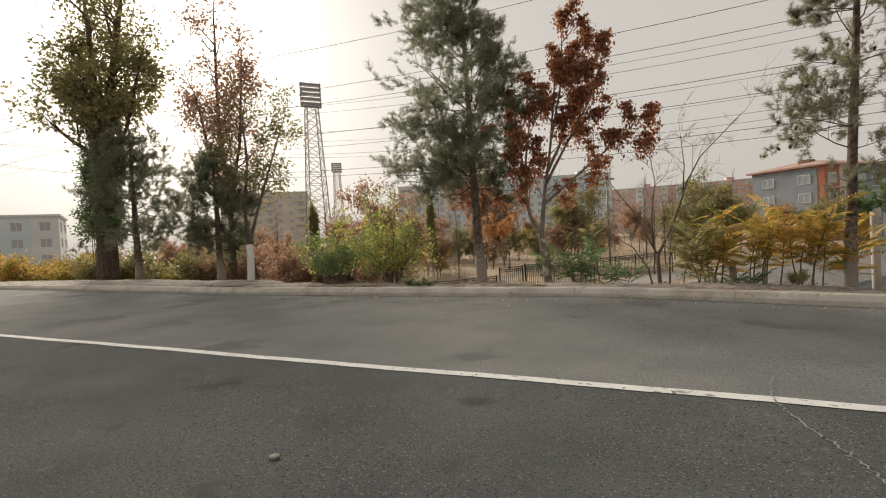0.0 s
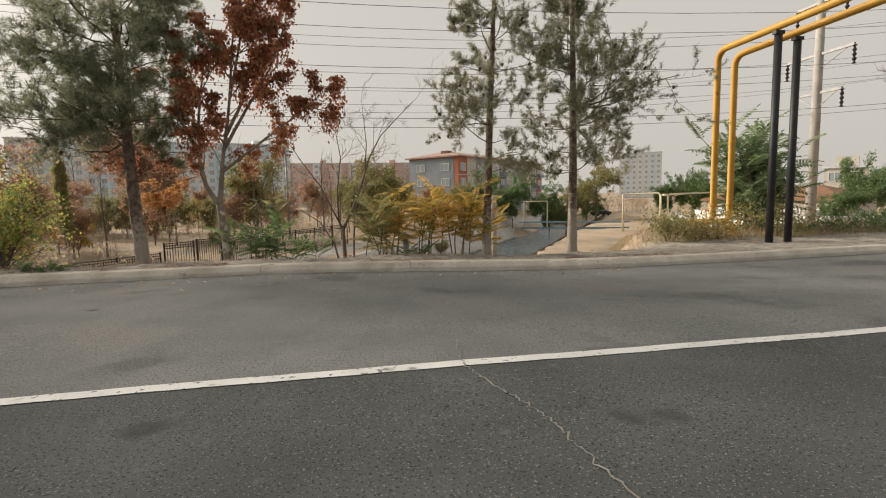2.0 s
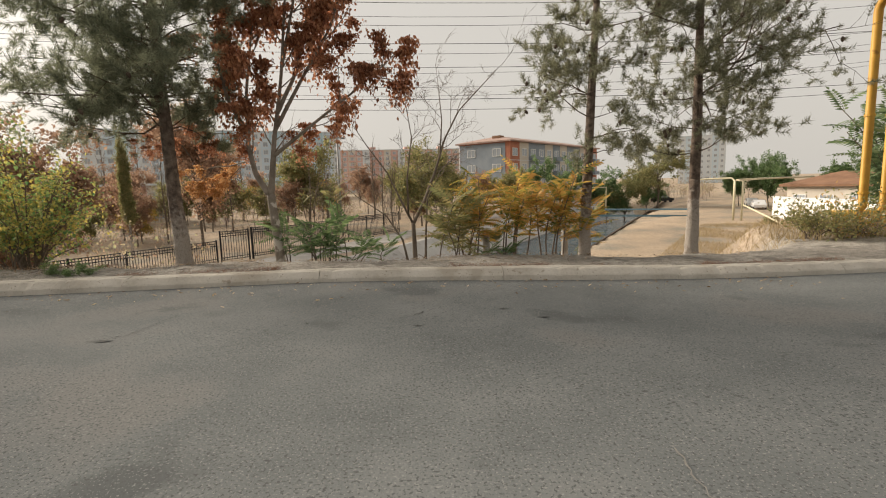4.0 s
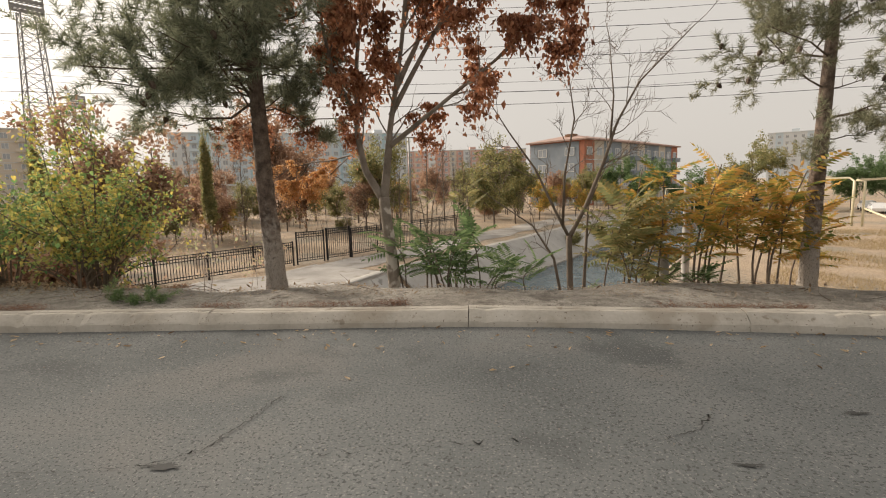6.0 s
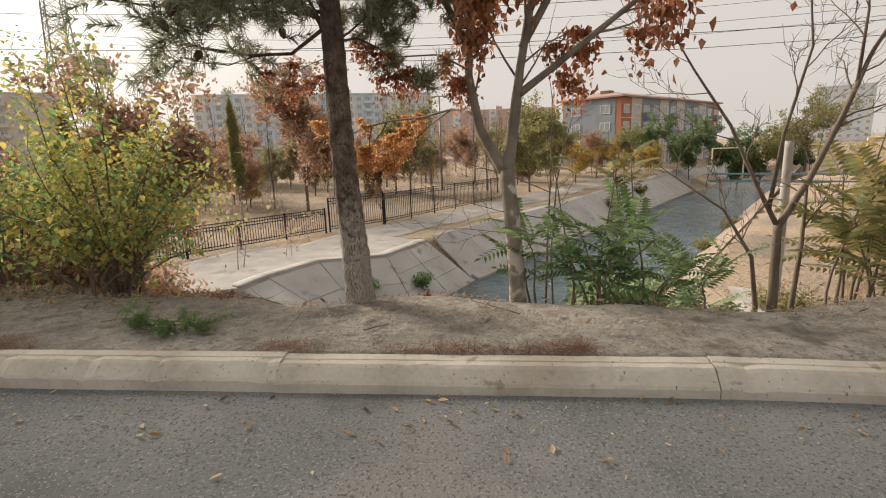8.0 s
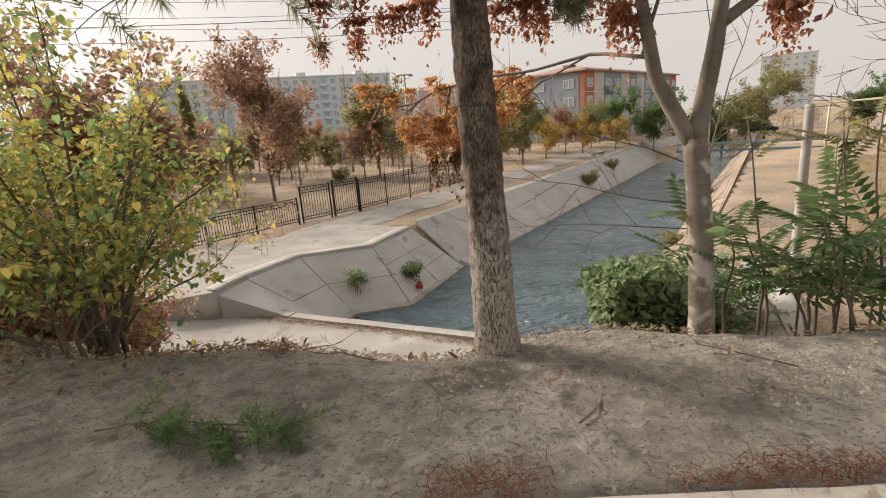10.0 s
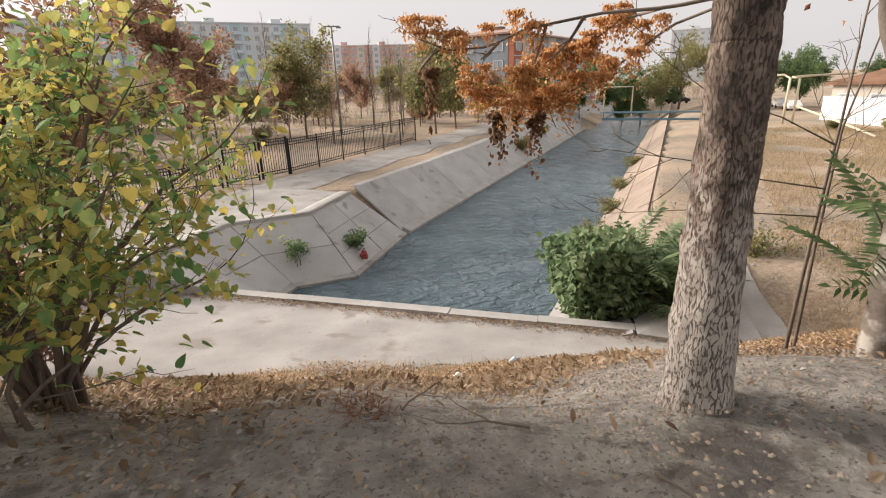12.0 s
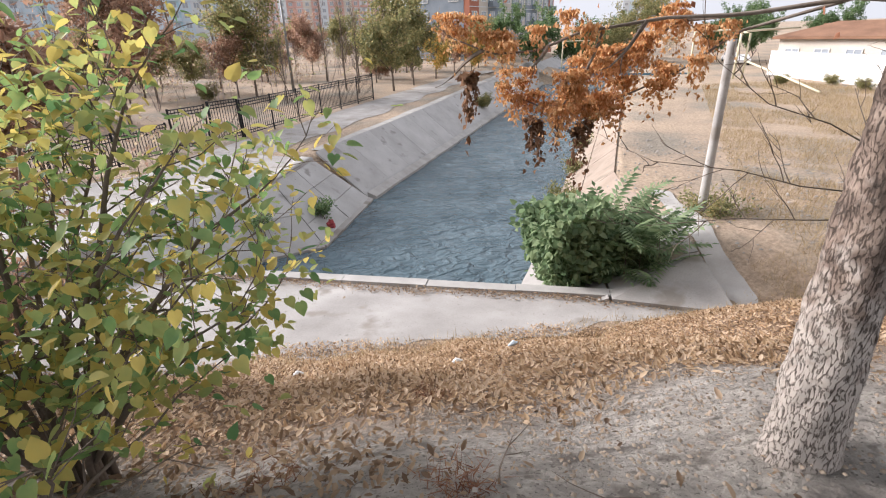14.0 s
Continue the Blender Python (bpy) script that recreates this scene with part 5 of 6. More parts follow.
# ---- fence and gate ----
def fence_run(name, label, a, b, h, posts, bars, group="", post_r=0.05):
    """Posts, two pairs of rails and upright bars between two points of the ground."""
    a, b = ground_point(*a), ground_point(*b)
    root = tagged(new(name), label, "fence" if name != "gate" else "gate", group)
    d = (b - a)
    L = Vector((d.x, d.y)).length
    for i in range(posts + 1):
        q = a.lerp(b, i / max(1, posts))
        part("post", Buf().box(q.x - post_r, q.y - post_r, q.z - 0.2, q.x + post_r, q.y + post_r, q.z + h + 0.08), BLACK, root)
    for z in (0.22, 0.4, h - 0.36, h - 0.18, h):
        part("rail", Buf().tube([a + Vector((0, 0, z)), b + Vector((0, 0, z))], 0.032, 5), BLACK, root)
    me = Buf().tube([(0, 0, 0.2), (0, 0, h - 0.02)], 0.022, 4).mesh("bar", BLACK)
    for i in range(1, bars):
        ob = new("bar", me)
        ob.parent = root
        ob.location = a.lerp(b, i / bars)
    return root


fence_run("fence", "black iron railing along the canal path", (-11.75, 44.0), (-1.85, 59.2), 2.35, 6, 84)
fence_run("gate", "black iron gate in the railing", (-13.3, 42.35), (-11.85, 43.85), 2.5, 1, 11, "", 0.07)
fence_run("gate", "narrow black iron gate leaf standing ajar", (-15.0, 40.3), (-13.45, 42.0), 2.4, 1, 11)
fence_run("fence", "black iron railing between gate and road bank", (-22.5, 29.5), (-15.2, 40.0), 1.75, 4, 72)
fence_run("fence", "black iron railing beyond the shrubs", (-34.0, 19.0), (-22.6, 29.3), 1.75, 5, 60)

# ---- the leaning concrete post and the pipe frames ----
ob = tagged(new("concrete_post"), "leaning grey concrete post on the canal bank", "post")
g = ground_point(6.1, 23.2)
part("shaft", bark_tube([g - Vector((0, 0, 0.3)), g + Vector((0.0, 0.05, 5.5))], [0.15, 0.13], 12, 3, 0.012), CONCRETE, ob, "", True)
ob = tagged(new("concrete_stub"), "short grey concrete stub on the verge", "post")
part("shaft", Buf().tube([(0.78, 11.55, -0.6), (0.77, 11.55, 0.42)], [0.075, 0.07], 10), CONCRETE, ob, "", True)


def pipe_frame(pts, r, label):
    ob = tagged(new("gas_main"), label, "pipe", "gas mains")
    part("pipe", Buf().tube(pts, r, 8), CREAM, ob, "", True)


pipe_frame([(34.5, 61.1, -4.4), (34.5, 61.1, 0.9), (39.2, 60.5, 1.0), (38.4, 58.7, 0.65), (38.4, 58.7, -4.4)], 0.13, "pale yellow pipe arch over the dirt track")
pipe_frame([(39.1, 58.2, -4.4), (39.1, 58.2, 0.6), (38.6, 58.6, 0.75), (46.0, 64.0, 0.8), (60.0, 72.0, 0.8)], 0.12, "pale yellow overhead pipe along the street")
pipe_frame([(25.8, 76.0, -4.2), (25.8, 76.0, 0.1), (29.2, 74.7, 0.1), (29.2, 74.7, -4.2)], 0.1, "thin pipe arch beside the canal")
pipe_frame([(39.2, 58.2, -2.2), (36.5, 50.0, -3.2), (34.5, 44.5, -3.9)], 0.1, "pale pipe sloping down to the ground")
# a foot bridge over the canal
bridge = tagged(new("foot_bridge"), "blue steel foot bridge over the canal", "bridge")
BLUE = material("blue_paint", [(0.09, 0.17, 0.22), (0.14, 0.23, 0.28)], 2, 0.6, 0.1, 20)
a, b = Vector((24.5, 73.5, -3.95)), Vector((38.0, 65.5, -3.95))
part("deck", Buf().tube([a, b], 0.2, 4), BLUE, bridge)
for off in (-0.6, 0.6):
    part("rail", Buf().tube([a + Vector((off, off, 0.9)), b + Vector((off, off, 0.9))], 0.07, 5), BLUE, bridge)

# ---- buildings ----
# distance haze and sky reflection are put into the panes' pale colour
GLASS = material("hazed_window", [(0.27, 0.3, 0.33), (0.38, 0.41, 0.44)], 0.3, 0.15, 0.0, 3, spec=0.5, island=0.3)
FRAME = material("window_frame", [(0.6, 0.6, 0.58), (0.72, 0.72, 0.7)], 1, 0.6, 0.0, 5)
# PALE_BLUE and TEAL are paled too, with the haze in their colour
PALE_BLUE = material("pale_blue_panel", [(0.5, 0.6, 0.67), (0.57, 0.66, 0.73)], 0.2, 0.9, 0.1, 4)
PALE_GREY = material("pale_grey_panel", [(0.55, 0.585, 0.61), (0.65, 0.685, 0.71)], 0.2, 0.9, 0.1, 4)
PINK = material("pink_panel", [(0.52, 0.33, 0.28), (0.6, 0.4, 0.35)], 0.2, 0.9, 0.1, 4)
BEIGE = material("beige_panel", [(0.5, 0.45, 0.38), (0.6, 0.55, 0.48)], 0.2, 0.9, 0.1, 4)
RED_BRICK = material("red_panel", [(0.36, 0.14, 0.09), (0.46, 0.2, 0.13)], 0.5, 0.9, 0.2, 6)
SLATE_BLUE = material("slate_blue_panel", [(0.2, 0.235, 0.27), (0.29, 0.325, 0.36)], 0.4, 0.9, 0.2, 6)
ROOF = material("weathered_roof", [(0.31, 0.21, 0.175), (0.43, 0.3, 0.255)], 0.6, 0.8, 0.2, 6)
RUSTY = material("rusty_roof", [(0.16, 0.085, 0.05), (0.27, 0.15, 0.09)], 0.6, 0.8, 0.2, 6)
TEAL = material("teal_panel", [(0.36, 0.53, 0.6), (0.44, 0.6, 0.67)], 0.3, 0.8, 0.1, 4)


def building(label, a, b, depth, z0, storeys, bays, wall_mats, storey=2.9, stripe=None, balconies=(), roof="flat", name="apartment_building", win=(1.5, 1.45)):
    """A block whose front runs from a to b, seen from the side where the front lies on the right of a to b."""
    root = tagged(new(name), label, "building")
    a, b = Vector(a), Vector(b)
    d = b - a
    L = d.length
    ang = math.atan2(d.y, d.x)
    m = Matrix.Translation((a.x, a.y, z0)) @ Matrix.Rotation(ang, 4, "Z")
    root.matrix_world = m
    H = storeys * storey + 0.6
    # the wall is built of bays, so that neighbouring bays may differ in colour
    w = L / bays
    start = 0
    for i in range(1, bays + 1):
        if i == bays or wall_mats[i % len(wall_mats)] is not wall_mats[start % len(wall_mats)]:
            part("wall", Buf().box(start * w, 0, 0, i * w - 0.01, depth, H), wall_mats[start % len(wall_mats)], root)
            start = i
    for s in range(1, storeys):
        part("ledge", Buf().box(0, -0.08, s * storey - 0.06, L, -0.004, s * storey + 0.06), PALE_GREY, root)
    ww, wh = min(win[0], w * 0.6), win[1]
    fr = Buf()
    fr.box(-ww / 2 - 0.1, -0.1, -0.1, -ww / 2, 0, wh + 0.1)
    fr.box(ww / 2, -0.1, -0.1, ww / 2 + 0.1, 0, wh + 0.1)
    fr.box(-ww / 2, -0.1, -0.1, ww / 2, 0, 0)
    fr.box(-ww / 2, -0.1, wh, ww / 2, 0, wh + 0.1)
    fr.box(-0.04, -0.09, 0, 0.04, 0, wh)
    me_f = fr.mesh("window", FRAME)
    me_p = Buf().box(-ww / 2, -0.05, 0, ww / 2, -0.004, wh).mesh("pane", GLASS)
    bal = Buf().box(-w * 0.42, -1.0, -0.9, w * 0.42, -0.004, 0.1).mesh("balcony", stripe or wall_mats[0])
    for s in range(storeys):
        for i in range(bays):
            o = new("window", me_f)
            o.parent = root
            o.location = ((i + 0.5) * w, 0, s * storey + 1.0)
            q = new("pane", me_p)
            q.parent = o
            if i % max(1, len(balconies)) < len(balconies) and balconies and balconies[i % len(balconies)] and s:
                c = new("balcony", bal)
                c.parent = root
                c.location = ((i + 0.5) * w, 0, s * storey + 0.95)
    # end wall windows
    for s in range(storeys):
        for j in range(max(1, int(depth / 5))):
            o = new("window", me_f)
            o.parent = root
            o.location = (L, (j + 0.5) * depth / max(1, int(depth / 5)), s * storey + 1.0)
            o.rotation_euler = (0, 0, math.pi / 2)
            q = new("pane", me_p)
            q.parent = o
            o = new("window", me_f)
            o.parent = root
            o.location = (-0.07, (j + 0.5) * depth / max(1, int(depth / 5)), s * storey + 1.0)
            o.rotation_euler = (0, 0, -math.pi / 2)
            q = new("pane", me_p)
            q.parent = o
    if roof == "flat":
        part("roof", Buf().box(-0.3, -0.3, H, L + 0.3, depth + 0.3, H + 0.35), PALE_GREY, root)
        for k in range(max(1, int(L / 18))):
            x = (k + 0.5) * L / max(1, int(L / 18))
            part("roof_hut", Buf().box(x - 1.6, depth * 0.3, H + 0.35, x + 1.6, depth * 0.7, H + 2.0), wall_mats[0], root)
    else:
        r = Buf()
        o = 0.7
        P = [(-o, -o, H), (L + o, -o, H), (L + o, depth + o, H), (-o, depth + o, H), (depth * 0.45, depth / 2, H + 1.9), (L - depth * 0.45, depth / 2, H + 1.9), (-o, -o, H + 0.3), (L + o, -o, H + 0.3), (L + o, depth + o, H + 0.3), (-o, depth + o, H + 0.3)]
        r.v = [Vector(q) for q in P]
        r.f = [(0, 3, 2, 1), (0, 1, 7, 6), (1, 2, 8, 7), (2, 3, 9, 8), (3, 0, 6, 9), (6, 7, 5, 4), (7, 8, 5), (8, 9, 4, 5), (9, 6, 4)]
        part("roof", r, RUSTY if name == "street_house" else ROOF, root)
        part("dormer", Buf().box(2.6, 4.2, H + 0.6, 4.4, 6.2, H + 1.7), RUSTY, root)
    return root


building("four-storey house with slate-blue and red panels and a low roof", (21.5, 107.5), (54.5, 143.0), 13.5, -4.0, 4, 12, [RED_BRICK, BEIGE, SLATE_BLUE, SLATE_BLUE, BEIGE, SLATE_BLUE, BEIGE, SLATE_BLUE, SLATE_BLUE, BEIGE, SLATE_BLUE, RED_BRICK], 3.35, SLATE_BLUE, (0, 0, 1), "hip", "panel_house", (2.0, 1.5))
part("end_cladding", Buf().box(-0.06, 1.2, 0, -0.004, 13.4, 13.8), SLATE_BLUE, bpy.data.objects["panel_house"])
building("long nine-storey pale blue and white apartment block", (-104.0, 168.0), (-26.0, 195.5), 14, -4.0, 9, 26, [PALE_GREY, PALE_GREY, PALE_BLUE, TEAL, PALE_BLUE], 2.8, PALE_BLUE, (0, 0, 1, 0))
building("nine-storey pink and grey apartment block", (-46.0, 264.0), (28.0, 272.0), 14, -3.0, 8, 20, [PINK, PALE_GREY, PINK, PINK, BEIGE], 2.8, PINK, (0, 1, 0))
building("beige apartment block with a red end wall", (-152.0, 122.5), (-128.0, 141.0), 14, -3.0, 8, 8, [BEIGE], 2.9, BEIGE, (0, 1, 0))
building("white multi-storey tower block far behind the trees", (147.0, 262.0), (165.5, 250.0), 13, -4.0, 9, 7, [PALE_GREY, PALE_BLUE, PALE_GREY, PALE_GREY], 2.9, win=(1.2, 1.2))
building("low grey-blue public building beyond the trees", (-116.0, 20.0), (-100.5, 47.0), 14, -0.5, 3, 8, [PALE_BLUE, PALE_GREY], 2.9, name="public_building")
building("low kiosk with a flat roof and pink walls", (-48.5, 83.0), (-40.5, 87.2), 6, -4.0, 2, 3, [BEIGE, PINK, BEIGE], 2.9, name="kiosk")
building("long low house with a rusty roof behind a white wall", (51.0, 66.0), (56.0, 50.0), 9, -4.0, 1, 5, [BEIGE], 3.0, None, (), "hip", "street_house")
building("beige storehouse behind the white wall", (80.0, 74.3), (83.5, 69.8), 6, -4.0, 3, 2, [BEIGE], 2.6, name="storehouse")


def yard_wall(pts, h, label):
    for i in range(len(pts) - 1):
        a, b = ground_point(*pts[i]), ground_point(*pts[i + 1])
        root = tagged(new("yard_wall"), label, "wall", kind="structure")
        d = b - a
        m = Matrix.Translation(a) @ Matrix.Rotation(math.atan2(d.y, d.x), 4, "Z")
        L = Vector((d.x, d.y)).length - 0.02
        part("wall", Buf().box(0, 0, -0.4, L, 0.3, h, m), WHITE, root)
        part("coping", Buf().box(-0.05, -0.06, h, L + 0.05, 0.36, h + 0.12, m), PALE_GREY, root)


yard_wall([(45.3, 61.2), (44.6, 58.0), (43.5, 42.0), (46.6, 38.0)], 2.5, "white-plastered yard wall")
yard_wall([(47.8, 36.6), (60, 22), (90, 5)], 2.5, "white-plastered yard wall")
gate = tagged(new("yard_gate"), "blue sheet-metal gate in the white wall", "gate")
a = ground_point(46.65, 37.9)
part("leaf", Buf().box(0, 0, -0.2, 1.7, 0.08, 2.6, Matrix.Translation(a) @ Matrix.Rotation(math.atan2(-1.3, 1.15), 4, "Z")), BLUE, gate)

# ---- floodlight masts ----
def mast(x, y, z0, h, w0, w1, pw, ph, label):
    root = tagged(new("floodlight_mast"), label, "mast")
    m = Matrix.Translation((x, y, z0)) @ Matrix.Rotation(math.atan2(-x, y) + 0.25, 4, "Z")
    def c(k, t):
        w = (w0 + (w1 - w0) * t) / 2
        return m @ Vector(((-w, w, w, -w)[k % 4], (-w, -w, w, w)[k % 4], h * t))
    for k in range(4):
        part("leg", Buf().tube([c(k, 0), c(k, 1)], 0.13, 5), STEEL, root)
    n = 15
    for i in range(n):
        t0, t1 = 1 - (1 - i / n) ** 1.15, 1 - (1 - (i + 1) / n) ** 1.15
        b = Buf()
        for k in range(4):
            b.tube([c(k, t0), c(k + 1, t1)], 0.06, 4, False)
            b.tube([c(k + 1, t0), c(k, t1)], 0.06, 4, False)
            b.tube([c(k, t1), c(k + 1, t1)], 0.06, 4, False)
        tagged(part("bracing", b, STEEL, root), kind="stuff")
    head = part("head_frame", Buf().box(-pw / 2, -0.3, h, pw / 2, 0.3, h + 0.25, m), STEEL, root)
    rows, cols = 5, 7
    lamp = Buf().tube([(0, -0.5, 0), (0, -0.2, 0), (0, 0.1, 0)], [0.42, 0.38, 0.15], 8).mesh("lamp", STEEL)
    for r in range(rows):
        z = h + 0.5 + ph * r / rows
        part("rail", Buf().box(-pw / 2, 0.1, z - 0.06, pw / 2, 0.25, z + 0.06, m), STEEL, root)
        for q in range(cols):
            o = new("lamp", lamp)
            o.parent = root
            o.matrix_basis = m @ Matrix.Translation((-pw / 2 + pw * (q + 0.5) / cols, 0, z + 0.3))
    for x0 in (-pw / 2, pw / 2):
        part("upright", Buf().box(x0 - 0.1, -0.1, h, x0 + 0.1, 0.2, h + ph + 0.3, m), STEEL, root)
    return root


mast(-78.8, 90.6, -4, 37.5, 5.4, 2.6, 4.7, 5.6, "tall lattice floodlight mast of a stadium")
mast(-152.0, 190.0, -4, 39.0, 5.4, 2.6, 4.7, 4.6, "distant lattice floodlight mast of a stadium")
mast(-88.0, 235.0, -4, 40.0, 5.4, 2.6, 4.7, 4.6, "distant lattice floodlight mast of a stadium")

# ---- power line ----
pole = tagged(new("power_pole"), "tall concrete power pole with crossarms and insulators", "pole")
PX, PY = 32.7, 31.7
part("shaft", Buf().tube([(PX, PY, -4.5), (PX, PY, 17.5)], [0.35, 0.25], 12), CONCRETE, pole, "", True)
WIRES = []
for z, reach in ((14.2, 1.9), (10.6, 2.6), (7.9, 1.9)):
    part("crossarm", Buf().box(PX - 0.08, PY - reach, z, PX + 0.08, PY + reach, z + 0.18), STEEL, pole)
    part("brace", Buf().tube([(PX, PY - reach * 0.8, z), (PX, PY, z - 1.0), (PX, PY + reach * 0.8, z)], 0.04, 4), STEEL, pole)
    for s in (-1, 1):
        ib = Buf().tube([(PX, PY + s * reach, z - 0.15 * k) for k in range(9)], [0.05 if k % 2 else 0.14 for k in range(9)], 8)
        part("insulator", ib, BLACK, pole)
        WIRES.append((PY + s * reach, z - 1.2))
for y, tall in ((46, 22), (50, 24), (58, 20)):
    for x in (-204, 129):
        far = tagged(new("power_pole"), "distant power pole at the end of the line", "pole", "distant power poles")
        part("shaft", Buf().tube([(x, y, -4.5), (x, y, tall + 16)], 0.25, 8), CONCRETE, far)
WIRES += [(46, 13.2), (46, 15.5), (50, 17.5), (50, 11.2), (58, 11.8), (58, 14.2), (33, 17.5)]
for y, z in WIRES:
    wb = Buf().tube([(x, y, z + 0.0011 * min(abs(x - 5), 100) ** 2 - 0.0011 * (PX - 5) ** 2) for x in np.linspace(-205, 130, 50)], 0.014 + 0.0001 * y, 4)
    tagged(part("power_line", wb, WIRE), "dark overhead power line", "cable", "power lines")
lamp = tagged(new("street_lamp"), "grey lamp post among the park trees", "lamp")
g = ground_point(-9.9, 70.0)
part("pole", Buf().tube([g, g + Vector((0, 0, 11.8))], [0.16, 0.1], 8), STEEL, lamp, "", True)
part("arm", Buf().box(g.x - 0.9, g.y - 0.06, g.z + 11.7, g.x + 0.9, g.y + 0.06, g.z + 11.82), STEEL, lamp)
for s in (-0.8, 0.8):
    part("head", Buf().box(g.x + s - 0.25, g.y - 0.3, g.z + 11.55, g.x + s + 0.25, g.y + 0.1, g.z + 11.7), STEEL, lamp)

# ---- parked cars ----
CAR_WHITE = material("white_car_paint", [(0.72, 0.72, 0.72), (0.78, 0.78, 0.78)], 1, 0.25, 0.0, 5, spec=0.5)
RUBBER = material("tyre_rubber", [(0.02, 0.02, 0.02), (0.035, 0.035, 0.035)], 5, 0.9, 0.1, 30)


def car(x, y, rz, paint, label):
    root = tagged(new("car"), label, "car", "parked cars")
    root.matrix_world = pose(*ground_point(x, y), 0, 0, rz)
    prof = [(-2.1, 0.35), (-2.1, 0.75), (-1.95, 0.9), (-1.5, 0.95), (-0.95, 1.42), (0.55, 1.42), (1.15, 0.95), (1.95, 0.85), (2.1, 0.7), (2.1, 0.35)]
    b = Buf()
    for s, k in ((-0.82, 0.9), (-0.78, 1), (0.78, 1), (0.82, 0.9)):
        for px, pz in prof:
            b.v.append(Vector((px, s if pz < 1.2 else s * 0.82, 0.35 + (pz - 0.35) * (0.98 if k < 1 else 1))))
    n = len(prof)
    for i in range(3):
        for k in range(n):
            p0, p1 = i * n + k, i * n + (k + 1) % n
            b.f.append((p0, p1, p1 + n, p0 + n))
    b.f += [tuple(reversed(range(n))), tuple(3 * n + k for k in range(n))]
    part("body", b, paint, root)
    for s in (-1, 1):
        part("window", Buf().box(-1.05, 0.78 * s - 0.05 * s, 0.98, 0.7, 0.8 * s, 1.34), GLASS, root)
        for wx in (-1.3, 1.3):
            part("wheel", Buf().tube([(wx, 0.68 * s, 0.31), (wx, 0.86 * s, 0.31)], 0.31, 14), RUBBER, root)
    part("windscreen", Buf().box(0.62, -0.62, 0.98, 1.12, 0.62, 1.0, pose(0.05, 0, 0.0, 0, 0, 0)), GLASS, root)
    return root


car(53.0, 74.0, 60, CAR_WHITE, "white saloon car parked on the street")
car(55.5, 79.0, 60, CAR_WHITE, "white saloon car parked behind another")
car(50.0, 97.0, 10, BLACK, "black car parked across the street's end")


# ---- the park's trees and thickets ----
def park_tree(seed, h, w, mat, leaf, label, thin=False, per=4, trunk=0.1):
    rng = np.random.default_rng(seed)
    L = [([(0, 0, 0), (0.05 * h * rng.uniform(-1, 1), 0, 0.3 * h), (0.05 * h * rng.uniform(-1, 1), 0.03 * h, 0.9 * h)], trunk, 0.03, w * 0.55)]
    for k in range(6):
        a = k * 1.05 + rng.uniform(-0.3, 0.3)
        z = h * (0.22 + 0.09 * k)
        L.append(([(0, 0, z), (w * 0.35 * math.cos(a), w * 0.35 * math.sin(a), z + 0.16 * h), (w * 0.62 * math.cos(a), w * 0.62 * math.sin(a), z + 0.3 * h)], 0.045, 0.02, w * 0.45))
    return leafy("park_tree", (0, 0, 0), L, seed, mat, leaf, per, 2, 3, TWIG, label, None, 0.22, 0.2, clump=(0.55, -0.25))


def place_all(first, spots):
    """The first stays at the first spot; copies stand at the others."""
    rng = np.random.default_rng(len(spots))
    for i, (x, y, k) in enumerate(spots):
        m = Matrix.Translation(ground_point(x, y) - Vector((0, 0, 0.1))) @ Matrix.Rotation(rng.uniform(0, 6.28), 4, "Z")
        if i == 0:
            first.matrix_basis = m
            first.scale = (k, k, k)
        else:
            o = copy_thing(first, m)
            o.scale = (k, k, k)


t_brown = park_tree(91, 7.5, 3.0, PINKISH, 0.26, "park tree with russet autumn leaves", per=5)
place_all(t_brown, [(-21.5, 53.0, 1.6), (-33, 60, 1.0), (-42, 58, 0.9), (-52, 66, 1.1), (-66, 60, 1.1), (-38, 92, 1.2), (-8, 92, 1.0), (12, 82, 0.8), (-60, 40, 0.8), (-48, 36, 0.75), (-36, 34, 0.65), (-44, 44, 0.8), (-30, 40, 0.7), (-72, 48, 0.9)])
t_green = park_tree(92, 7.0, 3.0, OLIVE, 0.26, "park tree with olive-green leaves", per=5)
place_all(t_green, [(-13.5, 66.5, 1.35), (1.0, 65.5, 1.3), (4, 70, 1.1), (-26, 72, 1.1), (-3, 100, 1.1), (-56, 92, 1.2), (18, 90, 0.9), (-40, 48, 0.6), (-80, 66, 1.0), (22, 99, 0.9), (14, 96, 0.8)])
t_dark = park_tree(93, 8.5, 4.2, GREEN, 0.3, "dense dark green tree by the canal", per=8)
place_all(t_dark, [(29, 92, 1.0), (35, 89, 1.0), (24, 96, 0.9), (54, 80, 0.75), (57, 77, 0.8), (52.5, 46.5, 0.6), (55, 43.5, 0.7), (57.5, 40.5, 0.6), (46, 96, 0.9), (63, 84, 0.8), (66, 72, 0.8), (72, 60, 0.9)])
t_round = park_tree(94, 9.0, 5.0, OLIVE, 0.3, "broad brownish-green tree by the canal", per=7, trunk=0.2)
place_all(t_round, [(43, 85.5, 1.0), (39, 90, 0.9)])
t_gold = park_tree(95, 5.0, 2.6, GOLD, 0.24, "small golden-leaved tree by the canal", per=4)
place_all(t_gold, [(8, 76, 1.0), (14, 80, 0.9), (-17, 88, 1.2), (-29, 56, 0.7), (20, 84, 0.8)])
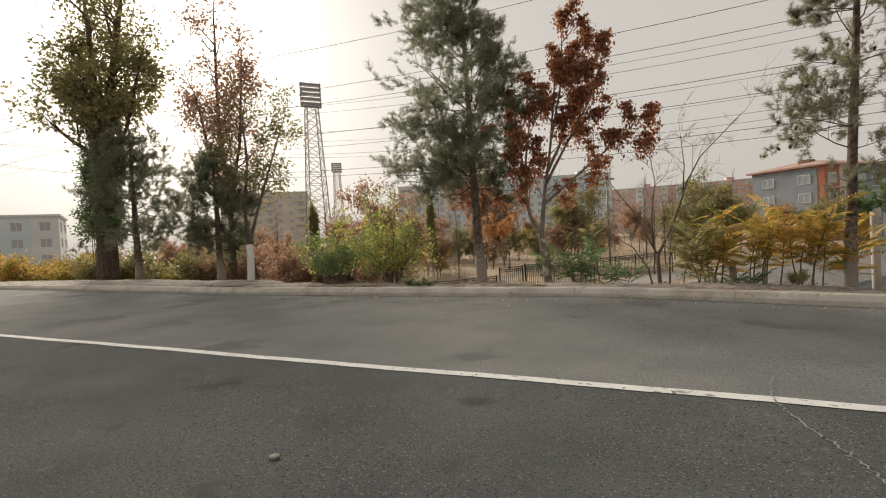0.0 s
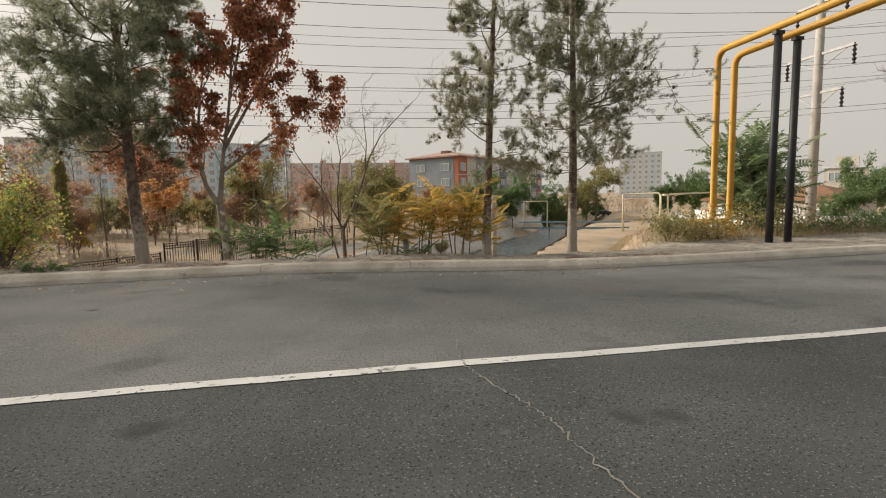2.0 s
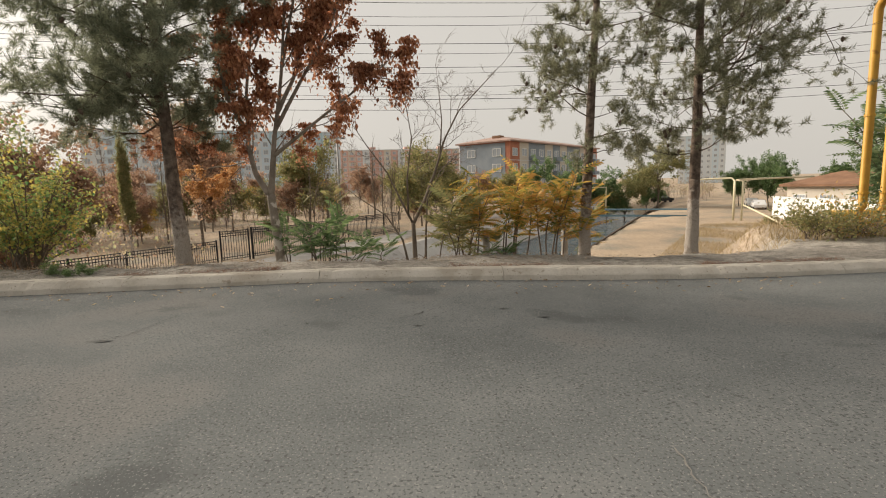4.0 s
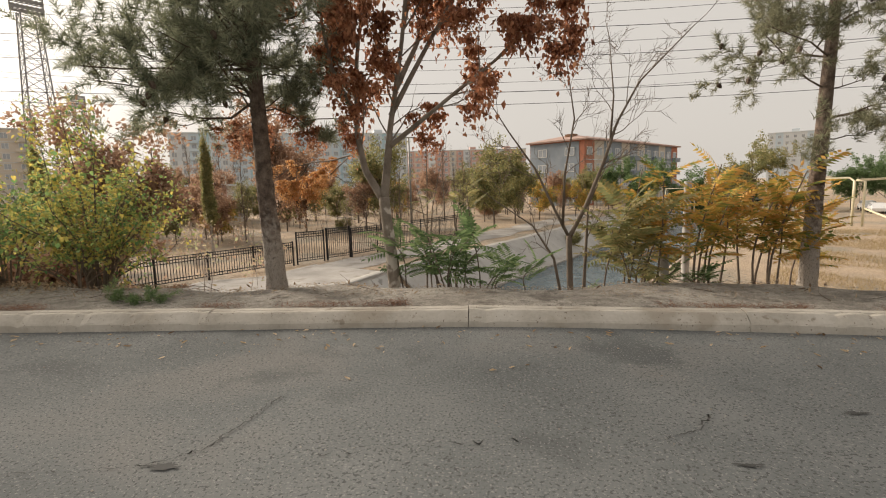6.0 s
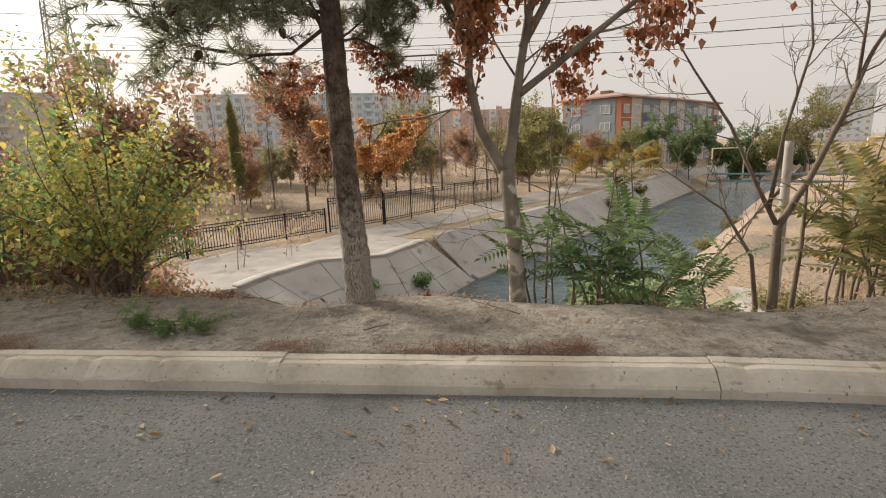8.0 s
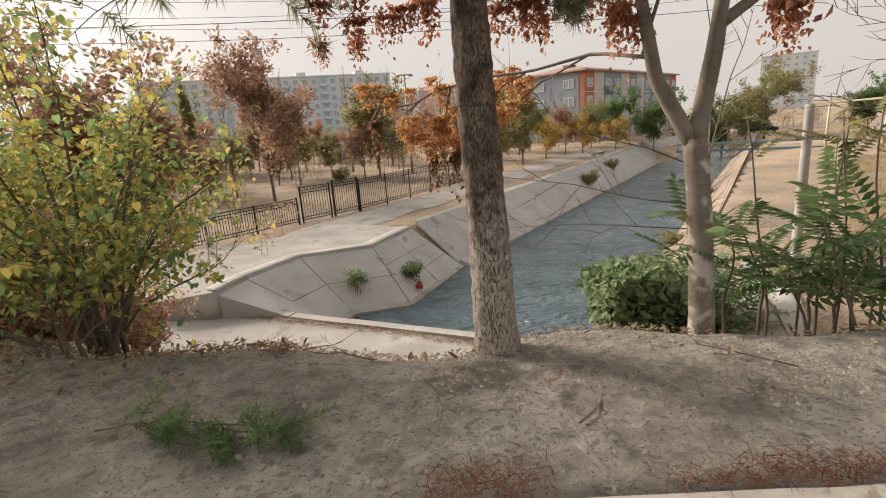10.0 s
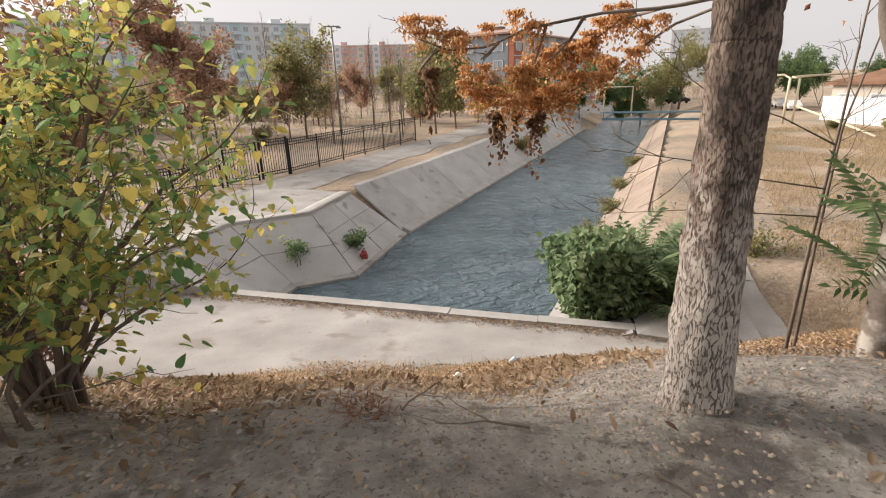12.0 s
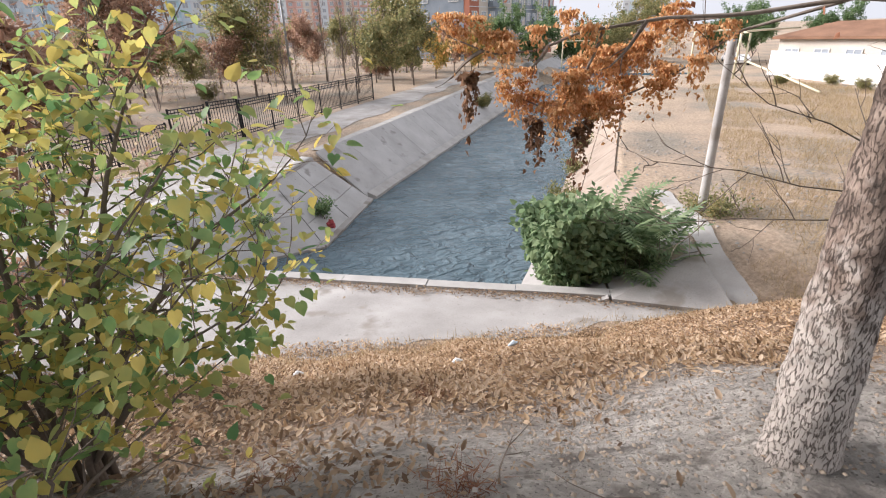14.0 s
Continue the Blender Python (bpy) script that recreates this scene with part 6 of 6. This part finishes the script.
bare = leafy("bare_park_tree", (0, 0, 0), [([(0, 0, 0), (0.1, 0, 3), (0, 0.1, 7), (0.1, 0, 11)], 0.13, 0.03, 1.6)], 96, None, 0, 0, 2, 4, TWIG, "leafless slender tree in the park", angle=0.45, lift=0.25)
place_all(bare, [(-23, 66, 0.9), (-19, 78, 1.1), (-6, 80, 1.0), (-14, 84, 1.1), (-2, 76, 0.8), (-30, 84, 1.2), (-45, 78, 1.1), (6, 88, 1.0), (-36, 70, 1.0), (-10, 60, 0.6), (-55, 80, 1.0), (-4, 68, 0.8)])
pop = leafy("poplar_tree", (0, 0, 0), [([(0, 0, 0), (0.05, 0, 3), (0, 0, 7), (0, 0, 10)], 0.2, 0.05, 1.0)] + [([(0.1 * math.cos(a), 0.1 * math.sin(a), 1.5), (0.45 * math.cos(a), 0.45 * math.sin(a), 4), (0.3 * math.cos(a), 0.3 * math.sin(a), 8.5)], 0.03, 0.01, 0.5) for a in np.arange(0, 6, 1.0)], 97, OLIVE, 0.18, 5, 2, 3, BARK, "narrow ivy-clad poplar in the park", None, 0.15, 0.3, foot=WASHED)
place_all(pop, [(-25.3, 47.3, 1.0), (-62, 70, 1.2)])
pop.scale = (0.62, 0.62, 1.0)
def park_spots(n, seed, k0, k1):
    r = np.random.default_rng(seed)
    out = []
    while len(out) < n:
        x, y = r.uniform(-85, 8), r.uniform(52, 125)
        v = 0.848 * x - 0.53 * y
        if v < -36 and y > 30 - 0.25 * x:
            out.append((x, y, r.uniform(k0, k1)))
    return out


for first, n, seed, k0, k1 in ((t_brown, 26, 1, 0.7, 1.15), (t_green, 18, 2, 0.6, 1.0), (bare, 24, 3, 0.7, 1.1), (t_gold, 8, 4, 0.7, 1.1)):
    rr = np.random.default_rng(seed)
    for x, y, k in park_spots(n, seed + 200, k0, k1):
        copy_thing(first, Matrix.Translation(ground_point(x, y) - Vector((0, 0, 0.1))) @ Matrix.Rotation(rr.uniform(0, 6.28), 4, "Z")).scale = (k, k, k)
bush = leafy("thicket_shrub", (0, 0, 0), fan(12, 1.5, 2.2, 98), 99, OLIVE, 0.15, 3, 2, 3, TWIG, "brownish thicket shrub below the road", None, 0.15)
place_all(bush, [(-24.4, 13.6, 1.1), (-18.3, 14.0, 1.1), (-21.0, 14.6, 1.2), (-31, 15, 1.4), (-26, 16.5, 1.0), (-19, 17, 0.9), (-30, 17, 1.1), (-16.5, 16, 0.9), (-37, 20, 1.1), (-24, 22, 1.0), (-46, 24, 1.2), (-13, 15, 0.8), (9.5, 60, 0.7), (15, 70, 0.6), (38, 52, 0.5), (42, 50, 0.5), (41, 46, 0.5), (42.2, 43.5, 0.5), (-56, 28, 1.2), (44, 39.5, 0.5)])
bush2 = leafy("thicket_shrub", (0, 0, 0), fan(12, 1.4, 2.4, 101), 102, PINKISH, 0.14, 3, 2, 3, TWIG, "reddish thicket shrub below the road", None, 0.15)
place_all(bush2, [(-16.6, 14.2, 1.0), (-13.0, 14.0, 0.9), (-28.5, 15.5, 1.3), (-11.8, 15.0, 1.0), (-17.5, 15.2, 0.9), (-12.6, 16.5, 1.0), (-21.5, 18.5, 1.0), (-33, 24, 1.1), (-28, 25, 1.0), (-40, 28, 1.1), (-50, 32, 1.2), (-25, 14.5, 0.8), (-13.5, 19.5, 1.1), (-65, 36, 1.3)])
goldb = leafy("thicket_shrub", (0, 0, 0), fan(10, 1.2, 2.0, 104), 105, GOLD, 0.13, 3, 2, 3, TWIG, "yellow-leaved thicket shrub by the road", None, 0.15)
place_all(goldb, [(-27.5, 13.4, 1.0), (-33, 13.6, 1.2), (-20.8, 13.8, 0.8), (-40, 14.5, 1.3)])

def far_woods(label, n, xr, yr, keep, mat, twig_mat, seed, h=(2.5, 6.5), leaves=70):
    """Thin, mostly leafless growth that fills the park between its larger trees."""
    rng = np.random.default_rng(seed)
    tw_p, tw_d, tw_s, lf_p = [], [], [], []
    while n:
        x, y = rng.uniform(*xr), rng.uniform(*yr)
        if not keep(x, y):
            continue
        n -= 1
        g = np.array(ground_point(x, y))
        tall = rng.uniform(*h)
        for k in range(3):
            tw_p.append(g + rng.normal(size=3) * (0.25, 0.25, 0))
            tw_d.append(rng.normal(size=3) * (0.16, 0.16, 0) + (0, 0, 1))
            tw_s.append(tall * rng.uniform(0.7, 1.0))
        for k in range(46):
            q = rng.uniform(0.2, 0.85)
            tw_p.append(g + np.array((rng.normal() * 0.1 * tall * q, rng.normal() * 0.1 * tall * q, tall * q)))
            tw_d.append(rng.normal(size=3) * (0.6, 0.6, 0.2) + (0, 0, 0.9))
            tw_s.append(tall * rng.uniform(0.1, 0.3))
        r = tall * 0.2
        lf_p.append(g + rng.normal(size=(leaves, 3)) * (r, r, tall * 0.2) + (0, 0, tall * 0.55))
    me = scatter("far_woods", tw_p, tw_d, tw_s, [(0, 0.009, 0), (1, 0, 0), (0, -0.009, 0)], [(0, 1, 2)], twig_mat, rng)
    tagged(new("far_woods", me), label, "woods", kind="stuff")
    lf = np.concatenate(lf_p)
    me = scatter("far_foliage", lf, rng.normal(size=lf.shape), rng.uniform(0.12, 0.3, len(lf)), LEAF_V, LEAF_F, mat, rng)
    tagged(new("far_foliage", me), label, "foliage", kind="stuff")


FAR_TWIG = material("grey_brown_twigs", [(0.27, 0.22, 0.195), (0.4, 0.34, 0.305)], 0.5, 0.9, 0.0, 8)
FAR_LEAF = leaf_material("faded_autumn_leaves", [(0.3, 0.19, 0.135), (0.42, 0.3, 0.21), (0.48, 0.38, 0.24), (0.36, 0.36, 0.2)])


def in_park(x, y):
    return 0.848 * x - 0.53 * y < -39 and y > 46 - 0.3 * x


far_woods("thin brownish saplings and bare twigs in the park", 210, (-75, 40), (50, 125), in_park, FAR_LEAF, FAR_TWIG, 501)
far_woods("reddish-brown thicket of thin saplings below the road", 60, (-70, -12), (17, 45), lambda x, y: y > 13 - 0.35 * (x + 12) and 0.848 * x - 0.53 * y < -27, FAR_LEAF, FAR_TWIG, 502, (1.5, 4.5))
far_woods("brownish thicket at the foot of the houses", 90, (14, 75), (96, 135), lambda x, y: 0.848 * x - 0.53 * y < -38 or x > 45, FAR_LEAF, FAR_TWIG, 503, (2.5, 6.0), 110)

# ---- litter and small things of the verge ----
def litter(name, label, n, xr, yr, size, mat, seed, density=None, flat=0.25, template=None):
    rng = np.random.default_rng(seed)
    x, y = rng.uniform(*xr, n * 2), rng.uniform(*yr, n * 2)
    if density:
        keep = rng.uniform(size=len(x)) < density(x, y)
        x, y = x[keep], y[keep]
    x, y = x[:n], y[:n]
    z = height(x, y) + rng.uniform(0.01, 0.05, len(x))
    w = rng.normal(size=(len(x), 3)) * np.array((1, 1, flat))
    tv, tf = template or (LEAF_V, LEAF_F)
    me = scatter(name, np.stack([x, y, z], 1), w, rng.uniform(0.6, 1.3, len(x)) * size, tv, tf, mat, rng, roll=False)
    return tagged(new(name, me), label, "litter", kind="stuff")


def litter_density(x, y):
    return smooth(11.5, 12.5, y + 0.5 * wobble(x, y, 0.8)) * smooth(19.35, 18.65, y + 0.3 * np.sin(1.1 * x) + 0.75 * smooth(-5, 1, x) + 0.3 * smooth(1, 4.5, x))


litter("fallen_leaves", "dry brown fallen leaves on the embankment", 84000, (-13, 5.5), (11.3, 19.5), 0.066, DRY, 111, litter_density, 0.4, (CURL_V, CURL_F))
DARK_DRY = leaf_material("dark_dry_leaves", [(0.17, 0.115, 0.075), (0.32, 0.225, 0.145), (0.5, 0.38, 0.26)])
litter("fallen_leaves", "dark brown fallen leaves under the mulberry bush", 4800, (-9.8, -5.2), (10.2, 13.0), 0.055, DARK_DRY, 113, lambda x, y: smooth(1.9, 0.4, np.hypot((x + 7.3) * 0.8, y - 11.7)) * smooth(-0.5, 0.4, wobble(x, y, 2.0)), 0.4, (CURL_V, CURL_F))
litter("fallen_leaves", "dry leaves scattered over the verge", 1500, (-12, 5), (9.7, 13.0), 0.06, DARK_DRY, 112, lambda x, y: smooth(9.6, 12.4, y), 0.4, (CURL_V, CURL_F))
GRASS_V, GRASS_F = [(0, 0.03, 0), (1, 0, 0), (0, -0.03, 0)], [(0, 1, 2)]
STRAW = leaf_material("dry_grass", [(0.28, 0.2, 0.1), (0.38, 0.29, 0.16), (0.47, 0.37, 0.22)])


def grass(label, n, xr, yr, size, seed, density=None):
    rng = np.random.default_rng(seed)
    x, y = rng.uniform(*xr, n * 2), rng.uniform(*yr, n * 2)
    if density:
        k = rng.uniform(size=len(x)) < density(x, y)
        x, y = x[k], y[k]
    x, y = x[:n], y[:n]
    w = rng.normal(size=(len(x), 3)) * 0.45 + np.array((0, 0, 1))
    me = scatter("dry_grass", np.stack([x, y, height(x, y)], 1), w, rng.uniform(0.5, 1.3, len(x)) * size, GRASS_V, GRASS_F, STRAW, rng)
    return tagged(new("dry_grass", me), label, "grass", kind="stuff")


grass("dry yellow grass on the canal bank", 70000, (7, 42), (15, 55), 0.32, 121, lambda x, y: (0.848 * x - 0.53 * y > -5.5 + 0.1 * (y - 25)) * (wobble(x, y, 0.3) > -0.3))
grass("dry grass on the high bank by the pipes", 14000, (5.2, 16), (11.6, 20), 0.24, 123)
grass("dry grass among the fallen leaves", 2500, (-11, 5), (17.2, 19.0), 0.22, 122)
# reddish needle drifts against the kerb
# crumbs among the soil
litter("leaf_crumbs", "crumbs of dry leaf and straw on the trodden verge", 6500, (-10, 2), (9.7, 12.6), 0.026, DARK_DRY, 145, lambda x, y: smooth(9.6, 11.6, y) * smooth(-0.5, 0.5, wobble(x + 4, y, 1.4)), 0.3, (CURL_V, CURL_F))
NEEDLE_DRY = leaf_material("dry_needles", [(0.12, 0.05, 0.03), (0.22, 0.10, 0.06), (0.32, 0.17, 0.1)])
litter("needle_drift", "reddish drift of dry needles along the kerb", 24000, (-14, 6), (9.345, 9.62), 0.065, NEEDLE_DRY, 131, lambda x, y: smooth(-0.1, 0.3, wobble(x, 0 * x, 0.9)) * smooth(9.56, 9.4, y + 0.05 * np.sin(3 * x) + 0.04 * np.sin(7.7 * x)), 0.25, (GRASS_V, GRASS_F))
# pebbles and grit
GRIT = material("grit", [(0.2, 0.18, 0.152), (0.34, 0.312, 0.275)], 3, 0.9, 0.2, 60, island=0.6)
PEB_V = [(0.5, 0, 0), (0, 0.4, 0), (-0.5, 0, 0), (0, -0.4, 0), (0, 0, 0.35), (0, 0, -0.1)]
PEB_F = [(0, 1, 4), (1, 2, 4), (2, 3, 4), (3, 0, 4)]
litter("pebbles", "small stones and grit on the verge", 1000, (-13, 6), (9.4, 13.5), 0.03, GRIT, 141, None, 0.1, (PEB_V, PEB_F))
litter("soil_clods", "small clods of earth on the trodden verge", 7000, (-10, 1), (9.8, 13.0), 0.024, SOIL, 144, lambda x, y: smooth(-0.3, 0.4, wobble(x, y, 1.1)), 0.1, (PEB_V, PEB_F))
litter("stones", "stones lying on the bank", 700, (3, 14), (20, 34), 0.14, GRIT, 142, None, 0.1, (PEB_V, PEB_F))


def road_grit():
    rng = np.random.default_rng(143)
    n = 1300
    x, y = rng.uniform(-9, 6, n), 9.1 - np.abs(rng.normal(size=n)) * 1.1
    z = road_crown(x, y) + 0.004
    me = scatter("road_grit", np.stack([x, y, z], 1), rng.normal(size=(n, 3)) * np.array((1, 1, 0.05)), rng.uniform(0.3, 1.3, n) * 0.015, PEB_V, PEB_F, GRIT, rng, roll=False)
    return tagged(new("road_grit", me), "loose grit along the gutter", "grit", kind="stuff")


road_grit()
# a dropped pine branch
b = tagged(new("pine_sprig"), "dropped green pine branch on the verge", "branch")
rng = np.random.default_rng(151)
bb, tips = Buf(), []
g = ground_point(-5.9, 9.85)
for k in range(5):
    limb(bb, (0.15 * k - 0.35, 0.05 * math.sin(k), 0.04), (1, rng.uniform(-0.5, 0.5), 0.05), 0.35, 0.006, rng, 1, tips, 0.2, -0.02, 3, 0.6, 0.6, 4)
part("twig", bb, TWIG, b)
tv, tf = needle_tuft(rng, 30)
pl = [tuple(q[0] + Vector(rng.normal(size=3)) * 0.02) for q in tips for _ in range(2)]
me = scatter("needles", pl, [tuple(q[1]) for q in tips for _ in range(2)], [0.11] * len(pl), tv, tf, GREEN, rng)
o = new("needles", me)
o.parent = b
b.location = g
# a cut stump
st = tagged(new("tree_stump"), "broad weathered stump lying on the verge", "stump")
part("wood", bark_tube([(-8.75, 10.75, 0.02), (-8.75, 10.75, 0.3), (-8.75, 10.75, 0.34)], [0.42, 0.36, 0.3], 18, 161, 0.08), BARK, st, "", True)
# cracks in the asphalt
CRACK = material("crack_filler", [(0.2, 0.19, 0.17), (0.3, 0.285, 0.26)], 6, 0.9, 0.4, 60)


TAR = material("dark_tar", [(0.06, 0.06, 0.058), (0.1, 0.1, 0.096)], 9, 0.9, 0.5, 60)


def crack(pts, w, seed, mat=CRACK, label="ragged pale crack across the asphalt"):
    rng = np.random.default_rng(seed)
    P = []
    for i in range(len(pts) - 1):
        for k in range(14):
            t = k / 14
            P.append((pts[i][0] + (pts[i + 1][0] - pts[i][0]) * t + rng.normal() * 0.011, pts[i][1] + (pts[i + 1][1] - pts[i][1]) * t + rng.normal() * 0.011))
    v, f = [], []
    for x, y in P:
        s = w * rng.uniform(0.2, 1.1)
        for e in (-s, s):
            v.append((x + e, y + e * 0.3, float(road_crown(np.array([x]), np.array([y]))[0]) + 0.009))
    for i in range(len(P) - 1):
        f.append((2 * i, 2 * i + 1, 2 * i + 3, 2 * i + 2))
    return tagged(new("road_crack", array_mesh("road_crack", np.array(v), np.array(f), mat)), label, "crack", kind="structure")


crack([(0.55, 4.53), (0.48, 3.92), (0.58, 3.5), (0.68, 3.2), (0.75, 2.95), (0.79, 2.65), (0.83, 2.3), (0.86, 1.9)], 0.0075, 171)


crack([(-4.3, 6.72), (-3.55, 6.78), (-3.3, 6.95), (-3.2, 7.3), (-3.15, 7.6)], 0.007, 172, TAR, "thin dark crack in the worn lane")
crack([(-2.7, 6.9), (-2.1, 7.0), (-1.5, 7.08)], 0.006, 173, TAR, "thin dark crack in the worn lane")
crack([(-1.0, 7.05), (-0.7, 7.2), (-0.5, 7.42)], 0.008, 174, TAR, "thin dark crack in the worn lane")


def tar_mark(x, y, w, d, seed):
    rng = np.random.default_rng(seed)
    n = 18
    v = [(x, y, float(road_crown(np.array([x]), np.array([y]))[0]) + 0.008)]
    for k in range(n):
        a = 6.283 * k / n
        r = rng.uniform(0.2, 1.15)
        px, py = x + w * r * math.cos(a), y + d * r * math.sin(a)
        v.append((px, py, float(road_crown(np.array([px]), np.array([py]))[0]) + 0.007))
    f = [(0, 1 + k, 1 + (k + 1) % n) for k in range(n)]
    tagged(new("tar_mark", array_mesh("tar_mark", np.array(v), np.array(f), TAR)), "small dark tar mark on the asphalt", "road mark", kind="structure")


for i, (x, y, w, d) in enumerate(((-0.62, 6.86, 0.09, 0.018), (0.63, 7.07, 0.1, 0.016), (-3.42, 6.8, 0.13, 0.035), (0.3, 7.46, 0.08, 0.025))):
    tar_mark(x, y, w, d, 180 + i)
st = tagged(new("flat_stone"), "small pale flat stone lying on the asphalt", "stone")
part("stone", Buf().tube([(-2.22, 2.06, 0.0), (-2.22, 2.06, 0.012), (-2.22, 2.06, 0.018)], [0.03, 0.032, 0.02], 9), GRIT, st)

# ---- small plants ----
def weed(x, y, z, w, h, n, seed, mat, label, leaf=0.1):
    """A tuft of leaves on thin stalks."""
    return leafy("weed_clump", (x, y, z), fan(n, w, h, seed), seed + 1, mat, leaf, 3, 1, 3, TWIG, label, None, 0.06 + 0.1 * w)


for i, (u, w) in enumerate(((28.6, 0.7), (34.5, 0.45), (41.0, 0.5), (52.0, 0.6))):
    x, y = along(u, -12.3)
    weed(x, y, WATER + 0.3, w, 0.9 * w, 8, 300 + i, OLIVE, "dark weeds hanging at the water's edge", 0.16)
weed(-9.4, 29.3, -5.45, 0.2, 0.45, 5, 320, GREEN, "small weed growing from a joint of the canal bank", 0.12)
weed(-7.0, 31.0, -5.75, 0.22, 0.45, 6, 324, GREEN, "green weed growing from the canal bank", 0.14)


def dry_tuft(x, y, w, h, n, seed, mat, label):
    """A small flat clump of dry stalks."""
    rng = np.random.default_rng(seed)
    q = rng.normal(size=(n, 3)) * np.array((w, w, 0.006))
    d = rng.normal(size=(n, 3)) * np.array((1, 1, 0.25)) + np.array((0, 0, h))
    me = scatter("dry_tuft", q, d, rng.uniform(0.5, 1.2, n) * 0.085, GRASS_V, GRASS_F, mat, rng)
    ob = tagged(new("dry_tuft", me), label, "dry plant", kind="stuff")
    ob.location = ground_point(x, y) + Vector((0, 0, 0.015))


dry_tuft(-5.6, 12.35, 0.08, 1.0, 300, 328, NEEDLE_DRY, "small dry reddish weed on the embankment")
dry_tuft(-5.75, 10.8, 0.07, 0.5, 230, 332, NEEDLE_DRY, "flat dry reddish weed on the trodden verge")
dry_tuft(-6.55, 11.15, 0.1, 0.4, 260, 336, NEEDLE_DRY, "flat heap of dry stalks on the verge")
weed(6.4, 23.0, -4.35, 0.7, 0.45, 12, 340, OLIVE, "weeds round the foot of the concrete post", 0.13)


def fallen_twig(x, y, rz, length, seed):
    ob = tagged(new("fallen_twig"), "thin dry twig lying on the ground", "twig", "fallen twigs")
    rng = np.random.default_rng(seed)
    bb, tips = Buf(), []
    limb(bb, (0, 0, 0.015), (1, 0, 0.02), length, 0.006, rng, 1, tips, 0.25, 0.0, 2, 0.5, 0.5, 4)
    part("twig", bb, TWIG, ob)
    ob.location = ground_point(x, y)
    slope = (ground_point(x + 0.2 * math.cos(rz), y + 0.2 * math.sin(rz)).z - ob.location.z) / 0.2
    ob.rotation_euler = (0, -math.atan(slope), rz)


rr = np.random.default_rng(7)
for x, y, k in park_spots(34, 400, 0.7, 1.3):
    copy_thing(bush2 if rr.uniform() < 0.5 else bush, Matrix.Translation(ground_point(x, y) - Vector((0, 0, 0.1))) @ Matrix.Rotation(rr.uniform(0, 6.28), 4, "Z")).scale = (k, k, k)
for i in range(16):
    fallen_twig(-9 + 0.75 * i + 0.4 * math.sin(i * 5.1), 9.7 + 1.1 * abs(math.sin(i * 2.7)), i * 1.9, 0.25 + 0.2 * abs(math.sin(i * 3.3)), 350 + i)
# scraps
for i, (x, y, c) in enumerate(((-4.7, 15.2, WHITE), (-3.9, 15.0, PALE_BLUE), (-7.0, 15.6, WHITE))):
    ob = tagged(new("paper_scrap"), "crumpled scrap of litter among the leaves", "litter", "scraps of litter")
    g = ground_point(x, y)
    b = Buf().tube([g + Vector((-0.08, 0, 0.05)), g + Vector((0, 0.02, 0.08)), g + Vector((0.09, 0.01, 0.06))], [0.015, 0.04, 0.02], 6)
    part("scrap", b, c, ob)

ob = tagged(new("plastic_bag"), "crumpled red plastic bag on the canal bank", "litter")
RED_PLASTIC = material("red_plastic", [(0.3, 0.05, 0.06), (0.42, 0.09, 0.09)], 9, 0.5, 0.3, 40)
part("bag", bark_tube([(-6.75, 30.55, -5.95), (-6.65, 30.4, -5.92), (-6.5, 30.25, -6.05)], [0.08, 0.17, 0.05], 12, 401, 0.25), RED_PLASTIC, ob)
# leaves blown against the coping, twigs and dust in the gutter
rng = np.random.default_rng(402)
n = 2600
a, off = rng.uniform(-2, 17, n), -0.1 - np.abs(rng.normal(size=n)) * 0.22
off = off - 0.25 * np.maximum(0, np.sin(0.9 * a)) * rng.uniform(size=n)
hx, hy = -12.8 + 0.921 * a + 0.389 * off, 25.9 - 0.389 * a + 0.921 * off
me = scatter("fallen_leaves", np.stack([hx, hy, height(hx, hy) + 0.06], 1), rng.normal(size=(n, 3)) * (1, 1, 0.2), rng.uniform(0.05, 0.11, n), CURL_V, CURL_F, DARK_DRY, rng, roll=False)
tagged(new("fallen_leaves", me), "brown leaves blown against the headwall's coping", "litter", kind="stuff")
n = 260
hx, hy = rng.uniform(-9, 5, n), 9.1 - np.abs(rng.normal(size=n)) * 0.45
me = scatter("fallen_leaves", np.stack([hx, hy, road_crown(hx, hy) + 0.006], 1), rng.normal(size=(n, 3)) * (1, 1, 0.08), rng.uniform(0.02, 0.07, n), CURL_V, CURL_F, DRY, rng, roll=False)
tagged(new("fallen_leaves", me), "dry leaves and chaff in the gutter", "litter", kind="stuff")
